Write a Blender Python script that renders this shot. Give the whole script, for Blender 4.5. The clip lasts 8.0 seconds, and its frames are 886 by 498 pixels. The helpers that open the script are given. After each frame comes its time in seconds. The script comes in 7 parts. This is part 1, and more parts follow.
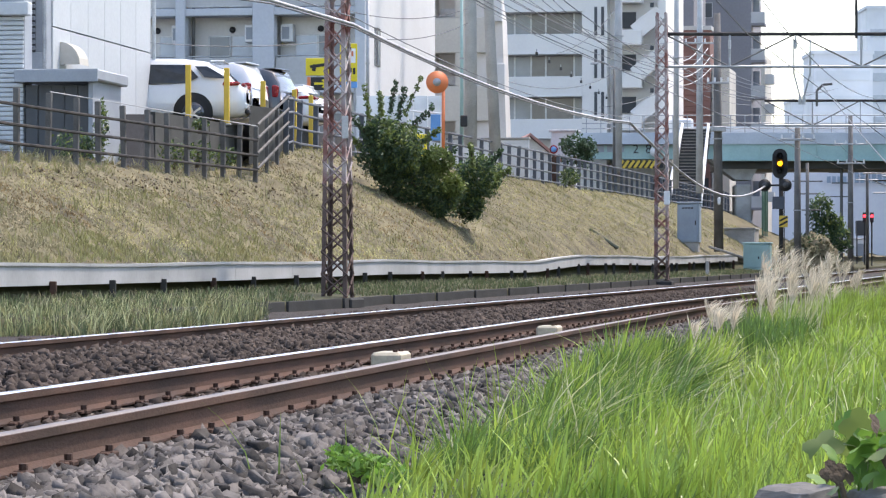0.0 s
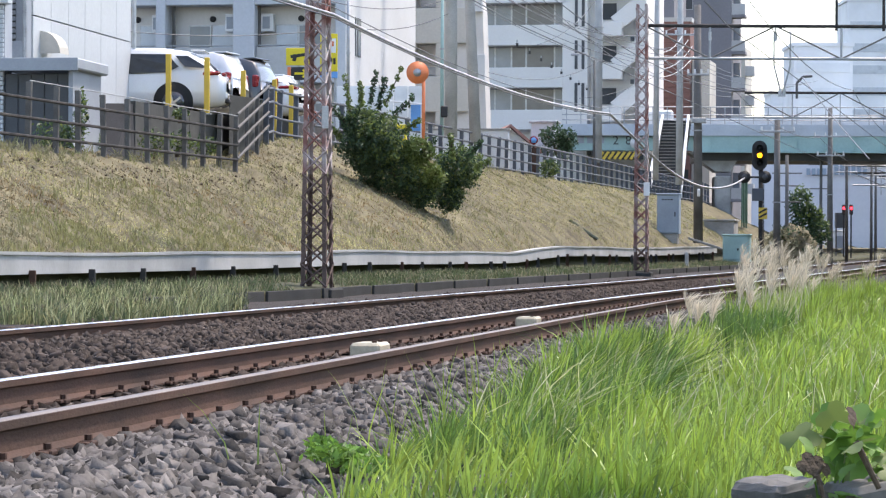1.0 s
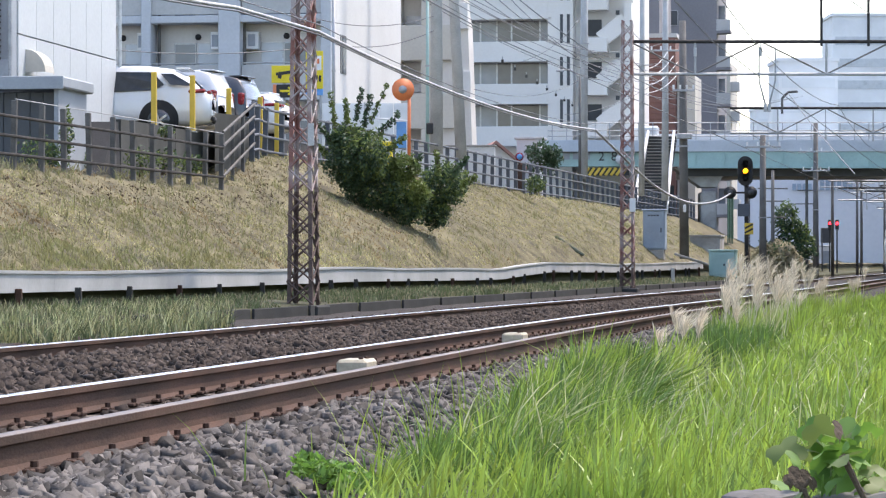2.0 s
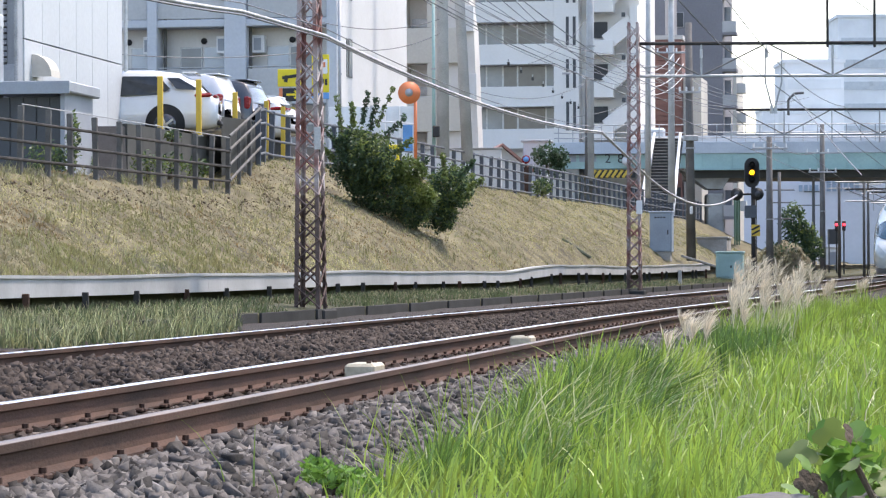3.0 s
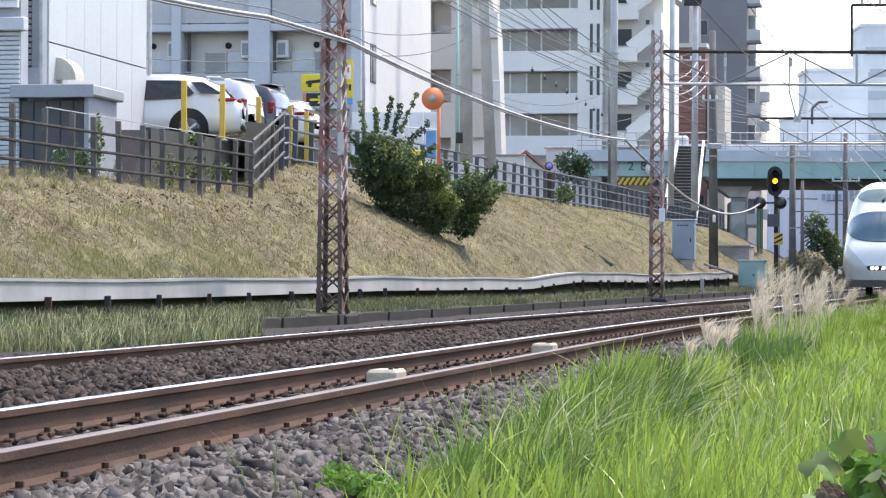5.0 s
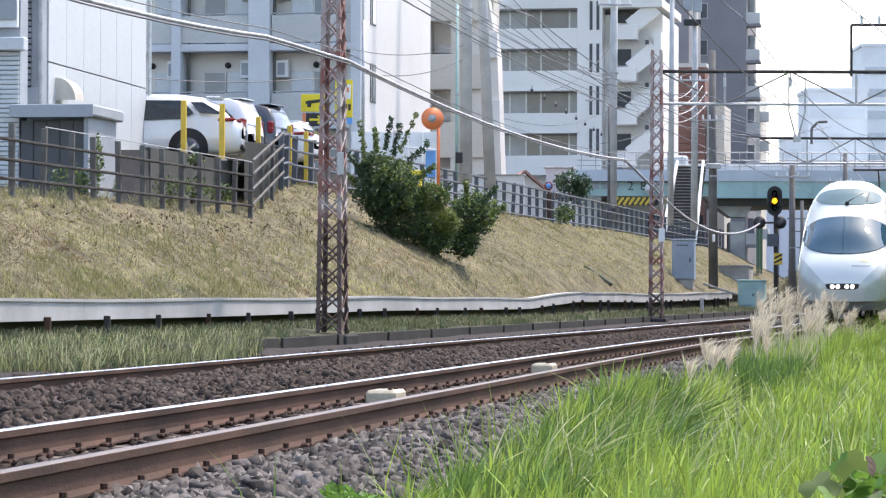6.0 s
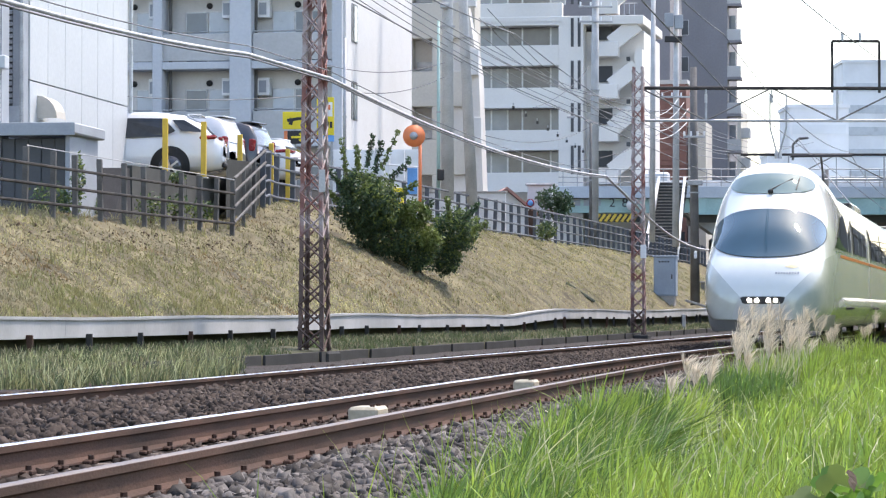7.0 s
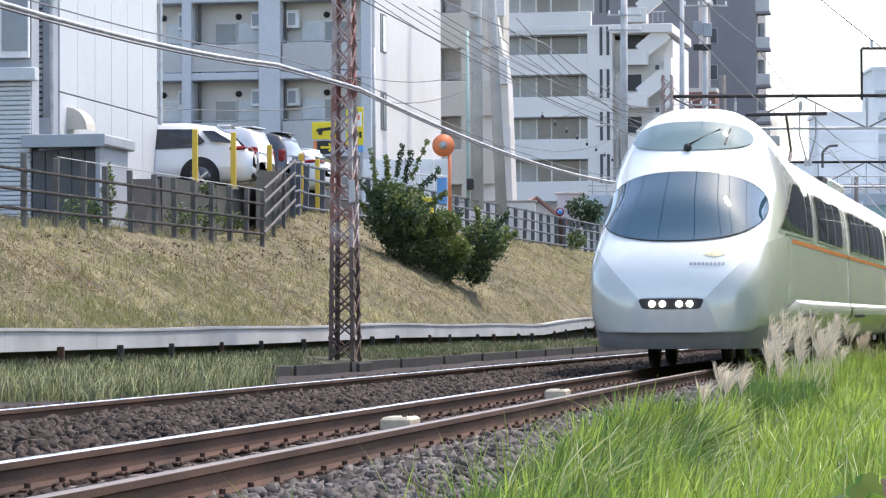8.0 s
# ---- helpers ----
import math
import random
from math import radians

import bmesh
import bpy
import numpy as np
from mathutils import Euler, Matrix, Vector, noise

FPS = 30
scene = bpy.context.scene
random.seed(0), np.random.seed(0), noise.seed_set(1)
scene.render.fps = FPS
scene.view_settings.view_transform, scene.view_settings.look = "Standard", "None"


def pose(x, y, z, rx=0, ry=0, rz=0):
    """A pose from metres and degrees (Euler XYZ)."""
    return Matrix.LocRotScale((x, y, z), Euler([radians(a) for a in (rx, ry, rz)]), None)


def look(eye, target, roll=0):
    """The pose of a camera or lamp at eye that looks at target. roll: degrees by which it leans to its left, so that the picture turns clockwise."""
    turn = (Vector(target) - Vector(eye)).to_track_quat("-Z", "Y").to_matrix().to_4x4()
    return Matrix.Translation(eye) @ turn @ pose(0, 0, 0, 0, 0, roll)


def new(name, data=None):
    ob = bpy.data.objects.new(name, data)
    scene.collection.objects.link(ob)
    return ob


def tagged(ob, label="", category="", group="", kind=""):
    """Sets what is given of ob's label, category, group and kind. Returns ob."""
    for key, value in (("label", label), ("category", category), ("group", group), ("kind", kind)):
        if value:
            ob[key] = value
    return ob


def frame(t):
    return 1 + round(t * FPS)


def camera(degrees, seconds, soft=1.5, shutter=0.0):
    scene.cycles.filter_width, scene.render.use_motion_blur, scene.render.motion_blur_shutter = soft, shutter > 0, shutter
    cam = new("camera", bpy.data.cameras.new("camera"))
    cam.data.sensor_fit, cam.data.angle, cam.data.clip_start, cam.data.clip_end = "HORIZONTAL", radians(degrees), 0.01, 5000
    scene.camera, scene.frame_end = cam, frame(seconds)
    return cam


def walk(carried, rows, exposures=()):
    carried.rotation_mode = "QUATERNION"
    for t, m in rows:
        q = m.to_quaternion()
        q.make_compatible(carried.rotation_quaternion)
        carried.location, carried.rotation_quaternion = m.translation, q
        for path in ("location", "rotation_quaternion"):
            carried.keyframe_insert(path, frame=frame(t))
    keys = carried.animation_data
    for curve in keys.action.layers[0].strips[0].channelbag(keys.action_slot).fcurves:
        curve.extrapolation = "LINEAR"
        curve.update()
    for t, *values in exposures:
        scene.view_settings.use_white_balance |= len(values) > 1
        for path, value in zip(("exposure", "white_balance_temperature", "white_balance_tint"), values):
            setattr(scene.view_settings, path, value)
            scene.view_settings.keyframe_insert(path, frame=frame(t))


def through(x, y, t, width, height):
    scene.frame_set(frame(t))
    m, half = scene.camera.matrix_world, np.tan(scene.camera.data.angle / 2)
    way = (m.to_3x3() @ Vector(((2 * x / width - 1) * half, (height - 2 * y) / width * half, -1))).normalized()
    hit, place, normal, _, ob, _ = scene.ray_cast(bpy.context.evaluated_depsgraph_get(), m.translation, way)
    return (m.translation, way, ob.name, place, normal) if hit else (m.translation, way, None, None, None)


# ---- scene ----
# ---- camera and its path: a hand-held long lens, held nearly still ----
cam = camera(16.228, 8.0, soft=1.25)
ROWS = [
    (0.0, 0.0, 0.0, 0.62, 0.3021, 0.0, 0.0),
    (0.5, -0.0014, -0.0065, 0.6256, 0.0957, 0.0591, -0.1284),
    (1.0, 0.0007, -0.0276, 0.6237, 0.1254, -0.2443, -0.3767),
    (1.5, 0.0022, -0.0450, 0.6192, 0.3459, -0.1486, -0.5913),
    (3.0, -0.0037, -0.0118, 0.6249, 0.4903, 0.2638, -0.5031),
    (3.5, -0.0106, -0.0437, 0.6288, 0.5498, 0.2960, -0.5712),
    (4.0, -0.0036, -0.0005, 0.6273, 0.5812, 0.3677, -0.3159),
    (5.5, -0.0085, -0.0286, 0.6326, 0.6306, -0.3543, -0.0697),
    (6.0, -0.0066, 0.0025, 0.6335, 0.9656, -0.2019, -0.1040),
    (6.5, -0.0007, -0.0283, 0.6311, 1.1053, -0.0203, -0.3102),
    (7.0, -0.0054, -0.0222, 0.6293, 1.2850, -0.0341, -0.4334),
    (7.5, -0.0109, -0.0432, 0.6280, 1.3207, 0.0575, -0.5099),
    (8.0, -0.0165, -0.0364, 0.6331, 1.4580, 0.2356, 0.1184),
]
walk(cam, [(t, pose(x, y, z, 90 + pitch, roll, yaw)) for t, x, y, z, pitch, roll, yaw in ROWS], exposures=[(0.0, 1.69, 7150, 15), (3.5, 1.74, 7150, 15), (6.5, 1.77, 7150, 15), (8.0, 1.67, 7150, 15)])

# ---- world and sun: bright hazy day, sun high ahead to the right ----
SUN_EL, SUN_AZ = 60.0, 46.0  # degrees; azimuth clockwise from +y
world = bpy.data.worlds.new("sky")
scene.world = world
world.use_nodes = True
wn = world.node_tree
sky = wn.nodes.new("ShaderNodeTexSky")
sky.sky_type, sky.sun_disc = "NISHITA", False
sky.sun_elevation, sky.sun_rotation = radians(SUN_EL), radians(SUN_AZ)
sky.dust_density, sky.air_density, sky.ozone_density = 1.2, 1.0, 0.6
wn.links.new(sky.outputs[0], wn.nodes["Background"].inputs[0])
wn.nodes["Background"].inputs[1].default_value = 0.15
sun_data = bpy.data.lights.new("sun", "SUN")
sun_data.energy, sun_data.angle, sun_data.color = 1.7, radians(4.0), (1.0, 0.96, 0.91)
sun = new("sun", sun_data)
se, sa = radians(SUN_EL), radians(SUN_AZ)
sun.matrix_basis = look((60 * math.cos(se) * math.sin(sa), 60 * math.cos(se) * math.cos(sa), 60 * math.sin(se)), (0, 0, 0))


# ---- materials ----
def material(name, base, rough=0.7, metal=0.0, second=None, scale=6.0, fine=60.0, bump=0.15, spots=0.35, vary=0.0, stretch=(1, 1, 1), island=False, coat=0.0):
    """A surface with variation at two sizes: soft patches of a second colour, fine grain, and relief."""
    m = bpy.data.materials.new(name)
    m.use_nodes = True
    t, b = m.node_tree, m.node_tree.nodes["Principled BSDF"]
    second = second or tuple(c * 0.72 for c in base)
    co = t.nodes.new("ShaderNodeTexCoord")
    mp = t.nodes.new("ShaderNodeMapping")
    mp.inputs["Scale"].default_value = stretch
    t.links.new(co.outputs["Object"], mp.inputs["Vector"])
    n1 = t.nodes.new("ShaderNodeTexNoise")
    n1.inputs["Scale"].default_value, n1.inputs["Detail"].default_value = scale, 6
    n2 = t.nodes.new("ShaderNodeTexNoise")
    n2.inputs["Scale"].default_value, n2.inputs["Detail"].default_value = fine, 3
    for n in (n1, n2):
        t.links.new(mp.outputs[0], n.inputs["Vector"])
    ramp = t.nodes.new("ShaderNodeValToRGB")
    ramp.color_ramp.elements[0].position, ramp.color_ramp.elements[1].position = 0.5 - spots / 2, 0.5 + spots / 2
    ramp.color_ramp.elements[0].color, ramp.color_ramp.elements[1].color = (*second, 1), (*base, 1)
    t.links.new(n1.outputs[0], ramp.inputs[0])
    grain = t.nodes.new("ShaderNodeMixRGB")
    grain.blend_type = "OVERLAY"
    grain.inputs[0].default_value = 0.12 if fine <= 20 else 0.35
    t.links.new(ramp.outputs[0], grain.inputs[1])
    t.links.new(n2.outputs[0], grain.inputs[2])
    out = grain.outputs[0]
    if vary or island:
        src = t.nodes.new("ShaderNodeNewGeometry") if island else t.nodes.new("ShaderNodeObjectInfo")
        hs = t.nodes.new("ShaderNodeHueSaturation")
        mr = t.nodes.new("ShaderNodeMapRange")
        mr.inputs[3].default_value, mr.inputs[4].default_value = 1 - vary, 1 + vary
        t.links.new(src.outputs["Random Per Island" if island else "Random"], mr.inputs[0])
        t.links.new(mr.outputs[0], hs.inputs["Value"])
        t.links.new(out, hs.inputs["Color"])
        out = hs.outputs[0]
    t.links.new(out, b.inputs["Base Color"])
    rr = t.nodes.new("ShaderNodeMapRange")
    rr.inputs[3].default_value, rr.inputs[4].default_value = max(0, rough - 0.1), min(1, rough + 0.1)
    t.links.new(n1.outputs[0], rr.inputs[0])
    t.links.new(rr.outputs[0], b.inputs["Roughness"])
    b.inputs["Metallic"].default_value = metal
    b.inputs["Specular IOR Level"].default_value = 0.2 if rough >= 0.85 else 0.5
    b.inputs["Coat Weight"].default_value = coat
    if bump:
        bp = t.nodes.new("ShaderNodeBump")
        bp.inputs["Strength"].default_value, bp.inputs["Distance"].default_value = bump, 0.02
        t.links.new(n2.outputs[0], bp.inputs["Height"])
        t.links.new(bp.outputs[0], b.inputs["Normal"])
    return m


def leafy(name, base, second, through=0.35, scale=0.8, rough=0.45):
    """Leaves and blades: colour varies from patch to patch and from blade to blade, and light shines through."""
    m = material(name, base, rough, second=second, scale=scale, fine=9.0, bump=0, spots=0.5, vary=0.45, island=True)
    t, b = m.node_tree, m.node_tree.nodes["Principled BSDF"]
    tr = t.nodes.new("ShaderNodeBsdfTranslucent")
    mx = t.nodes.new("ShaderNodeMixShader")
    mx.inputs[0].default_value = through
    t.links.new(b.inputs["Base Color"].links[0].from_socket, tr.inputs[0])
    t.links.new(b.outputs[0], mx.inputs[1])
    t.links.new(tr.outputs[0], mx.inputs[2])
    t.links.new(mx.outputs[0], t.nodes["Material Output"].inputs[0])
    return m


def pane_glass(name, tint, gloss):
    """Dark glazing seen from outside: a smooth tinted pane with a mirror-like sheen."""
    m = material(name, tint, 0.1, second=tuple(c * 0.8 for c in tint), scale=0.6, fine=2, bump=0)
    b = m.node_tree.nodes["Principled BSDF"]
    m.node_tree.links.remove(b.inputs["Roughness"].links[0])
    b.inputs["Roughness"].default_value = 0.015
    b.inputs["Specular IOR Level"].default_value = gloss
    b.inputs["Specular Tint"].default_value = (0.72, 0.93, 1.0, 1)
    return m


def glow(name, colour, strength):
    m = bpy.data.materials.new(name)
    m.use_nodes = True
    b = m.node_tree.nodes["Principled BSDF"]
    b.inputs["Base Color"].default_value = b.inputs["Emission Color"].default_value = (*colour, 1)
    b.inputs["Emission Strength"].default_value = strength
    return m


M = {}
M["ballast"] = material("ballast_bed", (0.045, 0.04, 0.037), 0.9, second=(0.025, 0.02, 0.018), scale=1.5, fine=30, bump=0.8)
M["stone"] = material("ballast_stone", (0.108, 0.10, 0.095), 0.85, second=(0.06, 0.053, 0.05), scale=1.2, fine=40, bump=0.3, vary=0.75, island=True)
M["stone_rust"] = material("rusty_ballast_stone", (0.068, 0.053, 0.045), 0.88, second=(0.034, 0.025, 0.021), scale=1.2, fine=40, bump=0.3, vary=0.45, island=True)
M["rust"] = material("rusty_steel", (0.088, 0.05, 0.037), 0.9, 0.0, second=(0.042, 0.026, 0.02), scale=3, fine=80, bump=0.2, stretch=(1, 0.3, 1))
M["rail_top"] = material("polished_rail_steel", (0.8, 0.79, 0.78), 0.28, 1.0, scale=3, fine=30, bump=0.02)
M["rail_dull"] = material("dull_rail_head", (0.17, 0.135, 0.115), 0.5, 0.6, scale=3, fine=30, bump=0.05)
M["sleeper"] = material("weathered_sleeper", (0.17, 0.14, 0.12), 0.9, scale=3, fine=50, bump=0.4)
M["concrete"] = material("weathered_concrete", (0.42, 0.41, 0.39), 0.88, second=(0.24, 0.23, 0.21), scale=0.9, fine=25, bump=0.2)
M["conc_white"] = material("pale_concrete_beam", (0.48, 0.49, 0.50), 0.8, second=(0.26, 0.27, 0.27), scale=0.7, fine=16, bump=0.15, spots=0.6)
M["conc_dark"] = material("dark_stained_concrete", (0.055, 0.056, 0.056), 0.92, second=(0.028, 0.029, 0.029), scale=0.9, fine=20, bump=0.25, spots=0.6)
M["wall_dark"] = material("dark_mossy_concrete", (0.10, 0.10, 0.095), 0.92, second=(0.055, 0.057, 0.052), scale=1.2, fine=20, bump=0.25, spots=0.6)
M["dry"] = material("dry_mown_turf", (0.18, 0.16, 0.095), 0.95, second=(0.065, 0.056, 0.036), scale=1.6, fine=18, bump=1.0, spots=0.35)
M["soil_clod"] = material("dark_soil", (0.13, 0.10, 0.07), 0.95, second=(0.08, 0.06, 0.042), scale=5, fine=40, bump=0.6, vary=0.4, island=True)
M["straw"] = material("straw_litter", (0.36, 0.31, 0.205), 0.95, second=(0.19, 0.155, 0.10), scale=3, fine=40, bump=0.4, vary=0.4, island=True)
M["soil"] = material("green_bank_soil", (0.085, 0.085, 0.045), 0.95, second=(0.035, 0.036, 0.022), scale=0.9, fine=18, bump=0.8, spots=0.5)
M["bank_green"] = material("green_bank_growth", (0.17, 0.25, 0.06), 0.95, second=(0.09, 0.14, 0.035), scale=0.3, fine=6, bump=0.5)
M["weed_blade"] = leafy("dull_weed_blade", (0.13, 0.165, 0.065), (0.055, 0.075, 0.032), 0.2, 1.3, 0.6)
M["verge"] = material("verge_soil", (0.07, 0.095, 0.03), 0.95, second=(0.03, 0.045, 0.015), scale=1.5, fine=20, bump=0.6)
M["wall_moss"] = material("mossy_grey_slab", (0.20, 0.215, 0.18), 0.9, second=(0.12, 0.14, 0.10), scale=2, fine=30, bump=0.2)
M["asphalt"] = material("asphalt", (0.06, 0.06, 0.062), 0.9, scale=2, fine=50, bump=0.2)
M["dryblade"] = leafy("dry_grass_blade", (0.42, 0.385, 0.235), (0.12, 0.108, 0.065), 0.25, 0.9, 0.75)
M["bankblade"] = leafy("bank_grass_blade", (0.20, 0.215, 0.085), (0.30, 0.27, 0.14), 0.3, 0.8, 0.65)
M["grass"] = leafy("fresh_grass_blade", (0.385, 0.48, 0.085), (0.13, 0.23, 0.035), 0.3, 1.6, 0.42)
M["grass_deep"] = leafy("deep_green_grass_blade", (0.15, 0.25, 0.05), (0.055, 0.11, 0.022), 0.27, 1.6, 0.36)
M["turf_fresh"] = leafy("yellow_green_turf_blade", (0.54, 0.50, 0.25), (0.33, 0.32, 0.14), 0.28, 0.8, 0.7)
M["turf_rust"] = leafy("rusty_dry_turf_blade", (0.36, 0.26, 0.12), (0.17, 0.115, 0.06), 0.2, 0.9, 0.75)
# darker green that stands for shade low down in the grass
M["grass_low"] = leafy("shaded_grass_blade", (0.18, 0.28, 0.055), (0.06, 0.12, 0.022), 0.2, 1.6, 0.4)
M["grass_pale"] = leafy("pale_dry_grass_blade", (0.50, 0.47, 0.30), (0.34, 0.40, 0.16), 0.4, 1.5, 0.5)
M["plume"] = leafy("pampas_plume", (0.68, 0.60, 0.48), (0.50, 0.43, 0.33), 0.35, 2.0, 0.7)
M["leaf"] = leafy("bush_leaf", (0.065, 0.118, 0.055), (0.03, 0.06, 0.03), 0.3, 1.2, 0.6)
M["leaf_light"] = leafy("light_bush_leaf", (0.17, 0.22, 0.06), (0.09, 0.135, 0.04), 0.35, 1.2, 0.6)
M["leaf_fresh"] = leafy("broad_green_leaf", (0.17, 0.31, 0.05), (0.07, 0.16, 0.028), 0.4, 6, 0.65)
M["bark"] = material("bark", (0.10, 0.075, 0.055), 0.9, scale=8, fine=60, bump=0.6)
M["mast"] = material("faded_red_mast_paint", (0.22, 0.095, 0.08), 0.75, 0.05, second=(0.38, 0.33, 0.32), scale=1.6, fine=40, bump=0.15, spots=0.16)
M["mast_low"] = material("dark_rusted_mast", (0.17, 0.12, 0.105), 0.85, 0.0, second=(0.085, 0.062, 0.055), scale=2.5, fine=40, bump=0.15)
M["galv"] = material("galvanised_steel", (0.45, 0.46, 0.47), 0.55, 0.55, second=(0.30, 0.31, 0.32), scale=2.5, fine=40, bump=0.05)
M["fence"] = material("grey_fence_post", (0.15, 0.145, 0.14), 0.85, second=(0.08, 0.077, 0.073), scale=2.0, fine=40, bump=0.15)
M["fence_rail"] = material("dark_fence_rail", (0.025, 0.025, 0.025), 0.9, 0.0, second=(0.06, 0.055, 0.052), scale=3, fine=40, bump=0.05)
M["fence_blue"] = material("blue_grey_fence_paint", (0.095, 0.11, 0.13), 0.7, second=(0.07, 0.08, 0.10), scale=2.0, fine=40, bump=0.05)
M["pole"] = material("concrete_pole", (0.50, 0.505, 0.505), 0.85, second=(0.38, 0.385, 0.385), scale=1.5, fine=30, bump=0.1)
M["pole_dark"] = material("dark_concrete_pole", (0.17, 0.165, 0.16), 0.85, second=(0.11, 0.105, 0.10), scale=1.5, fine=30, bump=0.1)
M["wire"] = material("wire_grey", (0.16, 0.16, 0.17), 0.6, 0.3, bump=0)
M["cable"] = material("pale_bundled_cable", (0.50, 0.50, 0.51), 0.5, 0.2, second=(0.25, 0.25, 0.26), scale=3, bump=0)
M["black"] = material("matt_black", (0.02, 0.02, 0.022), 0.6, bump=0.03)
M["rubber"] = material("tyre_rubber", (0.018, 0.018, 0.018), 0.8, bump=0.1)
M["white_panel"] = material("white_metal_cladding", (0.52, 0.545, 0.56), 0.55, second=(0.46, 0.485, 0.50), scale=0.5, fine=12, bump=0.02, spots=0.7)
M["grey_panel"] = material("grey_painted_steel", (0.33, 0.36, 0.39), 0.6, second=(0.26, 0.28, 0.31), scale=1.0, fine=20, bump=0.05)
# dark colour carries shade in recesses and below the bridge, besides dark panels
M["dark_panel"] = material("dark_panel_recess_shade", (0.075, 0.08, 0.085), 0.7, scale=1.0, fine=20, bump=0.1)
M["render_grey"] = material("grey_rendered_wall", (0.49, 0.49, 0.485), 0.85, second=(0.41, 0.41, 0.405), scale=0.4, fine=10, bump=0.1)
M["render_warm"] = material("warm_grey_wall", (0.66, 0.64, 0.61), 0.85, second=(0.58, 0.56, 0.54), scale=0.4, fine=10, bump=0.1)
M["blue_frame"] = material("blue_grey_frame", (0.53, 0.55, 0.58), 0.8, second=(0.46, 0.48, 0.51), scale=0.4, fine=10, bump=0.1)
M["render_white"] = material("white_rendered_wall", (0.64, 0.64, 0.635), 0.85, second=(0.58, 0.58, 0.575), scale=0.3, fine=10, bump=0.1)
M["apt_white"] = material("white_apartment_wall", (0.73, 0.705, 0.67), 0.85, second=(0.65, 0.63, 0.60), scale=0.2, fine=8, bump=0.1)
M["beige"] = material("beige_wall", (0.56, 0.53, 0.47), 0.85, second=(0.48, 0.455, 0.41), scale=0.3, fine=10, bump=0.1)
M["cream"] = material("cream_plastic", (0.44, 0.38, 0.28), 0.6, second=(0.33, 0.29, 0.21), scale=4, fine=30, bump=0.05)
M["brick"] = material("red_brown_brick", (0.23, 0.13, 0.11), 0.85, second=(0.17, 0.095, 0.085), scale=0.5, fine=12, bump=0.2)
M["house_grey"] = material("dark_grey_house_wall", (0.13, 0.135, 0.14), 0.85, second=(0.08, 0.085, 0.09), scale=0.4, fine=6, bump=0.05)
M["tower"] = material("grey_brown_tower_wall", (0.24, 0.235, 0.25), 0.85, second=(0.20, 0.195, 0.21), scale=0.2, fine=6, bump=0.1)
# distance haze is put into the next two pale wall colours
M["haze"] = material("haze_tinted_far_wall", (0.90, 0.91, 0.93), 0.9, scale=0.1, fine=2, bump=0)
M["haze_blue"] = material("haze_tinted_blue_far_wall", (0.82, 0.845, 0.87), 0.7, scale=0.1, fine=2, bump=0)
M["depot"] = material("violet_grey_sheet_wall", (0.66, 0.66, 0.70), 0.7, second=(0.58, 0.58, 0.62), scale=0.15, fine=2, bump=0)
M["window"] = material("window_glass", (0.19, 0.22, 0.26), 0.12, 0.0, second=(0.13, 0.155, 0.19), scale=0.6, fine=2, bump=0.01)
M["window_mid"] = material("grey_window_glass", (0.27, 0.29, 0.31), 0.15, second=(0.2, 0.215, 0.235), scale=0.5, fine=2, bump=0.01)
M["window_brown"] = material("brown_window_glass", (0.17, 0.165, 0.165), 0.15, second=(0.125, 0.12, 0.12), scale=0.5, fine=2, bump=0.01)
M["window_pale"] = material("curtained_window", (0.52, 0.56, 0.60), 0.3, second=(0.44, 0.48, 0.52), scale=0.9, fine=4, bump=0.01)
M["alu"] = material("aluminium_frame", (0.55, 0.56, 0.57), 0.45, 0.5, bump=0.02)
M["bridge_green"] = material("pale_green_girder", (0.36, 0.52, 0.49), 0.65, second=(0.30, 0.44, 0.42), scale=0.6, fine=10, bump=0.05)
M["bridge_blue"] = material("pale_blue_parapet", (0.52, 0.56, 0.60), 0.75, second=(0.44, 0.48, 0.52), scale=0.5, fine=10, bump=0.05)
M["train"] = material("silky_white_train_paint", (0.73, 0.745, 0.71), 0.15, 0.12, second=(0.70, 0.72, 0.69), scale=0.4, fine=5, bump=0, coat=0.6)
# train white greyed for shade on the lower flanks; also frames, sill and pod
M["train_low"] = material("shaded_grey_train_paint", (0.51, 0.535, 0.495), 0.2, 0.15, second=(0.48, 0.505, 0.47), scale=0.5, fine=5, bump=0, coat=0.3)
M["skirt"] = material("grey_train_skirt", (0.21, 0.215, 0.215), 0.45, second=(0.17, 0.175, 0.175), scale=1.0, fine=9, bump=0.02)
M["screen"] = pane_glass("tinted_windscreen", (0.022, 0.065, 0.10), 0.8)
M["cab_glass"] = pane_glass("pale_green_cab_glass", (0.16, 0.23, 0.23), 0.5)
M["side_glass"] = pane_glass("dark_side_glass", (0.03, 0.035, 0.036), 0.02)
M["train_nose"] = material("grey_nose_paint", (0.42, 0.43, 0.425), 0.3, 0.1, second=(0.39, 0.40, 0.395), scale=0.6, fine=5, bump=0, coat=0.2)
M["orange"] = material("vermilion_stripe", (0.60, 0.20, 0.05), 0.4, bump=0)
M["gold"] = material("pale_gold_emblem", (0.82, 0.72, 0.45), 0.4, bump=0)
M["car_white"] = material("white_car_paint", (0.82, 0.83, 0.84), 0.25, scale=0.5, bump=0, coat=0.8)
M["car_dark"] = material("dark_car_paint", (0.03, 0.035, 0.045), 0.25, scale=0.5, bump=0, coat=0.8)
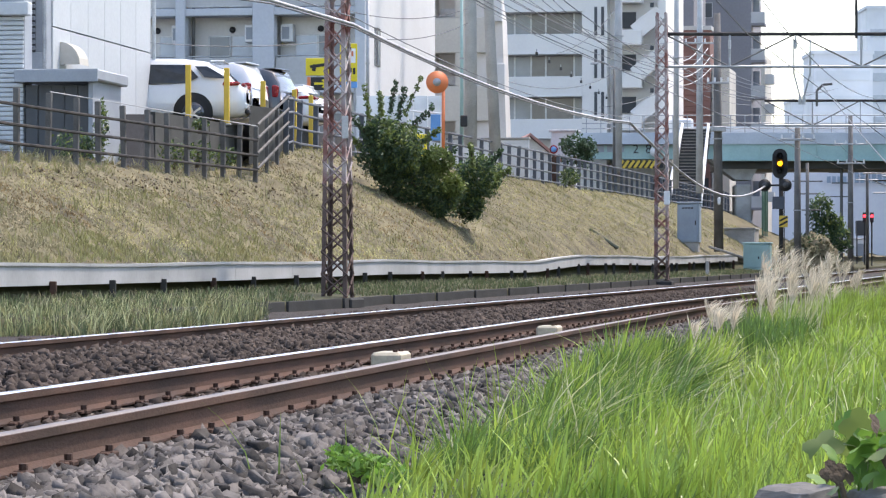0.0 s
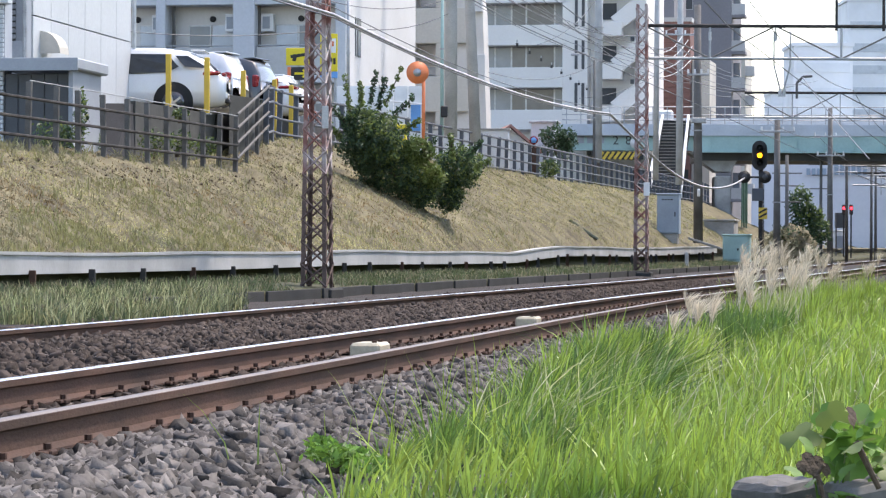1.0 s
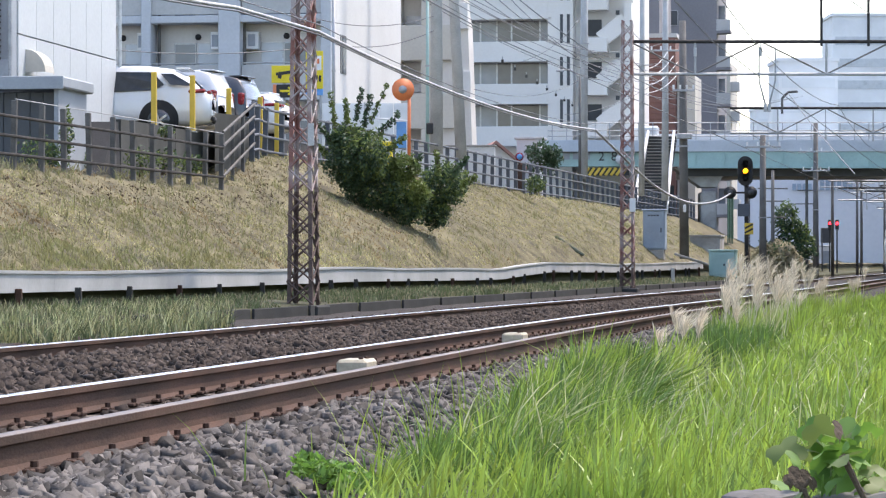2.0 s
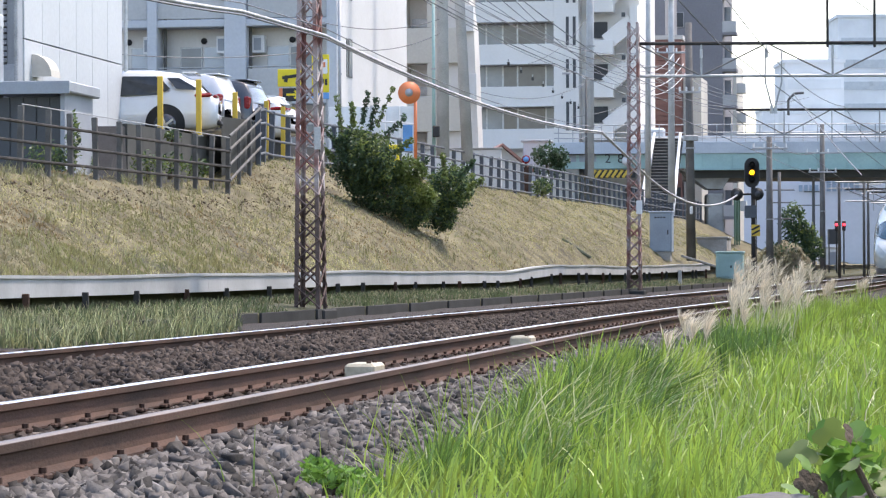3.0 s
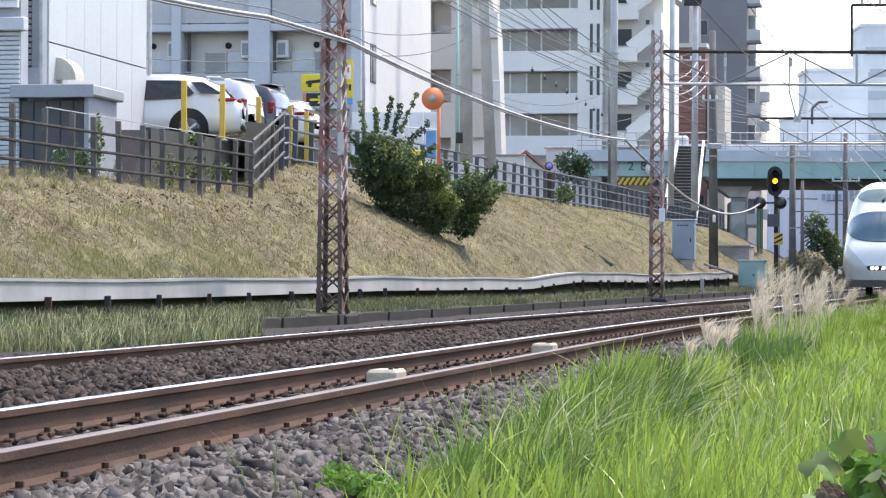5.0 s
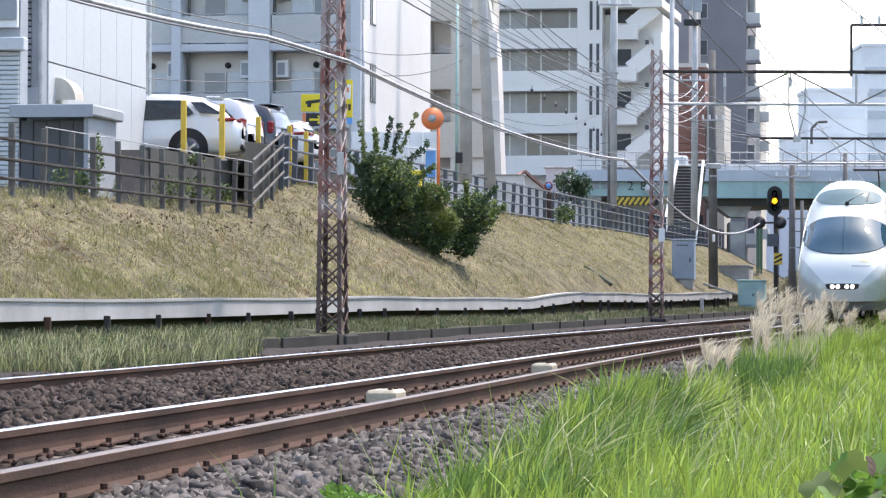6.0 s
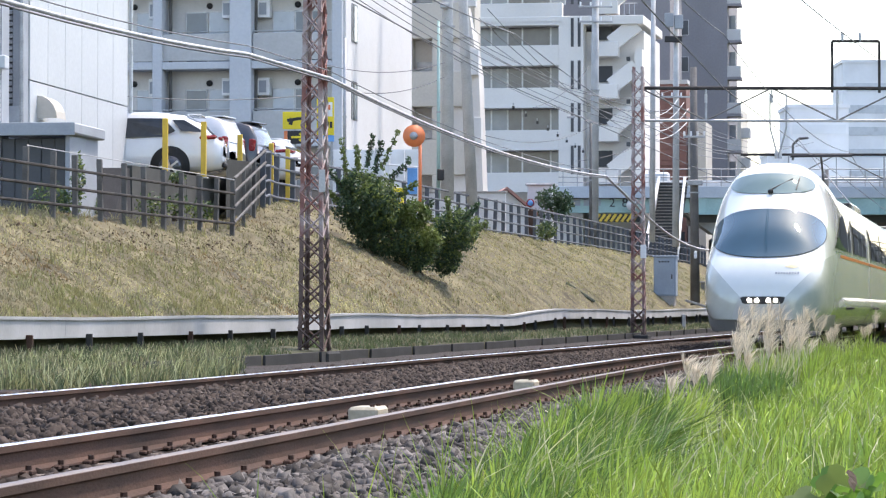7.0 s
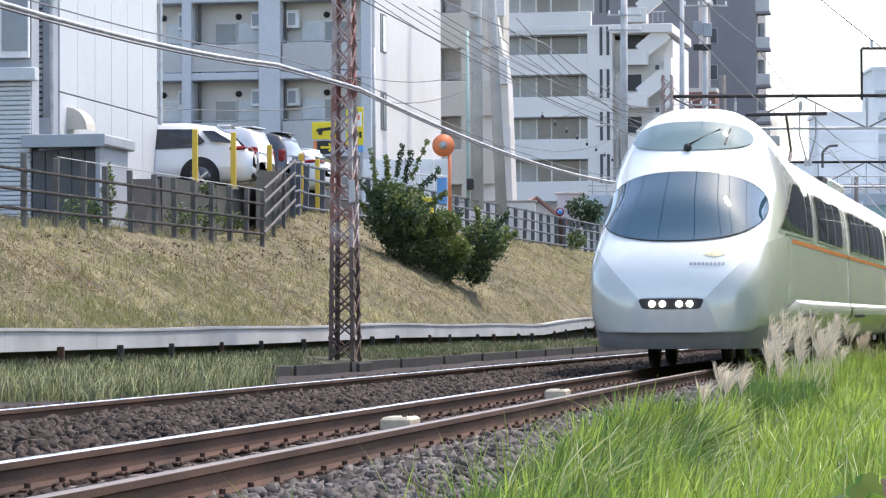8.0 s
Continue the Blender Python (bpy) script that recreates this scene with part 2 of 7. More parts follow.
M["car_silver"] = material("silver_car_paint", (0.60, 0.61, 0.62), 0.3, 0.3, scale=0.5, bump=0, coat=0.8)
M["car_glass"] = material("car_glass", (0.03, 0.035, 0.04), 0.06, bump=0)
M["red_lamp"] = material("red_tail_lamp", (0.26, 0.012, 0.016), 0.25, bump=0)
M["yellow"] = material("yellow_paint", (0.75, 0.50, 0.06), 0.6, second=(0.62, 0.42, 0.06), scale=2, fine=20, bump=0.03)
M["sign_yellow"] = material("yellow_sign_face", (0.85, 0.66, 0.02), 0.5, scale=1, bump=0)
M["sign_blue"] = material("blue_sign_face", (0.12, 0.35, 0.72), 0.5, scale=1, bump=0)
M["sign_white"] = material("white_sign_face", (0.85, 0.85, 0.85), 0.5, scale=1, bump=0)
M["mirror_back"] = material("orange_mirror_hood", (0.78, 0.22, 0.08), 0.5, second=(0.66, 0.18, 0.07), scale=2, bump=0)
M["mirror"] = material("mirror_glass", (0.8, 0.8, 0.8), 0.04, 1.0, bump=0)
M["cab_blue"] = material("blue_grey_cabinet_paint", (0.30, 0.37, 0.45), 0.6, second=(0.25, 0.31, 0.38), scale=1.2, fine=20, bump=0.04)
M["cab_green"] = material("pale_green_cabinet_paint", (0.36, 0.54, 0.52), 0.6, second=(0.30, 0.46, 0.44), scale=1.2, fine=20, bump=0.04)
M["green_dark"] = material("dark_green_paint", (0.05, 0.13, 0.09), 0.6, scale=2, fine=20, bump=0.05)
M["tile_roof"] = material("red_tile_roof", (0.40, 0.20, 0.16), 0.8, second=(0.30, 0.15, 0.12), scale=1, fine=12, bump=0.2)
M["lamp_white"] = glow("headlight_lens", (1.0, 0.96, 0.85), 9.0)
M["lamp_yellow"] = glow("yellow_signal_lens", (1.0, 0.40, 0.01), 1.7)
M["lamp_red"] = glow("red_signal_lens", (1.0, 0.03, 0.05), 1.8)


# ---- mesh helpers ----
def mesh(name, verts, faces, mat, parent=None, label="", smooth=False):
    me = bpy.data.meshes.new(name)
    me.from_pydata([tuple(map(float, v)) for v in verts], [], [tuple(map(int, f)) for f in faces])
    me.materials.append(mat)
    if smooth:
        me.polygons.foreach_set("use_smooth", [True] * len(me.polygons))
    me.update()
    ob = new(name, me)
    if parent:
        ob.parent = parent
    if label:
        ob["label"] = label
    return ob


def part(name, bm, mat, parent=None, label="", smooth=False):
    bmesh.ops.recalc_face_normals(bm, faces=bm.faces)
    me = bpy.data.meshes.new(name)
    bm.to_mesh(me)
    bm.free()
    me.materials.append(mat)
    if smooth:
        me.polygons.foreach_set("use_smooth", [True] * len(me.polygons))
    ob = new(name, me)
    if parent:
        ob.parent = parent
    if label:
        ob["label"] = label
    return ob


def add_box(bm, c, s, bevel=0.0, m=None):
    """A box of size s round the point c, bevelled, turned by m."""
    r = bmesh.ops.create_cube(bm, size=1.0)
    bmesh.ops.scale(bm, vec=s, verts=r["verts"])
    if bevel:
        es = list({e for v in r["verts"] for e in v.link_edges})
        r2 = bmesh.ops.bevel(bm, geom=es, offset=bevel, segments=1, affect="EDGES", profile=0.5)
        vs = list({v for f in r2["faces"] for v in f.verts} | {v for v in r["verts"] if v.is_valid})
    else:
        vs = r["verts"]
    if m is not None:
        bmesh.ops.transform(bm, matrix=m, verts=vs)
    bmesh.ops.translate(bm, vec=c, verts=vs)
    return vs


def add_tube(bm, a, b, r1, r2=None, n=8):
    a, b = Vector(a), Vector(b)
    d = b - a
    q = d.to_track_quat("Z", "Y").to_matrix().to_4x4()
    bmesh.ops.create_cone(bm, cap_ends=True, segments=n, radius1=r1, radius2=r1 if r2 is None else r2, depth=d.length, matrix=Matrix.Translation((a + b) / 2) @ q)


def box(name, c, s, mat, parent=None, bevel=0.0, label="", m=None):
    bm = bmesh.new()
    add_box(bm, c, s, bevel, m)
    return part(name, bm, mat, parent, label)


def tube(name, a, b, r, mat, parent=None, r2=None, n=8, label=""):
    bm = bmesh.new()
    add_tube(bm, a, b, r, r2, n)
    return part(name, bm, mat, parent, label, smooth=n > 8)


def thing(name, m, label, category, group="", kind=""):
    e = new(name)
    e.matrix_basis = m
    return tagged(e, label, category, group, kind)


def rope(name, points, r, mat, label="", category="", n=5, kind=""):
    """A thin round line through the points."""
    pts = [Vector(p) for p in points]
    V, Fs = [], []
    for i, p in enumerate(pts):
        d = (pts[min(i + 1, len(pts) - 1)] - pts[max(i - 1, 0)]).normalized()
        u = d.cross(Vector((0, 0, 1)))
        u = u.normalized() if u.length > 1e-4 else Vector((1, 0, 0))
        w = u.cross(d)
        for k in range(n):
            a = 2 * math.pi * k / n
            V.append(p + r * (math.cos(a) * u + math.sin(a) * w))
        if i:
            for k in range(n):
                Fs.append(((i - 1) * n + k, (i - 1) * n + (k + 1) % n, i * n + (k + 1) % n, i * n + k))
    ob = mesh(name, V, Fs, mat, smooth=True)
    return tagged(ob, label, category, "", kind)


def sag(a, b, dip, n=14):
    a, b = Vector(a), Vector(b)
    return [a.lerp(b, i / n) - Vector((0, 0, 4 * dip * (i / n) * (1 - i / n))) for i in range(n + 1)]


# ---- plan: the line runs at a slant across the view, then bends a little to the right ----
SLANT, HEAD = 0.1557, 8.85
rng = np.random.default_rng(7)


def bend(y):
    y = np.asarray(y, float)
    return np.where(y < 32, 0, np.where(y < 62, 0.037 * (y - 32) ** 2 / 60, 0.037 * (y - 47)))


def grade(y):
    y = np.asarray(y, float)
    return np.where(y < 30, 0, np.where(y < 60, 0.003 * (y - 30) ** 2 / 60, 0.003 * (y - 45)))


def at(y, v, z=0.0):
    """The place v metres to the left of the camera's own line along the railway, y metres ahead, z above the rails."""
    return Vector((SLANT * y - 1.012 * v + float(bend(y)), y, z + float(grade(y))))


def line_shift(y):
    """How far the rails themselves swing out to the right beyond the bank's own line."""
    k = np.clip((np.asarray(y, float) - 46) / 22, 0, 1)
    return 0.24 * k * k * (3 - 2 * k)


def lumps(x, y):
    """Uneven height of the mown slope: soft swells, clods and small ruts."""
    return 0.10 * (noise.noise((x * 0.9, y * 0.35, 0)) + 0.6 * noise.noise((x * 3, y * 1.2, 5))) + 0.085 * noise.noise((x * 5, y * 3.2, 2)) + 0.045 * noise.noise((x * 11, y * 7, 7))


def strip(name, ys, rows, mat, smooth=True, rough=0.0, sub=1):
    """A long surface along the line: rows of (v, z) numbers or functions of y, joined in order."""
    cols = []
    for i in range(len(rows) - 1):
        for k in range(sub):
            cols.append((rows[i], rows[i + 1], k / sub))
    cols.append((rows[-1], rows[-1], 0))
    g = lambda q, y: q(y) if callable(q) else q
    V = []
    for y in ys:
        for a, b, k in cols:
            v = g(a[0], y) * (1 - k) + g(b[0], y) * k
            z = g(a[1], y) * (1 - k) + g(b[1], y) * k
            p = at(y, v, z)
            if rough == "lumps":
                p.z += lumps(p.x, p.y)
            elif rough:
                p.z += rough * (noise.noise((p.x * 0.9, p.y * 0.35, 0)) + 0.6 * noise.noise((p.x * 3, p.y * 1.2, 5)))
            V.append(p)
    n = len(cols)
    Fs = [(i * n + j, i * n + j + 1, (i + 1) * n + j + 1, (i + 1) * n + j) for i in range(len(ys) - 1) for j in range(n - 1)]
    return mesh(name, V, Fs, mat, smooth=smooth)


YS = np.concatenate([np.arange(-10, 100, 1.0), np.arange(100, 420, 4.0)])
RAIL_NEAR, RAIL_MID, RAIL_FAR = 3.37, 4.437, 7.33
BEAM_V = 13.0


def smooth01(a, b, y):
    k = min(1, max(0, (y - a) / (b - a)))
    return k * k * (3 - 2 * k)


def top_v(y):
    return 16.6 + 2.0 * smooth01(72, 84, y)


def top_z(y):
    return 2.56 + 1.19 * smooth01(72, 84, y) - 0.1 * smooth01(140, 190, y) - 2.6 * smooth01(200, 240, y)


def beam_rise(y):
    """The beam's top line has settled unevenly along the bank."""
    return float(np.interp(y, [30, 58, 71, 82, 91, 95, 101, 111, 120, 150], [0, 0, 0.03, -0.01, -0.03, 0.06, 0.16, 0.13, 0.09, 0.19]))


def foot_z(v):
    return np.interp(v, [9.2, 11.0, 11.06, 11.9, 12.6, 13.0, 13.3], [-0.25, -0.2, -0.04, 0.03, 0.09, 0.09, 0.42])


def lot_z(y):
    """Level of the street above: the car park climbs, and the ground falls away past the bridge."""
    if y < 69.5:
        return 2.8
    return 3.95 + 0.62 * smooth01(78, 94, y) * (1 - smooth01(99, 112, y)) - 3.2 * smooth01(228, 244, y)


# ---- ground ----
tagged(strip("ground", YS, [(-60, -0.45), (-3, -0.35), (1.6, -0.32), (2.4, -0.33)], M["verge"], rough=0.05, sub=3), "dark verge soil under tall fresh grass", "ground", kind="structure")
tagged(strip("track_bed", YS, [(2.4, -0.33), (2.75, -0.19), (5.2, -0.16), (5.9, -0.12), (7.0, -0.13), (8.2, -0.16), (9.2, -0.25), (11.0, -0.2)], M["ballast"], rough=0.02, sub=3), "crushed stone ballast bed under the rails", "ballast", kind="structure")
tagged(strip("bank_foot", YS, [(11.05, -0.32), (11.06, -0.04), (11.9, 0.03), (12.6, 0.09), (13.0, 0.09), (13.3, 0.42)], M["soil"], rough=0.05, sub=4), "shaded weedy soil below the concrete beam", "bank", kind="structure")
EYS = np.concatenate([np.arange(-10, 42, 1.0), np.arange(42, 130, 0.22), np.arange(130, 160, 1.0), np.arange(160, 420, 4.0)])
tagged(strip("embankment", EYS, [(13.06, lambda y: 0.50 + beam_rise(y)), (14.0, lambda y: 0.6 + 0.27 * (top_z(y) - 0.6)), (lambda y: top_v(y) - 0.6, lambda y: top_z(y) - 0.25), (top_v, top_z), (lambda y: top_v(y) + 1.6, lambda y: top_z(y) + 0.05)], M["dry"], rough="lumps", sub=14), "mown embankment slope of dry yellow-brown turf", "embankment", kind="structure")
tagged(strip("upper_ground", YS, [(lambda y: top_v(y) + 1.5, lambda y: top_z(y) + 0.02), (lambda y: top_v(y) + 1.55, lot_z), (300, lot_z)], M["asphalt"], smooth=False, sub=1), "asphalt street and car park above the embankment", "ground", kind="structure")


# unseen bank, added to give the train's side something green to reflect
tagged(strip("reflection_bank", np.arange(34, 420, 6.0), [(-7.0, -0.5), (-8.5, 4.5), (-11.5, 9.5), (-40, 10)], M["bank_green"], rough=0.1, sub=3), "unseen plain green bank added for the train's side to reflect", "bank", kind="structure")


# unseen house row, added to darken reflections in the train's side windows
for i in range(20):
    y = 110 + 15.0 * i
    hgt = 11.0 + 3.0 * math.sin(i * 2.1) + 0.012 * y
    e = thing("reflection_house", pose(*at(y, -10.2, 4.0), 0, 0, -9), "unseen plain dark grey house added for the train windows to reflect", "house", "houses beside the railway")
    box("wall", (3.0, 0, hgt / 2), (6.0, 12.0 + 1.4 * math.sin(i * 1.3), hgt), M["house_grey"], e)
    box("roof", (3.0, 0, hgt + 0.2), (6.8, 12.8, 0.4), M["dark_panel"], e, 0.05)
    box("entry_wall", (-0.1, -5.4, 1.6), (0.2, 1.6, 3.2), M["concrete"], e)


# ---- rails and sleepers ----
def rail(name, v, top_mat, label, ys):
    """A flat-bottomed rail: foot, web and head, with the running surface a part of its own."""
    prof = [(-0.064, -0.153), (0.064, -0.153), (0.064, -0.142), (0.012, -0.125), (0.009, -0.05), (0.032, -0.038), (0.032, -0.006), (0.026, -0.001), (-0.026, -0.001), (-0.032, -0.006), (-0.032, -0.038), (-0.009, -0.05), (-0.012, -0.125), (-0.064, -0.142)]
    n = len(prof)
    V = [at(y, v - line_shift(y) + a, b) for y in ys for a, b in prof]
    Fs = [(i * n + j, i * n + (j + 1) % n, (i + 1) * n + (j + 1) % n, (i + 1) * n + j) for i in range(len(ys) - 1) for j in range(n)]
    r = tagged(mesh(name, V, Fs, M["rust"]), label, "rail")
    cap = [(-0.030, -0.004), (-0.024, 0.0015), (0.024, 0.0015), (0.030, -0.004)]
    V = [at(y, v - line_shift(y) + a, b) for y in ys for a, b in cap]
    Fs = [(i * 4 + j, i * 4 + j + 1, (i + 1) * 4 + j + 1, (i + 1) * 4 + j) for i in range(len(ys) - 1) for j in range(3)]
    mesh("running_surface", V, Fs, top_mat, r, smooth=True)
    return r


RY = np.concatenate([np.arange(4, 90, 1.5), np.arange(90, 330, 5.0)])
near_rail = rail("rail", RAIL_NEAR, M["rail_dull"], "rusty brown steel rail with a dull head", RY)
mid_rail = rail("rail", RAIL_MID, M["rail_top"], "rusty steel rail with a polished shiny head", RY)
far_rail = rail("rail", RAIL_FAR, M["rail_top"], "far rusty steel rail with a polished shiny head", RY)


# ---- concrete beam on posts, and the low plates beside the far rail ----
def along(y):
    """Heading of the line at y, in degrees to turn a thing so that its own y points along it."""
    d = at(y + 0.5, 0) - at(y - 0.5, 0)
    return -math.degrees(math.atan2(d.x, d.y))


beam_wall = thing("retaining_beam", pose(0, 0, 0), "long pale weathered concrete beam along the foot of the embankment", "retaining wall", kind="structure")
for i in range(27):
    y0, y1 = 30 + i * 4.5, 30 + (i + 1) * 4.5 - 0.008
    for nm, v0, v1, z0, z1 in (("beam", 12.93, 13.07, 0.31, 0.59), ("coping", 12.905, 13.10, 0.592, 0.64)):
        prof = [(v0, z0), (v0, z1), (v1, z1), (v1, z0)]
        ys = [y0 + (y1 - y0) * k / 3 for k in range(4)]
        V = [at(y, v + 0.02 * math.sin(y * 0.31), z + beam_rise(y) + 0.012 * math.sin(y * 0.47) * (z > 0.5)) for y in ys for v, z in prof]
        Fs = [(0, 1, 2, 3), (15, 14, 13, 12)] + [(4 * k + j, 4 * k + 4 + j, 4 * k + 4 + (j + 1) % 4, 4 * k + (j + 1) % 4) for k in range(3) for j in range(4)]
        mesh(nm, V, Fs, M["conc_white"], beam_wall)
for i in range(34):
    y = 46 + i * 3.1 + 0.8 * math.sin(i * 3.1)
    p = at(y, 12.9)
    post = box("post", (p.x, p.y, p.z + 0.06), (0.10, 0.12, 0.62 + 2 * beam_rise(y)), M["rust"] if i % 3 == 0 else M["conc_dark"], beam_wall, 0.01)
plates = thing("cable_trough", pose(0, 0, 0), "row of low grey concrete plates beside the track", "cable trough", kind="structure")
plate_bm = bmesh.new()
add_box(plate_bm, (0, 0, 0.13), (0.05, 1.465, 0.30), 0.008)
plate0 = part("plate", plate_bm, M["conc_dark"], plates)
plate0.matrix_basis = pose(*at(46, 11.0, -0.3), 0, 0, along(46))
for i in range(1, 72):
    o = plate0.copy()
    scene.collection.objects.link(o)
    y = 46 + 1.48 * i
    o.matrix_basis = pose(*at(y, 11.0 + 0.03 * math.sin(i * 2.1), -0.3), 0, 2 * math.sin(i * 1.3), along(y))


# ---- fences ----
def fence(name, pts, posts, height, rails, mats, label, thick=0.11, r=0.021):
    """Posts at the given places and pipes that run from post to post."""
    f = tagged(new(name), label, "fence")
    bm = bmesh.new()
    add_box(bm, (0, 0, height / 2 - 0.15), (thick, thick, height + 0.3), 0.012)
    p0 = part("post", bm, mats[0], f)
    p0.matrix_basis = pose(*posts[0])
    for k, p in enumerate(posts[1:], 1):
        o = p0.copy()
        scene.collection.objects.link(o)
        o.matrix_basis = pose(*p, rng.normal(0, 1.0), rng.normal(0, 1.0), -9 + rng.normal(0, 3))
    for h in rails:
        for a, b in zip(pts, pts[1:]):
            tube("rail", Vector(a) + Vector((0.05, -0.06, h)), Vector(b) + Vector((0.05, -0.06, h)), r, mats[1], f, n=6)
    return f


lower_posts = [at(y, 16.45, 2.52) for y in (52.3, 54.0, 55.65, 57.43, 59.13, 60.57, 62.25, 63.91, 65.36, 66.83, 68.23, 69.78, 71.16, 72.65)]
fence("lower_fence", lower_posts, lower_posts, 1.25, (0.24, 0.58, 0.94), (M["fence"], M["fence_rail"]), "weathered grey post fence with dark pipe rails on the embankment edge", 0.105, 0.03)
for a, b in zip(lower_posts[3:], lower_posts[4:]):
    tube("wire", a + Vector((0.05, -0.06, 1.27)), b + Vector((0.05, -0.06, 1.27)), 0.01, M["galv"], bpy.data.objects["lower_fence"], n=5)
climb = [at(72.65 + k * 2.95, 16.45 + k * 0.466, 2.52 + k * 0.372) for k in range(4)]
fence("corner_fence", climb, climb[1:], 1.3, (0.27, 0.63, 0.98, 1.3), (M["fence"], M["fence"]), "climbing pipe fence with pale rails beside the car park", 0.09, 0.035)
upper_posts = [at(y, 17.85 + 0.75 * smooth01(81, 86, y), top_z(y)) for y in np.concatenate([[81.5], np.arange(84, 205, 2.0)])]
fence("upper_fence", upper_posts, upper_posts, 1.32, (0.1, 0.5, 0.9, 1.26), (M["fence_blue"], M["fence_blue"]), "long blue-grey street fence of posts and pipe rails", 0.14, 0.036)
w = thing("car_park_wall", pose(0, 0, 0), "dark stained concrete retaining wall of the car park", "wall", kind="structure")
for i in range(5):
    y0, y1 = 70.3 + i * 2.3, 70.3 + (i + 1) * 2.3 - 0.03
    V = [at(y, v, z) for y in (y0, y1) for v, z in ((18.1, 2.4), (18.1, 4.02), (18.35, 4.02), (18.35, 2.4))]
    mesh("panel", V, [(0, 1, 2, 3), (7, 6, 5, 4), (0, 4, 5, 1), (1, 5, 6, 2), (2, 6, 7, 3), (3, 7, 4, 0)], M["wall_dark"], w)
V = [at(y, v, z) for y, v in ((77.00, 17.69), (78.30, 17.44)) for z in (2.5, 4.49)] + [at(y, v, z) for y, v in ((82.00, 18.61), (82.50, 18.14)) for z in (2.5, 4.49)]
mesh("panel", V, [(0, 1, 3, 2), (4, 5, 7, 6), (0, 1, 5, 4), (2, 3, 7, 6), (1, 3, 7, 5), (0, 2, 6, 4)], M["wall_dark"], w)


# ---- lattice masts ----
def lattice_mast(p, height, w0, w1, label, turn, low):
    """Four angle-iron legs that lean together, joined by crossed bars, on a concrete foot."""
    e = thing("lattice_mast", pose(*p, 0, 0, turn), label, "railway mast", "lattice masts")
    box("footing", (0, 0, 0.0), (w0 * 1.6, w0 * 1.8, 0.44), M["conc_dark"], e, 0.03)
    legs = [(sx, sy) for sx in (-1, 1) for sy in (-1, 1)]

    def corner(sx, sy, z):
        k = w0 + (w1 - w0) * z / height
        return Vector((sx * k / 2, sy * k / 2, z))
    for sx, sy in legs:
        for nm, za, zb, mat in (("leg_foot", 0.1, low, M["mast_low"]), ("leg", low, height, M["mast"])):
            bm = bmesh.new()
            V = []
            for z in (za, zb):
                c = corner(sx, sy, z)
                t = 0.075
                for a, b in ((0, 0), (-t * sx, 0), (-t * sx, -0.012 * sy), (-0.012 * sx, -0.012 * sy), (-0.012 * sx, -t * sy), (0, -t * sy)):
                    V.append(bm.verts.new(c + Vector((a, b, 0))))
            for k in range(6):
                bm.faces.new((V[k], V[(k + 1) % 6], V[6 + (k + 1) % 6], V[6 + k]))
            part(nm, bm, mat, e)
    step = 0.42
    n = int(height / step)
    for axis in range(4):
        for k in range(n):
            z0, z1 = 0.25 + k * step, 0.25 + (k + 1) * step
            a, b = [((-1, -1), (1, -1)), ((1, -1), (1, 1)), ((1, 1), (-1, 1)), ((-1, 1), (-1, -1))][axis]
            if z1 < height:
                for q, r in ((a, b), (b, a)):
                    tube("brace", corner(*q, z0), corner(*r, z1), 0.019, M["mast_low"] if z1 < low + 0.3 else M["mast"], e, n=4)
    return e


mast_a = lattice_mast(at(58, 11.28, -0.25), 9.2, 0.50, 0.30, "tall red-brown lattice steel mast with flaking paint", -14, 2.35)
box("notice_plate", (0.22, -0.26, 3.4), (0.12, 0.02, 0.42), M["pole"], mast_a, 0.004, "narrow pale notice plate")
mast_b = lattice_mast(at(104, 10.85, -0.3), 9.2, 0.47, 0.36, "distant faded red lattice steel mast", -10, 0.9)
box("notice_plate", (0.2, -0.26, 3.0), (0.2, 0.02, 0.45), M["sign_white"], mast_b, 0.004, "small white plate")


# ---- trackside equipment ----
for y, v in ((21.6, 3.68), (31.0, 3.72)):
    e = thing("balise", pose(*at(y, v, -0.17), 0, 0, along(y)), "cream plastic track beacon box between the rails", "track beacon", "track beacons")
    box("housing", (0, 0, 0.095), (0.21, 0.46, 0.19), M["cream"], e, 0.02)
    box("bracket", (0.13, -0.1, 0.05), (0.12, 0.16, 0.07), M["concrete"], e, 0.01)
    tube("bolt", (0.05, -0.12, 0.18), (0.05, -0.12, 0.205), 0.018, M["rust"], e, n=6)
    tube("bolt", (0.05, 0.12, 0.18), (0.05, 0.12, 0.205), 0.018, M["rust"], e, n=6)

cab = thing("relay_cabinet", pose(10.86, 137.00, 1.44, 0, 0, -12), "blue-grey steel relay cabinet standing on the slope", "cabinet")
box("body", (0, 0, 1.05), (0.98, 0.7, 1.72), M["cab_blue"], cab, 0.02)
box("door", (-0.02, -0.365, 1.05), (0.86, 0.03, 1.6), M["cab_blue"], cab, 0.01)
box("roof", (0, 0, 1.94), (1.08, 0.82, 0.07), M["cab_blue"], cab, 0.02)
box("handle", (0.32, -0.39, 1.05), (0.05, 0.03, 0.2), M["black"], cab, 0.005)
for k in range(4):
    box("caption_bar", (-0.22 + k * 0.13, -0.385, 1.7), (0.09, 0.008, 0.06), M["black"], cab)
box("plinth", (0, 0, 0.0), (0.85, 0.6, 0.5), M["concrete"], cab, 0.02)
gbx = thing("green_cabinet", pose(15.19, 150.00, 0.29, 0, 0, -12), "pale green steel equipment box beside the track", "cabinet")
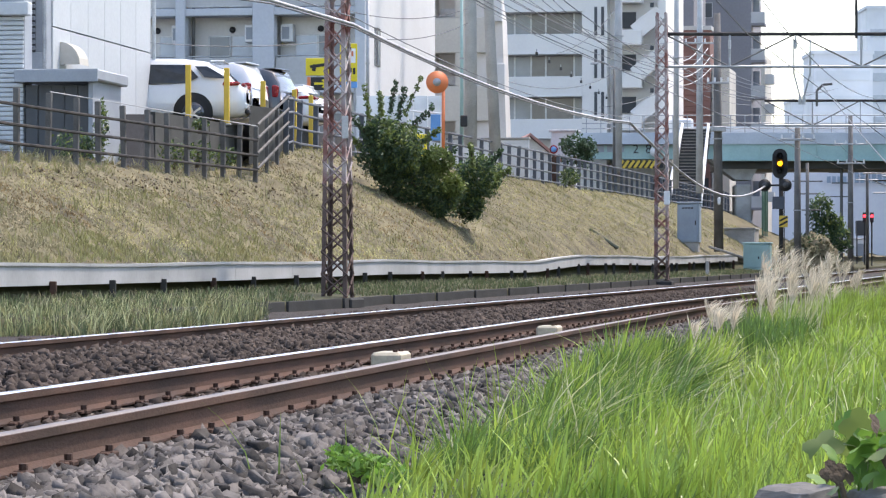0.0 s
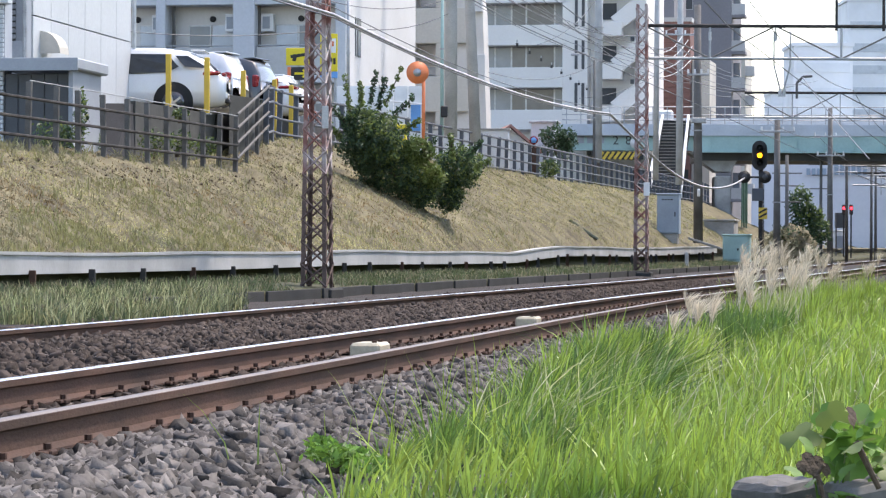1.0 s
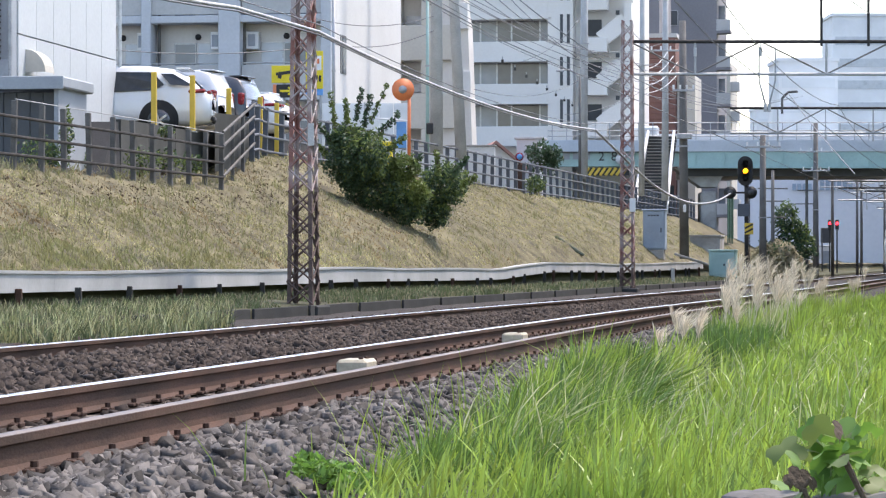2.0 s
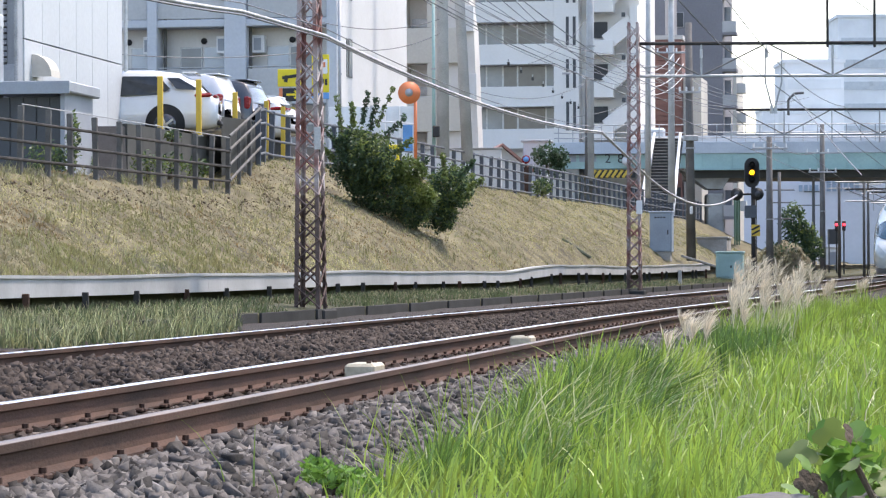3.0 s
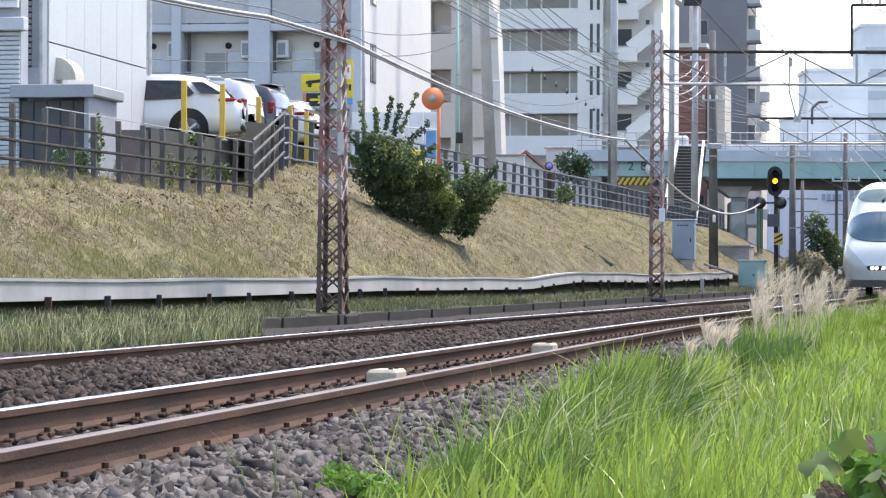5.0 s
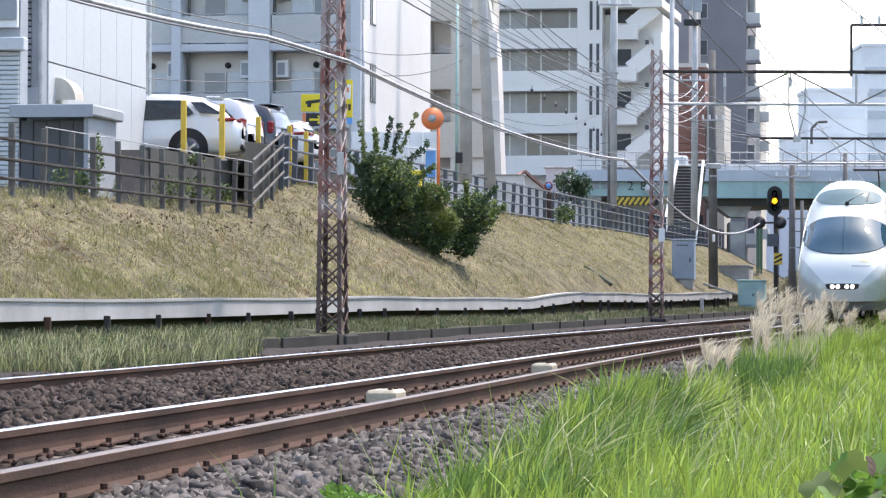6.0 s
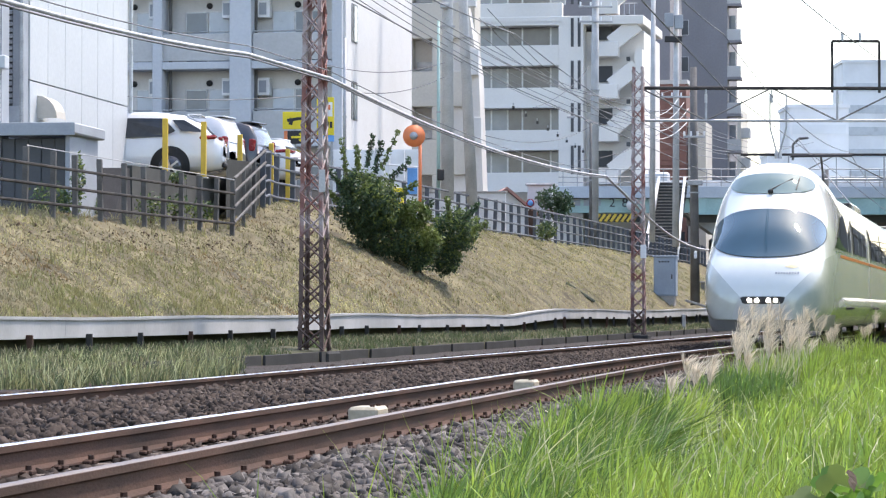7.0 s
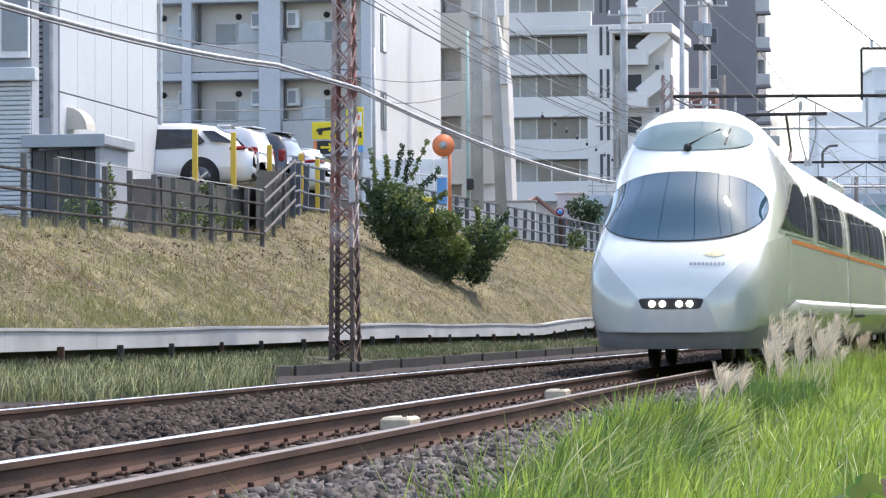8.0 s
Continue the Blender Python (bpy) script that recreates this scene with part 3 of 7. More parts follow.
box("body", (0, 0, 0.72), (1.28, 1.0, 1.3), M["cab_green"], gbx, 0.04)
box("lid", (0, 0, 1.4), (1.36, 1.08, 0.08), M["cab_green"], gbx, 0.02)
box("hatch", (0.05, -0.51, 0.75), (1.05, 0.02, 1.05), M["cab_green"], gbx, 0.01)
box("latch", (0.1, -0.53, 0.7), (0.06, 0.03, 0.12), M["black"], gbx)
box("skid", (-0.1, -0.1, 0.0), (1.5, 1.3, 0.2), M["conc_dark"], gbx, 0.02)
mk = thing("marker_post", pose(10.55, 124.00, 0.06, 0, 0, -9), "short white concrete marker post by the track", "marker post")
box("post", (0, 0, 0.35), (0.14, 0.14, 0.8), M["conc_white"], mk, 0.02)
box("foot", (0, 0, -0.05), (0.2, 0.2, 0.12), M["concrete"], mk, 0.01)


def signal_lamp(e, c, r, gap, lit, mat):
    """A round-ended black board with three hooded lenses one above another, the chosen one lit."""
    bm = bmesh.new()
    add_box(bm, c, (2 * r, 0.12, 2 * gap), 0.01)
    for dz in (-gap, gap):
        add_tube(bm, (c[0], c[1] - 0.06, c[2] + dz), (c[0], c[1] + 0.06, c[2] + dz), r, n=24)
    part("backboard", bm, M["black"], e)
    for k in range(3):
        z = c[2] + gap - k * gap
        hood = bmesh.new()
        add_tube(hood, (c[0], c[1] - 0.06, z + 0.02), (c[0], c[1] - 0.26, z + 0.02), 0.155, n=16)
        bmesh.ops.delete(hood, geom=[f for f in hood.faces if f.normal.y < -0.9], context="FACES")
        part("hood", hood, M["black"], e)
        tube("lens", (c[0], c[1] - 0.07, z), (c[0], c[1] - 0.265 if k == lit else c[1] - 0.09, z), 0.12, mat if k == lit else M["black"], e, n=16)


sig = thing("railway_signal", pose(16.23, 150.00, 0.29, 0, 0, -4), "black colour-light railway signal showing yellow", "railway signal")
tube("mast", (0.1, 0, -0.3), (0.1, 0, 4.7), 0.11, M["fence_rail"], sig, n=12)
signal_lamp(sig, (0.03, -0.12, 5.24), 0.36, 0.36, 1, M["lamp_yellow"])
for dx in (-0.70, 0.30):
    tube("side_lamp", (dx, -0.2, 4.2), (dx, 0.1, 4.2), 0.3, M["black"], sig, n=20)
    tube("side_lens", (dx, -0.21, 4.2), (dx, -0.2, 4.2), 0.14, M["dark_panel"], sig, n=16)
tube("arm", (-0.7, 0, 4.2), (0.5, 0, 4.2), 0.05, M["black"], sig)
box("control_box", (-0.05, -0.1, 3.35), (0.55, 0.3, 0.6), M["fence_blue"], sig, 0.02)
bm = bmesh.new()
add_box(bm, (0.2, -0.15, 2.45), (0.42, 0.02, 0.55))
part("warning_board", bm, M["yellow"], sig)
for k in range(2):
    box("stripe", (0.2, -0.165, 2.35 + 0.22 * k), (0.44, 0.008, 0.09), M["black"], sig, m=pose(0, 0, 0, 0, -28, 0))
tube("ladder", (0.25, 0.1, 0), (0.25, 0.1, 4.2), 0.02, M["black"], sig)


# ---- utility poles, lamp posts ----
def utility_pole(name, p, height, r, mat, label, lean=0.0, arms=(), boxes=()):
    e = thing(name, pose(*p, 0, lean, 0), label, "utility pole", "utility poles")
    tube("shaft", (0, 0, -0.4), (0, 0, height), r, mat, e, r * 0.7, 14)
    for z, half in arms:
        box("crossarm", (0, -r, z), (2 * half, 0.1, 0.1), M["galv"], e, 0.01)
        for x in np.linspace(-half * 0.9, half * 0.9, 4):
            tube("insulator", (x, -r, z + 0.05), (x, -r, z + 0.25), 0.05, M["sign_white"], e, n=8)
    for x, z, sx, sz, m2 in boxes:
        box("pole_box", (x, -r - 0.12, z), (sx, 0.3, sz), m2, e, 0.03)
    bm = bmesh.new()
    add_tube(bm, (0, 0, height * 0.45), (0, 0, height * 0.45 + 0.06), r * 1.15, n=14)
    part("band", bm, M["galv"], e)
    return e


utility_pole("utility_pole", (1.00, 112.00, 5.30), 13, 0.24, M["pole"], "pale concrete utility pole above the street fence", 0, ((9.0, 0.5),), ((-0.1, 6.6, 0.35, 0.2, M["galv"]),))
utility_pole("utility_pole", (1.94, 116.00, 5.26), 13, 0.22, M["pole"], "leaning pale concrete utility pole", -2.6)
utility_pole("utility_pole", (9.27, 165.00, 6.02), 15, 0.24, M["pole"], "tall grey concrete utility pole by the street", 0.4, ((10.4, 0.9), (11.2, 0.9)))
utility_pole("utility_pole", (14.69, 178.00, 5.15), 15, 0.21, M["pole"], "utility pole carrying transformers by the stairs", 0.2, ((13.9, 1.3), (8.2, 0.9)), ((-0.45, 12.6, 0.5, 0.8, M["grey_panel"]), (0.1, 12.5, 0.5, 0.8, M["grey_panel"]), (-0.2, 11.5, 1.0, 0.35, M["black"])))
utility_pole("utility_pole", (11.99, 160.00, 4.98), 14, 0.16, M["pole"], "slender pale steel pole beside the stairs", 0.3)
utility_pole("utility_pole", (12.60, 142.00, 1.65), 10.5, 0.22, M["pole_dark"], "dark weathered pole standing on the slope", -0.4, ((7.3, 0.5),), ((0.0, 1.9, 0.12, 0.35, M["sign_white"]), (0.0, 5.2, 0.7, 0.25, M["galv"])))
utility_pole("utility_pole", (0.66, 110.00, 5.22), 6, 0.07, M["bridge_green"], "thin pale green steel pipe pole", 0, (), ((0.08, 0.5, 0.25, 0.4, M["black"]),))
utility_pole("lamp_post", (-2.42, 100.00, 4.98), 4.7, 0.06, M["galv"], "thin grey steel lamp post at the car park", 0)
e = utility_pole("lamp_post", (8.70, 158.00, 5.22), 5.4, 0.08, M["pole_dark"], "dark street lamp post with a curved arm", 0)
tube("lamp_arm", (0, 0, 5.3), (-0.5, 0, 5.75), 0.035, M["galv"], e)
tube("lamp_arm", (-0.5, 0, 5.75), (-0.9, 0, 5.7), 0.035, M["galv"], e)
box("lamp_head", (-1.0, 0, 5.68), (0.4, 0.2, 0.12), M["galv"], e, 0.02)
utility_pole("railway_pole", at(156, 10.4, -0.4), 7.6, 0.2, M["pole_dark"], "dark railway pole behind the signal", 0, ((7.0, 0.9),))
utility_pole("railway_pole", at(196, 10.2, -0.4), 10, 0.2, M["pole_dark"], "far dark railway pole beyond the bridge", 0, ((7.0, 0.9), (8.2, 1.1)))


# ---- car park: cars, posts, signs ----
def car(m, L, W, H, paint, label, van=0.0):
    """A parked car, its tail at the origin, nose along +x: lofted body, glass, wheels, lamps."""
    e = thing("car", m, label, "car", "parked cars")
    # stations along the length: (x, sill z, belt z, roof z, half-width at belt, half-width at roof)
    st = [(0.0, 0.45, 0.85, 0.9, 0.80, 0.74), (0.06, 0.34, 1.0, 1.06 + van * 0.3, 0.88, 0.72), (0.25, 0.28, 1.05, 1.15 + van * (H - 1.27), 0.93, 0.72), (0.55, 0.25, 1.07, 1.46 + van * (H - 1.5), 0.95, 0.70), (0.95, 0.24, 1.06, H - 0.08, 0.95, 0.69), (1.6, 0.24, 1.04, H, 0.95, 0.69), (2.4, 0.24, 1.02, H, 0.95, 0.69), (3.0, 0.24, 1.0, H - 0.12, 0.95, 0.66), (3.5, 0.24, 0.98, 1.2, 0.94, 0.66), (3.75, 0.26, 0.97, 1.0, 0.93, 0.80), (4.3, 0.28, 0.86, 0.88, 0.88, 0.78), (4.55, 0.36, 0.66, 0.68, 0.70, 0.6)]
    kx, kw = L / 4.55, W / 1.9
    V, Fs = [], []
    for x, s, b, r, wb, wr in st:
        b2 = min(b, r - 0.03)
        half = [(0.82 * wb, s), (wb, s + 0.12), (wb * 1.0, (s + b2) / 2), (wb * 0.97, b2), (wr * 1.02, r - 0.06 if r - 0.06 > b2 else b2 + 0.01), (wr * 0.8, r), (0, r + 0.015)]
        ring = half + [(-y, z) for y, z in reversed(half[:-1])]
        V += [(x * kx, y * kw, z) for y, z in ring]
    n = len(V) // len(st)
    for i in range(len(st) - 1):
        for j in range(n):
            Fs.append((i * n + j, i * n + (j + 1) % n, (i + 1) * n + (j + 1) % n, (i + 1) * n + j))
    Fs += [tuple(range(n)), tuple(reversed(range((len(st) - 1) * n, len(st) * n)))]
    mesh("body", V, Fs, paint, e, smooth=True)
    for sy in (-1, 1):
        # side glass follows the tumblehome between belt and roof
        q = [(0.62, 1.20, 0) if van > 0.5 else (1.15, 1.24, 0), (1.05, H - 0.15, 1) if van > 0.5 else (1.45, H - 0.16, 1), (2.75, H - 0.15, 1), (3.35, 1.08, 0), (2.2, 1.06, 0), (1.45, 1.1, 0)]
        gv = [(x * kx, sy * kw * ((0.925 + 0.012) if not up else (0.735 + 0.012)), z) for x, z, up in q]
        gv += [(x, y - sy * 0.02, z) for x, y, z in gv]
        mesh("side_window", gv, [(0, 1, 2, 3, 4, 5), (11, 10, 9, 8, 7, 6)], M["car_glass"], e)
        box("sill", (2.5 * kx, sy * 0.88 * kw, 0.33), (1.6 * kx, 0.12, 0.14), M["black"], e, 0.03)
        if van > 0.5:
            box("tail_lamp", (0.12 * kx, sy * 0.80 * kw, 1.12), (0.16, 0.2, 0.34), M["red_lamp"], e, 0.03)
        else:
            box("tail_lamp", (0.36 * kx, sy * 0.90 * kw, 1.08), (0.44, 0.1, 0.10), M["red_lamp"], e, 0.04, m=pose(0, 0, 0, 0, 4, 0))
            box("tail_lamp", (0.07 * kx, sy * 0.62 * kw, 1.06), (0.1, 0.4, 0.09), M["red_lamp"], e, 0.03)
            gv = [(0.42, 1.2, 0.90), (0.95, H - 0.2, 0.755), (1.25, H - 0.2, 0.755), (1.0, 1.24, 0.925)]
            gv = [(x * kx, sy * kw * (y + 0.03), z) for x, z, y in gv]
            mesh("quarter_window", gv + [(x, y - sy * 0.02, z) for x, y, z in gv], [(0, 1, 2, 3), (7, 6, 5, 4), (0, 4, 5, 1), (2, 6, 7, 3)], M["car_glass"], e)
        for x in (1.28 * kx, 3.75 * kx):
            wh = new("wheel")
            wh.parent = e
            wh.matrix_basis = pose(x, sy * 0.845 * kw, 0.35)
            tube("wheel_arch", (0, sy * 0.02, 0.03), (0, sy * 0.112, 0.03), 0.49, M["rubber"], wh, n=28)
            tube("tyre", (0, -0.13, 0), (0, 0.13, 0), 0.365, M["rubber"], wh, n=24)
            tube("rim", (0, sy * 0.11, 0), (0, sy * 0.14, 0), 0.28, M["car_dark"], wh, n=20)
            for a in range(5):
                box("spoke", (0.11 * math.cos(a * 1.257), sy * 0.145, 0.11 * math.sin(a * 1.257)), (0.25, 0.02, 0.05), M["car_silver"], wh, 0, m=pose(0, 0, 0, 0, -math.degrees(a * 1.257), 0))
    rz0, rz1 = 1.1, min(H - 0.16, 1.5 + van * 0.1)
    xs0, xs1 = (0.13 - van * 0.09) * kx, (0.62 - van * 0.42) * kx
    gv = [(xs0, -0.66, rz0), (xs0, 0.66, rz0), (xs1, 0.6, rz1), (xs1, -0.6, rz1)]
    gv = [(x - 0.02, y * kw, z + 0.02) for x, y, z in gv]
    mesh("rear_window", gv + [(x + 0.03, y, z - 0.02) for x, y, z in gv], [(0, 1, 2, 3), (7, 6, 5, 4)], M["car_glass"], e)
    box("spoiler", ((0.72 - van * 0.35) * kx, 0, H - 0.06), (0.35, 1.25 * kw, 0.04), paint, e, 0.015)
    box("rear_bumper", (0.04, 0, 0.55), (0.14, 1.66 * kw, 0.2), paint, e, 0.05)
    box("bumper_trim", (0.0, 0, 0.42), (0.12, 1.5 * kw, 0.12), M["black"], e, 0.03)
    box("number_plate", (-0.0, 0, 0.82), (0.02, 0.33, 0.165), M["sign_white"], e, 0.004)
    return e


car(pose(-4.82, 77.2, 4.0, 0, 0, 178.5), 4.6, 1.88, 1.72, M["car_white"], "white sport utility car parked tail out behind the wall")
car(pose(-4.90, 83.5, 4.2, 0, 0, 166), 4.8, 1.8, 1.9, M["car_silver"], "pale silver minivan parked in the car park", 1.0)
car(pose(-4.36, 88.0, 4.39, 0, 0, 162), 4.6, 1.8, 1.84, M["car_dark"], "dark blue people carrier with red tail lamps", 1.0)
car(pose(-3.62, 93.5, 4.56, 0, 0, 166), 3.9, 1.7, 1.52, M["car_white"], "small white hatchback with red tail lamps")
for px_post, y_post, h_post in ((-6.19, 75.5, 1.45), (-5.29, 76.0, 1.4), (-4.81, 83.0, 1.5), (-4.21, 88.0, 1.55), (-3.91, 92.0, 1.6)):
    e = thing("bollard", pose(px_post, y_post, 4.05, 0, 0, -9), "tall flat yellow painted post at the car park edge", "bollard", "yellow car park posts")
    box("post", (0, 0, h_post / 2), (0.13, 0.09, h_post), M["yellow"], e, 0.012)
    box("base", (0, 0, 0.02), (0.22, 0.2, 0.04), M["galv"], e, 0.008)


def bars(e, x0, x1, y, z, h, n, mat):
    """Unreadable lettering as a row of short bars."""
    w = (x1 - x0) / n
    for k in range(n):
        box("lettering_bar", (x0 + (k + 0.5) * w, y, z), (w * 0.7, 0.006, h), mat, e)


s1 = thing("parking_sign", pose(-4.02, 100.0, 4.05, 0, 0, -5), "yellow car park sign with an arrow panel on a post", "sign")
tube("post", (0, 0.05, 0), (0, 0.05, 3.2), 0.05, M["galv"], s1)
box("panel", (0, 0, 2.96), (0.80, 0.08, 0.56), M["sign_yellow"], s1, 0.01)
box("emblem", (0.02, -0.045, 3.0), (0.55, 0.01, 0.10), M["black"], s1, m=pose(0, 0, 0, 0, -8, 0))
box("emblem", (-0.12, -0.046, 2.93), (0.12, 0.01, 0.22), M["black"], s1, m=pose(0, 0, 0, 0, 12, 0))
box("arrow_panel", (0.08, 0, 2.42), (0.64, 0.08, 0.42), M["black"], s1, 0.01)
box("arrow_shaft", (0.05, -0.045, 2.42), (0.34, 0.01, 0.07), M["sign_yellow"], s1)
for sgn in (-1, 1):
    box("arrow_head", (0.22, -0.046, 2.42 + sgn * 0.055), (0.2, 0.01, 0.06), M["sign_yellow"], s1, m=pose(0, 0, 0, 0, sgn * 42, 0))
box("orange_panel", (-0.30, 0.0, 2.42), (0.1, 0.08, 0.42), M["mirror_back"], s1)
s2 = thing("price_sign", pose(-3.04, 100.0, 4.05, 0, 0, -5), "tall yellow price board with a white notice", "sign")
tube("post", (-0.2, 0.05, 0), (-0.2, 0.05, 3.6), 0.045, M["galv"], s2)
tube("post", (0.2, 0.05, 0), (0.2, 0.05, 3.6), 0.045, M["galv"], s2)
box("panel", (0, 0, 3.1), (0.56, 0.08, 1.22), M["sign_yellow"], s2, 0.01)
box("notice", (0.08, -0.045, 3.32), (0.30, 0.01, 0.46), M["sign_white"], s2)
bars(s2, -0.02, 0.18, -0.055, 3.38, 0.16, 2, M["mirror_back"])
bars(s2, -0.2, 0.24, -0.05, 2.82, 0.2, 4, M["black"])
box("lower_panel", (0, 0, 2.38), (0.56, 0.08, 0.2), M["sign_blue"], s2, 0.01)
mir = thing("traffic_mirror", pose(-0.15, 100.0, 3.9, 0, 0, 8), "orange hooded convex traffic mirror on an orange post", "traffic mirror")
tube("post", (0.17, 0.06, 0), (0.17, 0.06, 2.9), 0.055, M["mirror_back"], mir, n=12)
tube("hood", (-0.03, 0.0, 2.62), (-0.03, 0.08, 2.62), 0.36, M["mirror_back"], mir, n=28)
tube("glass", (-0.05, -0.015, 2.62), (-0.05, 0.0, 2.62), 0.13, M["galv"], mir, n=24)
box("bracket", (0.07, 0.1, 2.62), (0.3, 0.06, 0.08), M["galv"], mir)
pan = thing("panel_fence", pose(-3.01, 106.0, 3.95, 0, 0, -4), "white panelled hoarding at the car park", "hoarding")
for k in range(6):
    box("panel", (0.25 + k * 0.5, 0, 1.25), (0.48, 0.04, 2.4), M["sign_white"], pan, 0.005)
for k in range(3):
    box("frame", (0.02 + k * 1.5, -0.03, 1.25), (0.05, 0.05, 2.5), M["alu"], pan)
kio = thing("sign_frame", pose(-0.66, 101.0, 3.9, 0, 0, -3), "white pipe frame with a blue notice board", "sign")
tube("post", (-0.5, 0, 0), (-0.5, 0, 1.75), 0.03, M["sign_white"], kio)
tube("post", (0.62, 0, 0), (0.62, 0, 1.65), 0.03, M["sign_white"], kio)
tube("top_pipe", (-0.5, 0, 1.75), (0.62, 0, 1.65), 0.03, M["sign_white"], kio)
box("board", (0.42, -0.04, 1.2), (0.32, 0.03, 0.85), M["sign_blue"], kio, 0.01)
mach = thing("pay_machine", pose(-0.70, 99.0, 3.9, 0, 0, -5), "yellow car park pay machine", "machine")
box("body", (0, 0, 0.45), (0.36, 0.35, 0.9), M["sign_yellow"], mach, 0.03)
box("front_panel", (0, -0.18, 0.6), (0.22, 0.02, 0.3), M["grey_panel"], mach, 0.01)


# ---- buildings ----
TURN_B = -10.6
CLAD = thing("clad_building", pose(-10.74, 67.1, 2.75, 0, 0, -8.8), "white ribbed metal-clad building with louvres above the embankment", "building")
# long side towards the railway: panels with seams, in two tiers
for k in range(6):
    for z0, z1 in ((0.0, 3.08), (3.11, 6.6), (6.63, 12.0)):
        box("panel", (2.0, 1.2 + 1.45 * k + 0.7, (z0 + z1) / 2), (0.10, 1.435, z1 - z0), M["white_panel"], CLAD, 0.008)
box("core", (-0.1, 5.5, 6.0), (4.1, 8.6, 11.9), M["grey_panel"], CLAD)
tube("drain_pipe", (2.1, 10.0, 0), (2.1, 10.0, 11.9), 0.05, M["alu"], CLAD)
box("corner_post", (1.9, 0.95, 6), (0.24, 0.4, 11.9), M["grey_panel"], CLAD, 0.01)
tube("drain_pipe", (2.0, 0.7, 0), (2.0, 0.7, 12), 0.05, M["galv"], CLAD)
bm = bmesh.new()
for k in range(5):
    a = k * math.pi / 10
    b = (k + 1) * math.pi / 10
    c0, c1 = (0.5 * math.sin(a), 0.5 * math.cos(a)), (0.5 * math.sin(b), 0.5 * math.cos(b))
    vs = [bm.verts.new(q) for q in ((2.05 + c0[0] * 0.9, 1.75, 2.3 + c0[1]), (2.05 + c1[0] * 0.9, 1.75, 2.3 + c1[1]), (2.05 + c1[0] * 0.9, 2.5, 2.3 + c1[1]), (2.05 + c0[0] * 0.9, 2.5, 2.3 + c0[1]))]
    bm.faces.new(vs)
    bm.faces.new((vs[0], vs[1], bm.verts.new((2.05, 1.75, 2.3))))
part("vent_hood", bm, M["beige"], CLAD, "beige curved vent hood")
wv = new("window")
wv.parent = CLAD
box("frame", (2.07, 2.9, 6.6), (0.05, 3.0, 1.3), M["alu"], wv, 0.01)
for k in range(2):
    box("pane", (2.1, 2.2 + 1.45 * k, 6.62), (0.02, 1.35, 1.1), M["window_pale"], wv)
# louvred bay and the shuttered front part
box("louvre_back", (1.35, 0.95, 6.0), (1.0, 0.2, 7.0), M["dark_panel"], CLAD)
for k in range(34):
    box("slat", (1.45, 0.72, 2.6 + 0.13 * k), (0.66, 0.06, 0.075), M["grey_panel"], CLAD, 0, m=pose(0, 0, 0, 25, 0, 0))
box("bay_panel", (1.55, 0.72, 1.25), (0.9, 0.1, 2.5), M["grey_panel"], CLAD, 0.01)
SHUT = thing("shutter_annex", pose(-9.98, 65.2, 2.75, 0, 0, -8.8), "white corrugated shutter annex with an upstairs window", "building")
box("core", (0.4, 0.48, 2.9), (1.55, 0.55, 5.8), M["grey_panel"], SHUT)
for k in range(31):
    box("shutter_slat", (0.4, 0.14, 0.05 + 0.1 * k), (1.55, 0.05, 0.085), M["white_panel"], SHUT, 0.012)
box("eave", (0.45, 0.1, 3.25), (1.75, 0.35, 0.28), M["white_panel"], SHUT, 0.02)
ww = new("window")
ww.parent = SHUT
box("frame", (0.4, 0.12, 4.35), (1.5, 0.12, 1.5), M["sign_white"], ww, 0.01)
box("pane", (0.85, 0.04, 4.35), (0.55, 0.02, 1.2), M["window"], ww)
box("pane", (0.15, 0.04, 4.35), (0.55, 0.02, 1.2), M["window"], ww)

SHED = thing("equipment_shed", pose(-8.78, 65.1, 2.6, 0, 0, -8.8), "grey steel equipment shed with a dark louvred front", "shed")
box("side_wall", (1.45, 1.1, 0.95), (0.10, 2.3, 1.9), M["grey_panel"], SHED, 0.01)
box("back_wall", (0.75, 2.2, 0.95), (1.4, 0.1, 1.9), M["grey_panel"], SHED)
box("front", (0.72, 0.12, 0.9), (1.4, 0.06, 1.8), M["dark_panel"], SHED)
for k in range(5):
    box("front_board", (0.15 + 0.285 * k, 0.07, 0.9), (0.27, 0.04, 1.78), M["dark_panel"], SHED, 0.01)
box("roof", (0.75, 1.1, 2.0), (1.75, 2.6, 0.24), M["grey_panel"], SHED, 0.03)
box("fascia", (0.75, -0.22, 1.98), (1.8, 0.04, 0.27), M["grey_panel"], SHED, 0.01)

# balcony apartment block: recessed wall, blue-grey columns, slabs, parapets
K = 0.0202
APT = thing("apartment_building", pose(-12.56, 109.0, 3.98, 0, 0, TURN_B), "grey apartment block with open balconies and a white end wall", "building")
box("rear_wall", (5.0, 6.4, 8), (10.0, 11.0, 16.5), M["render_warm"], APT)
box("end_wall", (10.06, 6.3, 8.2), (0.16, 12.3, 17), M["render_white"], APT, 0.02)
for k in range(3):
    ew = new("window")
    ew.parent = APT
    box("recess", (10.15, 1.6, 1.55 + 2.72 * (k + 1)), (0.02, 0.95, 1.35), M["dark_panel"], ew)
    box("frame", (10.16, 1.2, 1.55 + 2.72 * (k + 1)), (0.03, 0.06, 1.35), M["alu"], ew)
    box("pane", (10.162, 1.75, 1.55 + 2.72 * (k + 1)), (0.015, 0.5, 1.25), M["window"], ew)
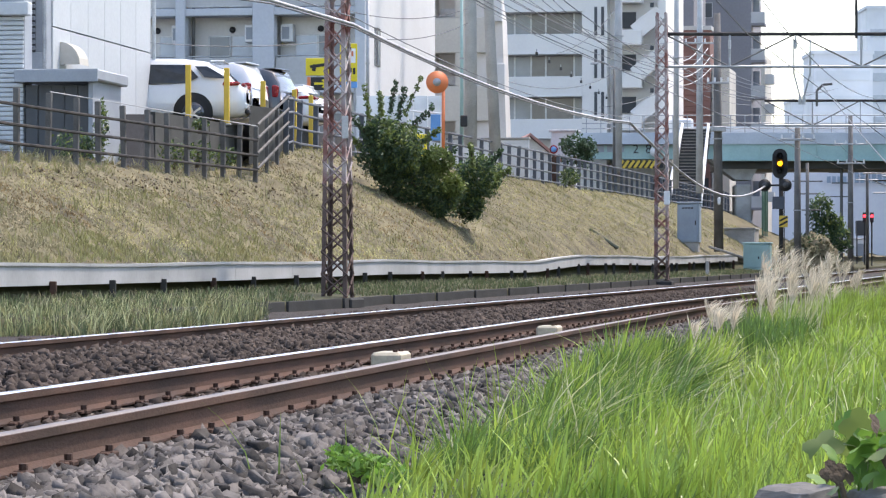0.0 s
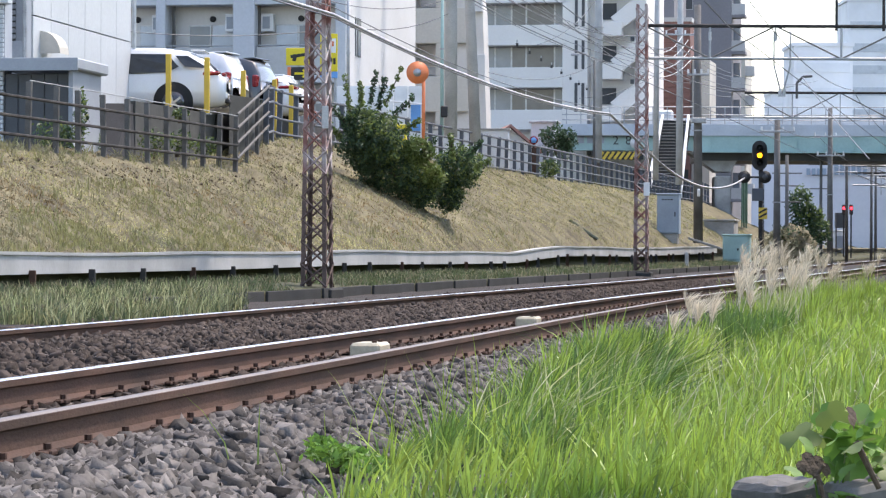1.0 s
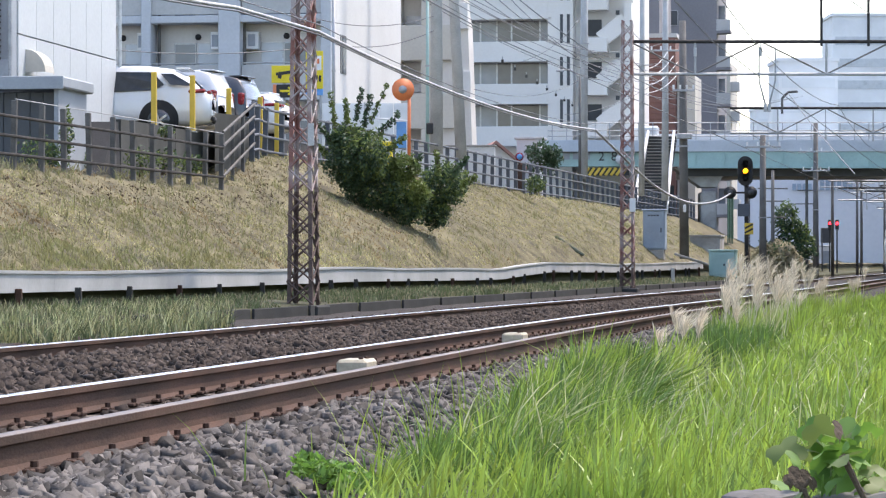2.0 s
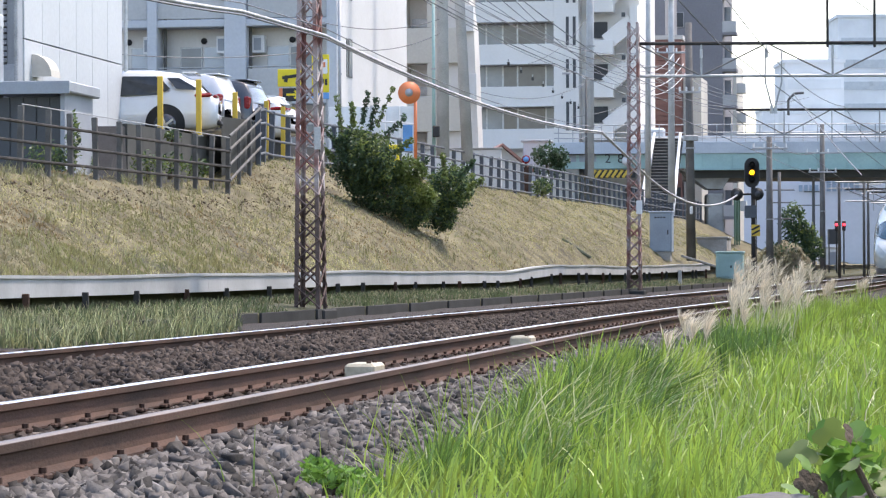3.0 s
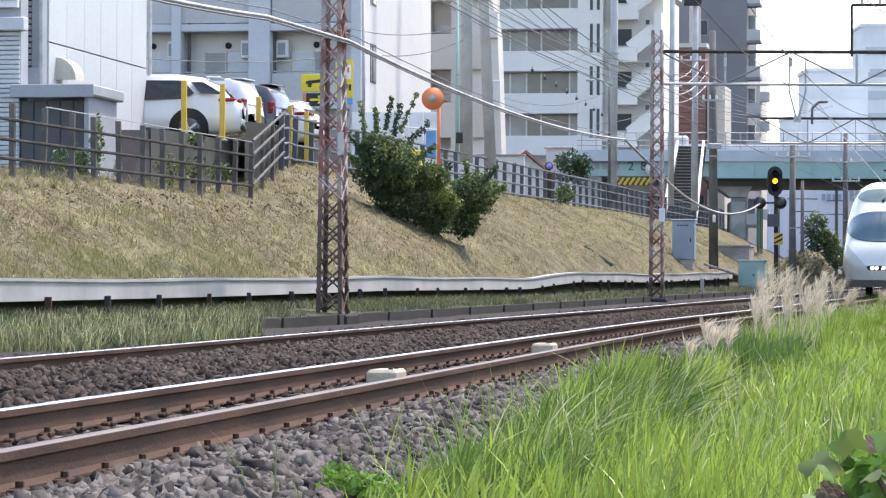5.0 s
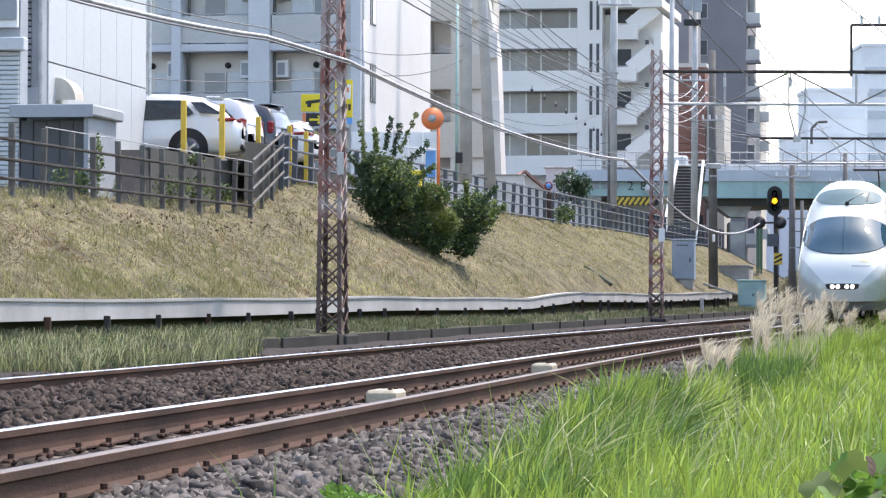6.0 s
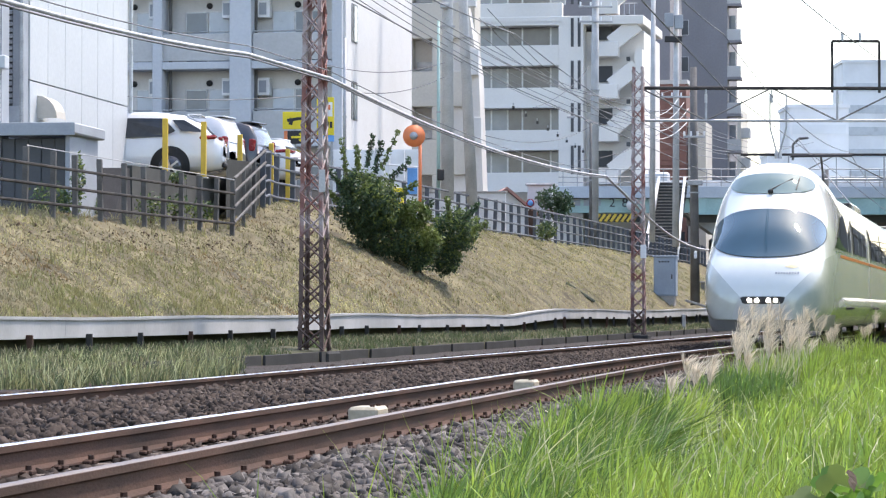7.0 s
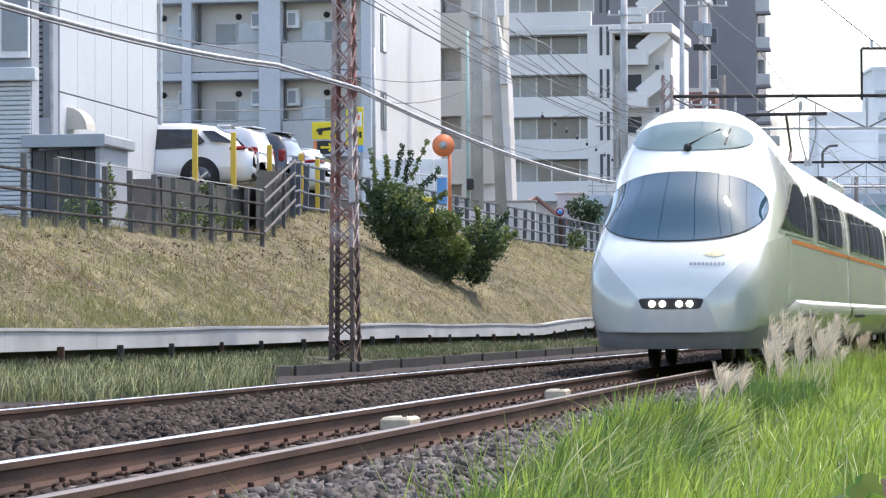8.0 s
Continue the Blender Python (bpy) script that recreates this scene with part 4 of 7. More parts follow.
for k in range(6):
    z = 2.72 * k
    box("floor_slab", (5.0, 0.44, z + 0.02), (9.96, 0.88, 0.26), M["blue_frame"], APT, 0.02)
    for x0, x1 in ((115, 165), (180, 300), (340, 485)):
        box("parapet", ((x0 + x1) / 2 * K, 0.09, z + 0.66), ((x1 - x0) * K, 0.05, 0.95), M["render_grey"], APT, 0.01)
        tube("handrail", (x0 * K, 0.09, z + 1.2), (x1 * K, 0.09, z + 1.2), 0.025, M["galv"], APT, n=6)
    for x0, x1, pale in ((122, 158, 1), (210, 250, 0), (252, 292, 1), (365, 405, 1), (405, 450, 0)):
        wn2 = new("window")
        wn2.parent = APT
        xc, wd = (x0 + x1) / 2 * K, (x1 - x0) * K
        box("frame", (xc, 0.88, z + 1.05), (wd, 0.06, 1.85), M["alu"], wn2, 0.01)
        box("pane", (xc, 0.845, z + 1.05), (wd - 0.09, 0.02, 1.76), M["window_pale"] if pale else M["window"], wn2)
    for xa in (157, 288, 352):
        ac = new("air_conditioner")
        ac.parent = APT
        box("casing", (xa * K, 0.68, z + 2.02), (0.36 if xa != 352 else 0.5, 0.35, 0.62), M["sign_white"], ac, 0.02)
        box("grille", (xa * K, 0.5, z + 2.02), (0.26, 0.015, 0.42), M["grey_panel"], ac)
    for xv in (118, 253, 410):
        tube("vent", (xv * K, 0.83, z + 2.18), (xv * K, 0.95, z + 2.18), 0.11, M["black"], APT, n=12)
for x0, x1 in ((163, 180), (300, 338), (480, 498)):
    box("column", ((x0 + x1) / 2 * K, 0.36, 8.2), ((x1 - x0) * K, 0.88, 16.6), M["blue_frame"], APT, 0.02)
for xp in (188, 340):
    tube("drain_pipe", (xp * K, 0.5, 0), (xp * K, 0.5, 16), 0.06, M["fence"], APT)

# beige block with recessed stair landings and a sloping edge
BEI = thing("beige_block", pose(-0.76, 131.0, 3.95, 0, 0, TURN_B), "beige apartment block with open landings and a stepped edge", "building")
K2 = 0.0242
box("rear_wall", (1.5, 1.75, 9), (2.9, 1.5, 18), M["beige"], BEI)
for k in range(6):
    z = 1.35 + 2.88 * k
    box("band", (1.35, 0.5, z - 0.75), (2.75, 1.0, 1.5), M["beige"], BEI, 0.03)
    box("pier", (0.2, 0.5, z + 0.7), (0.4, 0.96, 1.4), M["beige"], BEI)
    box("pier", (1.55, 0.5, z + 0.7), (0.5, 0.96, 1.4), M["beige"], BEI)
    box("recess", (1.35, 0.98, z + 0.7), (2.6, 0.02, 1.36), M["render_warm"], BEI)
    box("louvre", (0.95, 0.6, z + 0.25), (0.8, 0.05, 0.35), M["galv"], BEI)
bm = bmesh.new()
vs = [bm.verts.new(q) for q in ((1.8, 0.3, 0), (3.5, 0.3, 0), (3.25, 0.3, 7.0), (2.6, 0.3, 11.0), (1.8, 0.3, 14.0))]
f = bm.faces.new(vs)
r = bmesh.ops.extrude_face_region(bm, geom=[f])
bmesh.ops.translate(bm, vec=(0, 1.2, 0), verts=[v for v in r["geom"] if isinstance(v, bmesh.types.BMVert)])
part("buttress", bm, M["render_warm"], BEI)
for k in range(3):
    box("ledge", (3.1 - 0.12 * k, 0.2, 4.6 + 2.88 * k), (0.6, 0.4, 1.1), M["render_white"], BEI, 0.02)

# white apartments further back
WAP = thing("white_apartments", pose(3.39, 212.0, 3.9, 0, 0, TURN_B), "white apartment house with long recessed balcony windows", "building")
K3 = 0.0392
box("rear_wall", (5.9, 6.6, 8.2), (11.8, 10.0, 16.3), M["apt_white"], WAP)
box("side_wall", (7.0, 0.8, 8.4), (1.7, 1.6, 16.8), M["apt_white"], WAP, 0.02)
box("roof_slab", (5.9, 6.0, 17.0), (12.1, 12.0, 0.6), M["apt_white"], WAP, 0.03)
for k in range(6):
    zt = 10.56 - 3.9 + 2.89 * k
    box("parapet", (3.2, 0.3, zt - 0.65), (6.4, 0.5, 1.35), M["apt_white"], WAP, 0.02)
    box("soffit", (3.2, 0.8, zt + 1.6), (6.4, 1.6, 0.12), M["apt_white"], WAP)
    for a, b, kind in ((12, 33, 0), (33, 62, 0), (62, 88, 1), (88, 138, 1), (138, 164, 0)):
        wn2 = new("window")
        wn2.parent = WAP
        box("frame", ((a + b) / 2 * K3, 1.45, zt + 0.8), ((b - a) * K3, 0.06, 1.56), M["alu"], wn2)
        box("pane", ((a + b) / 2 * K3, 1.41, zt + 0.8), ((b - a) * K3 - 0.12, 0.02, 1.46), M["window_mid"] if kind == 0 else M["window_brown"], wn2)
    for xs in (181, 193):
        box("slot", (xs * K3, -0.01, zt + 0.85), (0.2, 0.06, 1.95), M["dark_panel"], WAP)
    # stair wing with slanting parapets
    box("landing", (9.4, 0.6, zt - 0.3), (1.6, 1.2, 1.0), M["apt_white"], WAP, 0.02)
    box("stair_parapet", (10.6, 0.4, zt + 0.75), (2.2, 0.3, 1.1), M["apt_white"], WAP, 0.02, m=pose(0, 0, 0, 0, -38, 0))
    box("opening", (9.0, 1.55, zt + 1.0), (1.3, 0.05, 1.1), M["dark_panel"], WAP)
    box("vent", (10.9, 0.2, zt + 1.9), (0.25, 0.1, 0.3), M["dark_panel"], WAP)
box("stair_wall", (11.6, 1.0, 7.5), (0.5, 1.8, 15), M["apt_white"], WAP)
for k in range(9):
    tube("roof_rail", (8.3 + 0.35 * k, 2, 17.2), (8.3 + 0.35 * k, 2, 18.3), 0.03, M["grey_panel"], WAP, n=5)
tube("roof_rail", (8.2, 2, 18.3), (11.3, 2, 18.3), 0.04, M["grey_panel"], WAP, n=5)
UPP = thing("penthouse_block", pose(9.34, 240.0, 3.9, 0, 0, TURN_B), "grey upper block behind the white apartments", "building")
box("wall", (5, 5, 9), (10.0, 9.0, 26.6), M["tower"], UPP)
box("roof", (5, 5, 22.5), (10.4, 9.4, 0.5), M["render_grey"], UPP, 0.04)

# dark tower with balconies on its far edge
TOW = thing("tower_block", pose(20.29, 262.0, 3.9, 0, 0, TURN_B), "tall dark grey-brown apartment tower with balconies", "building")
box("wall", (2.85, 5, 22), (5.7, 10, 52), M["tower"], TOW)
for k in range(14):
    z = 3.1 * k + 1.5
    box("balcony", (6.25, 0.9, z), (1.2, 1.8, 0.28), M["tower"], TOW, 0.02)
    box("balcony_parapet", (6.25, 0.05, z + 0.55), (1.2, 0.1, 0.95), M["render_grey"], TOW)
    box("balcony_window", (5.95, 2.0, z + 1.4), (0.6, 0.1, 1.9), M["window"], TOW)
    for x in (0.6, 2.0):
        wn2 = new("window")
        wn2.parent = TOW
        box("frame", (x, -0.02, z + 1.2), (0.9, 0.08, 1.3), M["render_grey"], wn2)
        box("pane", (x, -0.07, z + 1.2), (0.8, 0.03, 1.2), M["dark_panel"], wn2)
BRK = thing("brick_building", pose(17.14, 225.0, 3.9, 0, 0, TURN_B), "slim red-brown brick building beside the stairs", "building")
box("wall", (1.1, 3, 6.9), (2.2, 6, 13.8), M["brick"], BRK)
for k in range(34):
    box("brick_course", (1.1, -0.03, 0.4 + 0.4 * k), (2.18, 0.05, 0.34), M["brick"], BRK, 0.01)
box("parapet", (1.1, 3, 13.9), (2.4, 6.2, 0.3), M["render_grey"], BRK)
box("side_wing", (2.9, 3.2, 5.5), (1.3, 5, 11), M["beige"], BRK)
BG2 = thing("tan_building", pose(27.52, 285.0, 3.9, 0, 0, TURN_B), "tan mid-rise building in the haze", "building")
box("wall", (0.9, 4, 6), (2.2, 8, 20), M["beige"], BG2)
for k in range(5):
    box("balcony", (2.3, 1, 3 + 2.7 * k), (1.0, 1.6, 0.9), M["render_grey"], BG2)
# the haze materials carry the distance haze in their base colour
for px0, px1, top, d, mat, lab in ((50.09, 58.11, 29.26, 420.0, "haze", "distant office building with haze in its pale colour"), (65.54, 74.71, 40.33, 480.0, "haze_blue", "blue glass tower with haze in its pale colour"), (67.20, 75.93, 32.26, 600.0, "haze", "distant building with haze in its pale colour beyond the bridge"), (39.0, 63.29, 13.2, 380.0, "depot", "pale violet-grey depot building beyond the bridge")):
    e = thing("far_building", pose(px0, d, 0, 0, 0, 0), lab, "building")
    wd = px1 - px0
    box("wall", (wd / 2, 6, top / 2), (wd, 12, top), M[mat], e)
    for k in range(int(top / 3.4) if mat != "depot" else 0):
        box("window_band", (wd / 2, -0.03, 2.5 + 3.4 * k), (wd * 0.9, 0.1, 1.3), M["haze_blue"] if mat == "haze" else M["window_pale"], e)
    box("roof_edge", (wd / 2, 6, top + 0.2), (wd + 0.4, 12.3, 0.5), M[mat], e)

HOU = thing("small_house", pose(4.20, 150.0, 3.9, 0, 0, 4), "small house with a red tiled gable roof", "house")
box("wall", (0, 2.0, 1.0), (2.2, 4.0, 2.0), M["render_warm"], HOU)
bm = bmesh.new()
for sgn in (-1, 1):
    vs = [bm.verts.new(q) for q in ((0, -0.3, 3.1), (sgn * 1.5, -0.3, 1.85), (sgn * 1.5, 4.3, 1.85), (0, 4.3, 3.1), (0, -0.3, 2.95), (sgn * 1.5, -0.3, 1.7), (sgn * 1.5, 4.3, 1.7), (0, 4.3, 2.95))]
    for q in ((0, 1, 2, 3), (7, 6, 5, 4), (0, 4, 5, 1), (1, 5, 6, 2), (2, 6, 7, 3)):
        bm.faces.new([vs[i] for i in q])
part("roof", bm, M["tile_roof"], HOU)
bm = bmesh.new()
bm.faces.new([bm.verts.new(q) for q in ((-1.1, 0.0, 2.0), (1.1, 0.0, 2.0), (0, 0.0, 2.9))])
part("gable", bm, M["render_warm"], HOU)
LOW = thing("street_wall", pose(0.37, 128.0, 3.9, 0, 0, TURN_B), "low white street wall with a pale cap", "wall")
box("wall", (1.5, 0.1, 0.95), (3.4, 0.2, 1.9), M["render_white"], LOW, 0.02)
box("coping", (1.5, 0.1, 1.93), (3.5, 0.3, 0.08), M["concrete"], LOW, 0.01)
SLO = thing("street_hut", pose(5.38, 155.0, 3.9, 0, 0, TURN_B), "pale blue-grey hut beside the street", "hut")
box("wall", (0.6, 0.8, 1.7), (1.2, 1.6, 3.4), M["blue_frame"], SLO, 0.02)
box("roof", (0.6, 0.8, 3.43), (1.4, 1.8, 0.12), M["galv"], SLO, 0.02)

# ---- road bridge over the line, with stairs ----
BRI = thing("road_bridge", pose(9.17, 205.0, 0, 0, 0, -1.5), "road bridge with a pale green girder and blue-grey parapet", "bridge")
zg, zt, zp = 7.59, 8.63, 9.30
box("girder", (17.5, 0.5, (zg + zt) / 2), (17.3, 0.5, zt - zg), M["bridge_green"], BRI, 0.02)
box("girder", (4.2, 0.9, (zg + zt) / 2), (9.0, 0.5, zt - zg - 0.1), M["bridge_green"], BRI, 0.02)
box("bottom_flange", (17.5, 0.4, zg - 0.04), (17.4, 0.9, 0.08), M["bridge_green"], BRI)
for k in range(9):
    box("stiffener", (9.8 + 1.9 * k, 0.2, (zg + zt) / 2), (0.05, 0.12, zt - zg - 0.1), M["bridge_green"], BRI)
box("deck", (13.0, 5.0, zt + 0.1), (26.5, 9.5, 0.25), M["concrete"], BRI)
# dark box hung lower to draw the shadow band below the girder
box("underside_shade", (17.5, 5.2, zg - 0.2), (17.0, 8.2, 0.75), M["dark_panel"], BRI)
box("parapet", (13.0, 0.25, (zt + zp) / 2 + 0.03), (26.5, 0.2, zp - zt + 0.1), M["bridge_blue"], BRI, 0.02)
for k in range(28):
    tube("rail_post", (0.3 + 0.95 * k, 0.25, zp), (0.3 + 0.95 * k, 0.25, zp + 1.25), 0.035, M["galv"], BRI, n=6)
for h in (0.35, 0.7, 1.22):
    tube("handrail", (0, 0.25, zp + h), (26.2, 0.25, zp + h), 0.035, M["galv"], BRI, n=6)
box("far_parapet", (13.0, 9.6, (zt + zp) / 2 + 0.5), (26.5, 0.2, zp - zt + 0.8), M["bridge_blue"], BRI)
box("pier", (10.7, 2.6, 2.4), (1.05, 3.5, 7.2), M["concrete"], BRI, 0.1)
bm = bmesh.new()
vs = [bm.verts.new(q) for q in ((8.4, 1.2, zg), (12.0, 1.2, zg), (11.2, 1.2, zg - 1.3), (10.2, 1.2, zg - 1.3))]
f = bm.faces.new(vs)
r = bmesh.ops.extrude_face_region(bm, geom=[f])
bmesh.ops.translate(bm, vec=(0, 3.0, 0), verts=[v for v in r["geom"] if isinstance(v, bmesh.types.BMVert)])
part("pier_head", bm, M["concrete"], BRI)
box("abutment", (6.6, 4.0, 2.6), (3.6, 6.0, 7.6), M["conc_dark"], BRI)
for k in range(9):
    box("hazard_stripe", (2.2 + 0.36 * k, 0.55, zg - 0.28), (0.18, 0.04, 0.62), M["yellow"], BRI, m=pose(0, 0, 0, 0, 35, 0))
box("hazard_board", (3.7, 0.6, zg - 0.28), (3.4, 0.04, 0.55), M["black"], BRI)
for x, ch in ((3.35, "2"), (4.2, "8")):
    cu = bpy.data.curves.new("route_digit", "FONT")
    cu.body, cu.size, cu.extrude = ch, 0.85, 0.01
    cu.materials.append(M["dark_panel"])
    o = new("route_digit", cu)
    o.parent = BRI
    o.matrix_basis = pose(x, 0.63, zg + 0.45, 90, 0, 0)
bars(BRI, 0.9, 2.9, 0.63, zg + 0.75, 0.45, 3, M["grey_panel"])
tube("round_sign", (4.85, 0.3, zg + 0.55), (4.85, 0.36, zg + 0.55), 0.36, M["sign_white"], BRI, n=20)
STA = thing("stairs", pose(13.55, 186.0, 3.95, 0, 0, 0), "steep street stairs with bright steel side panels", "stairs")
for k in range(26):
    box("step", (0.98 + 0.048 * k, 0.24 * k, 0.1 + 0.2 * k), (1.75, 0.3, 0.05), M["concrete"], STA)
    box("riser", (0.98 + 0.048 * k, 0.24 * k + 0.15, 0.0 + 0.2 * k), (1.75, 0.03, 0.16), M["dark_panel"], STA)
for x0, x1 in ((0.0, 1.25), (1.92, 2.85)):
    bm = bmesh.new()
    for dz, r in ((0.0, 0.09), (-0.35, 0.05), (-0.7, 0.05)):
        add_tube(bm, (x0, -0.2, 1.35 + dz), (x1, 6.0, 5.4 + dz), r, n=8)
    for q in range(7):
        c = Vector((x0, -0.2, 1.35)).lerp(Vector((x1, 6.0, 5.4)), q / 6)
        add_tube(bm, c - Vector((0, 0, 1.15)), c, 0.045, n=6)
    part("side_rail", bm, M["sign_white"], STA)
    V = [(x0 - 0.02, -0.2, 0.25), (x1 - 0.02, 6.0, 4.3), (x1 - 0.02, 6.0, 5.3), (x0 - 0.02, -0.2, 1.25)]
    V += [(x + 0.04, y, z) for x, y, z in V]
    mesh("side_panel", V, [(0, 1, 2, 3), (7, 6, 5, 4), (0, 4, 5, 1), (2, 6, 7, 3), (0, 3, 7, 4), (1, 5, 6, 2)], M["bridge_blue"], STA)
VAN = thing("white_van", pose(15.77, 208.0, 8.93, 0, 0, 0), "white van on the bridge behind the stairs", "van")
box("body", (0, 0, 0.85), (1.9, 1.6, 1.3), M["car_white"], VAN, 0.15)
box("windscreen", (0.2, -0.82, 1.15), (1.1, 0.03, 0.45), M["window_pale"], VAN, 0.01)
RSI = thing("road_sign", pose(4.99, 140.0, 3.9), "round blue and red street sign on a brown post", "sign")
tube("post", (0, 0.05, 0), (0, 0.05, 1.9), 0.05, M["rust"], RSI)
tube("rim", (0, 0, 1.95), (0, 0.03, 1.95), 0.19, M["red_lamp"], RSI, n=20)
tube("face", (0, -0.02, 1.95), (0, 0, 1.95), 0.13, M["sign_blue"], RSI, n=20)
box("banner", (-0.05, 0, 1.0), (0.42, 0.03, 1.2), M["rust"], RSI)

# ---- catenary portals over the line ----
def portal(y, z, v0, v1, name, label, depth=0.9, mast=True, hang=1.3):
    e = tagged(new(name), label, "catenary portal", "catenary portals")
    a, b = at(y, v0, z), at(y, v1, z)
    bm = bmesh.new()
    add_tube(bm, a, b, 0.06, n=6)
    part("upper_chord", bm, M["fence_rail"], e)
    n = 7
    if depth:
        tube("lower_chord", a - Vector((0, 0, depth)), b - Vector((0, 0, depth)), 0.05, M["galv"], e, n=6)
        for k in range(n):
            p, q = a.lerp(b, k / n), a.lerp(b, (k + 1) / n)
            if k % 2:
                p, q = q, p
            tube("diagonal", p, q - Vector((0, 0, depth)), 0.03, M["pole_dark"], e, n=5)
            if k % 2 == 0:
                tube("upright", q, q - Vector((0, 0, depth)), 0.04, M["galv"], e, n=5)
    for k in range(1, 7):
        p = a.lerp(b, k / 7)
        tube("hanger", p, p - Vector((0, 0, hang)), 0.025, M["galv"], e, n=5)
        tube("insulator", p - Vector((0, 0, hang)), p - Vector((0, 0, hang + 0.3)), 0.05, M["pole"], e, n=8)
    if mast:
        tube("end_mast", (b.x, b.y, -0.5), (b.x, b.y, b.z + 0.8), 0.16, M["pole_dark"], e)
    return e


# portals and feeders out of view, added for the windscreen to reflect
for yq in (-80, -34, 12, 58):
    portal(yq, 8.4, 10.9, -4.5, "catenary_portal", "unseen steel catenary portal added over the near tracks for reflection", 1.05, hang=0.3)
for v, z in ((10.4, 8.7), (8.2, 9.1), (5.6, 8.8), (2.2, 8.8), (0.9, 9.2), (-1.4, 8.8)):
    pts = []
    for y0, y1 in ((-126, -80), (-80, -34), (-34, 12), (12, 58)):
        pts += sag(at(y0, v, z), at(y1, v, z), 0.4, 8)
    rope("feeder_line", pts, 0.03, M["wire"], "unseen railway feeder line added on the portals for reflection", "wire")
portal(105, 8.26, 10.9, -4.5, "catenary_portal", "steel catenary portal beam spanning from the lattice mast", 1.1, hang=0.2)
portal(150, 8.26, 11.5, -4.5, "catenary_portal", "second catenary truss portal behind the first", 1.2)
portal(215, 7.27, 10.5, -4.0, "catenary_portal", "far dark catenary portal beyond the bridge", 0.8)
portal(300, 8.26, 10.5, -4.0, "catenary_portal", "hazy far catenary portal", 0.8)
bk = tagged(new("bracket_frame"), "dark rectangular pipe bracket above the portal", "bracket")
a = Vector((13.97, 105.00, 8.29))
for p, q in ((a, a + Vector((0, 0, 1.75))), (a + Vector((0, 0, 1.75)), a + Vector((1.6, 0, 1.75))), (a + Vector((1.6, 0, 1.75)), a + Vector((1.6, 0, 0)))):
    tube("pipe", p, q, 0.05, M["fence_rail"], bk, n=6)
for dx in (0.35, 0.95):
    tube("insulator", a + Vector((dx, 0, 1.75)), a + Vector((dx, 0, 2.05)), 0.05, M["pole"], bk, n=8)
for px_s, ys_s in ((33.23, 245.0), (33.81, 245.0)):
    e = thing("far_signal", pose(px_s, ys_s, 0, 0, 0, -3), "small far railway signal showing red", "railway signal", "far signals")
    tube("mast", (0, 0, 0), (0, 0, 4.2), 0.06, M["black"], e)
    box("backboard", (0, -0.1, 4.4), (0.3, 0.1, 0.8), M["black"], e, 0.05)
    tube("lens", (0, -0.16, 4.5), (0, -0.28, 4.5), 0.12, M["lamp_red"], e, n=14)

portal(250, 7.35, 10.5, -4.0, "catenary_portal", "hazy catenary portal past the bridge", 0.7)
portal(345, 8.46, 10.5, -4.0, "catenary_portal", "distant hazy catenary portal", 0.7)
for yq, zq in ((228, 6.3), (270, 7.0), (322, 7.4)):
    portal(yq, zq, 10.5, -4.0, "catenary_portal", "slim truss portal over the far tracks", 0.9)
for yq, vq, hq in ((222, 10.6, 8.5), (238, -1.5, 8.0), (262, 10.4, 9.0), (284, 0.5, 8.0), (310, 10.3, 8.5), (330, -1.0, 8.0)):
    q = at(yq, vq, -0.3)
    e = thing("line_pole", pose(q.x, q.y, q.z), "slim dark pole beside the far tracks", "railway pole", "far line poles")
    tube("shaft", (0, 0, 0), (0, 0, hq), 0.13, M["pole_dark"], e, 0.09, 10)
    tube("arm", (-1.1, 0, hq - 1.2), (1.1, 0, hq - 1.2), 0.05, M["galv"], e, n=6)
    tube("arm", (-0.8, 0, hq - 2.0), (0.8, 0, hq - 2.0), 0.04, M["galv"], e, n=6)
# paired hangers below the first portal
for pxa, pxb in ((11.86, 12.07), (12.41, 12.20)):
    e = tagged(new("hanger_rod"), "slanting hanger rod below the portal beam", "hanger", "hanger rods")
    tube("rod", (pxa, 105, 8.26), (pxa, 105, 7.11), 0.03, M["galv"], e, n=6)
    tube("strut", (pxa, 105, 7.11), (pxb, 105, 6.31), 0.03, M["galv"], e, n=6)
    tube("insulator", (pxb, 105, 6.31), (pxb, 105, 6.06), 0.06, M["pole"], e, n=8)
# loose slope furniture: concrete steps to the cabinet and a weedy net
sp = thing("slope_gutter", pose(0, 0, 0), "narrow pale concrete gutter running down from the cabinet", "gutter")
ga, gb = Vector((11.75, 137.2, 1.45)), Vector((13.1, 136.0, 0.98))
for k in range(6):
    c = ga.lerp(gb, (k + 0.5) / 6)
    box("channel", c, (0.27, 0.42, 0.10), M["concrete"], sp, 0.015, m=pose(0, 0, 0, 0, 19, 0))
chute = thing("drain_chute", pose(0, 0, 0), "grey-green mossy concrete drain chute on the slope", "drain")
ca, cb = at(113, 14.5, 1.72), at(112, 13.4, 1.06)
for k in range(4):
    c = ca.lerp(cb, (k + 0.5) / 4)
    box("slab", c, (0.36, 0.6, 0.09), M["wall_moss"], chute, 0.015, m=pose(0, 0, 0, 0, 31, 0))
gw = thing("service_wall", pose(15.78, 165.00, 1.52, 0, 0, -10), "low grey concrete wall end under the bridge", "wall")
box("wall", (0, 1.0, 0.2), (1.6, 3.0, 1.6), M["concrete"], gw, 0.03)
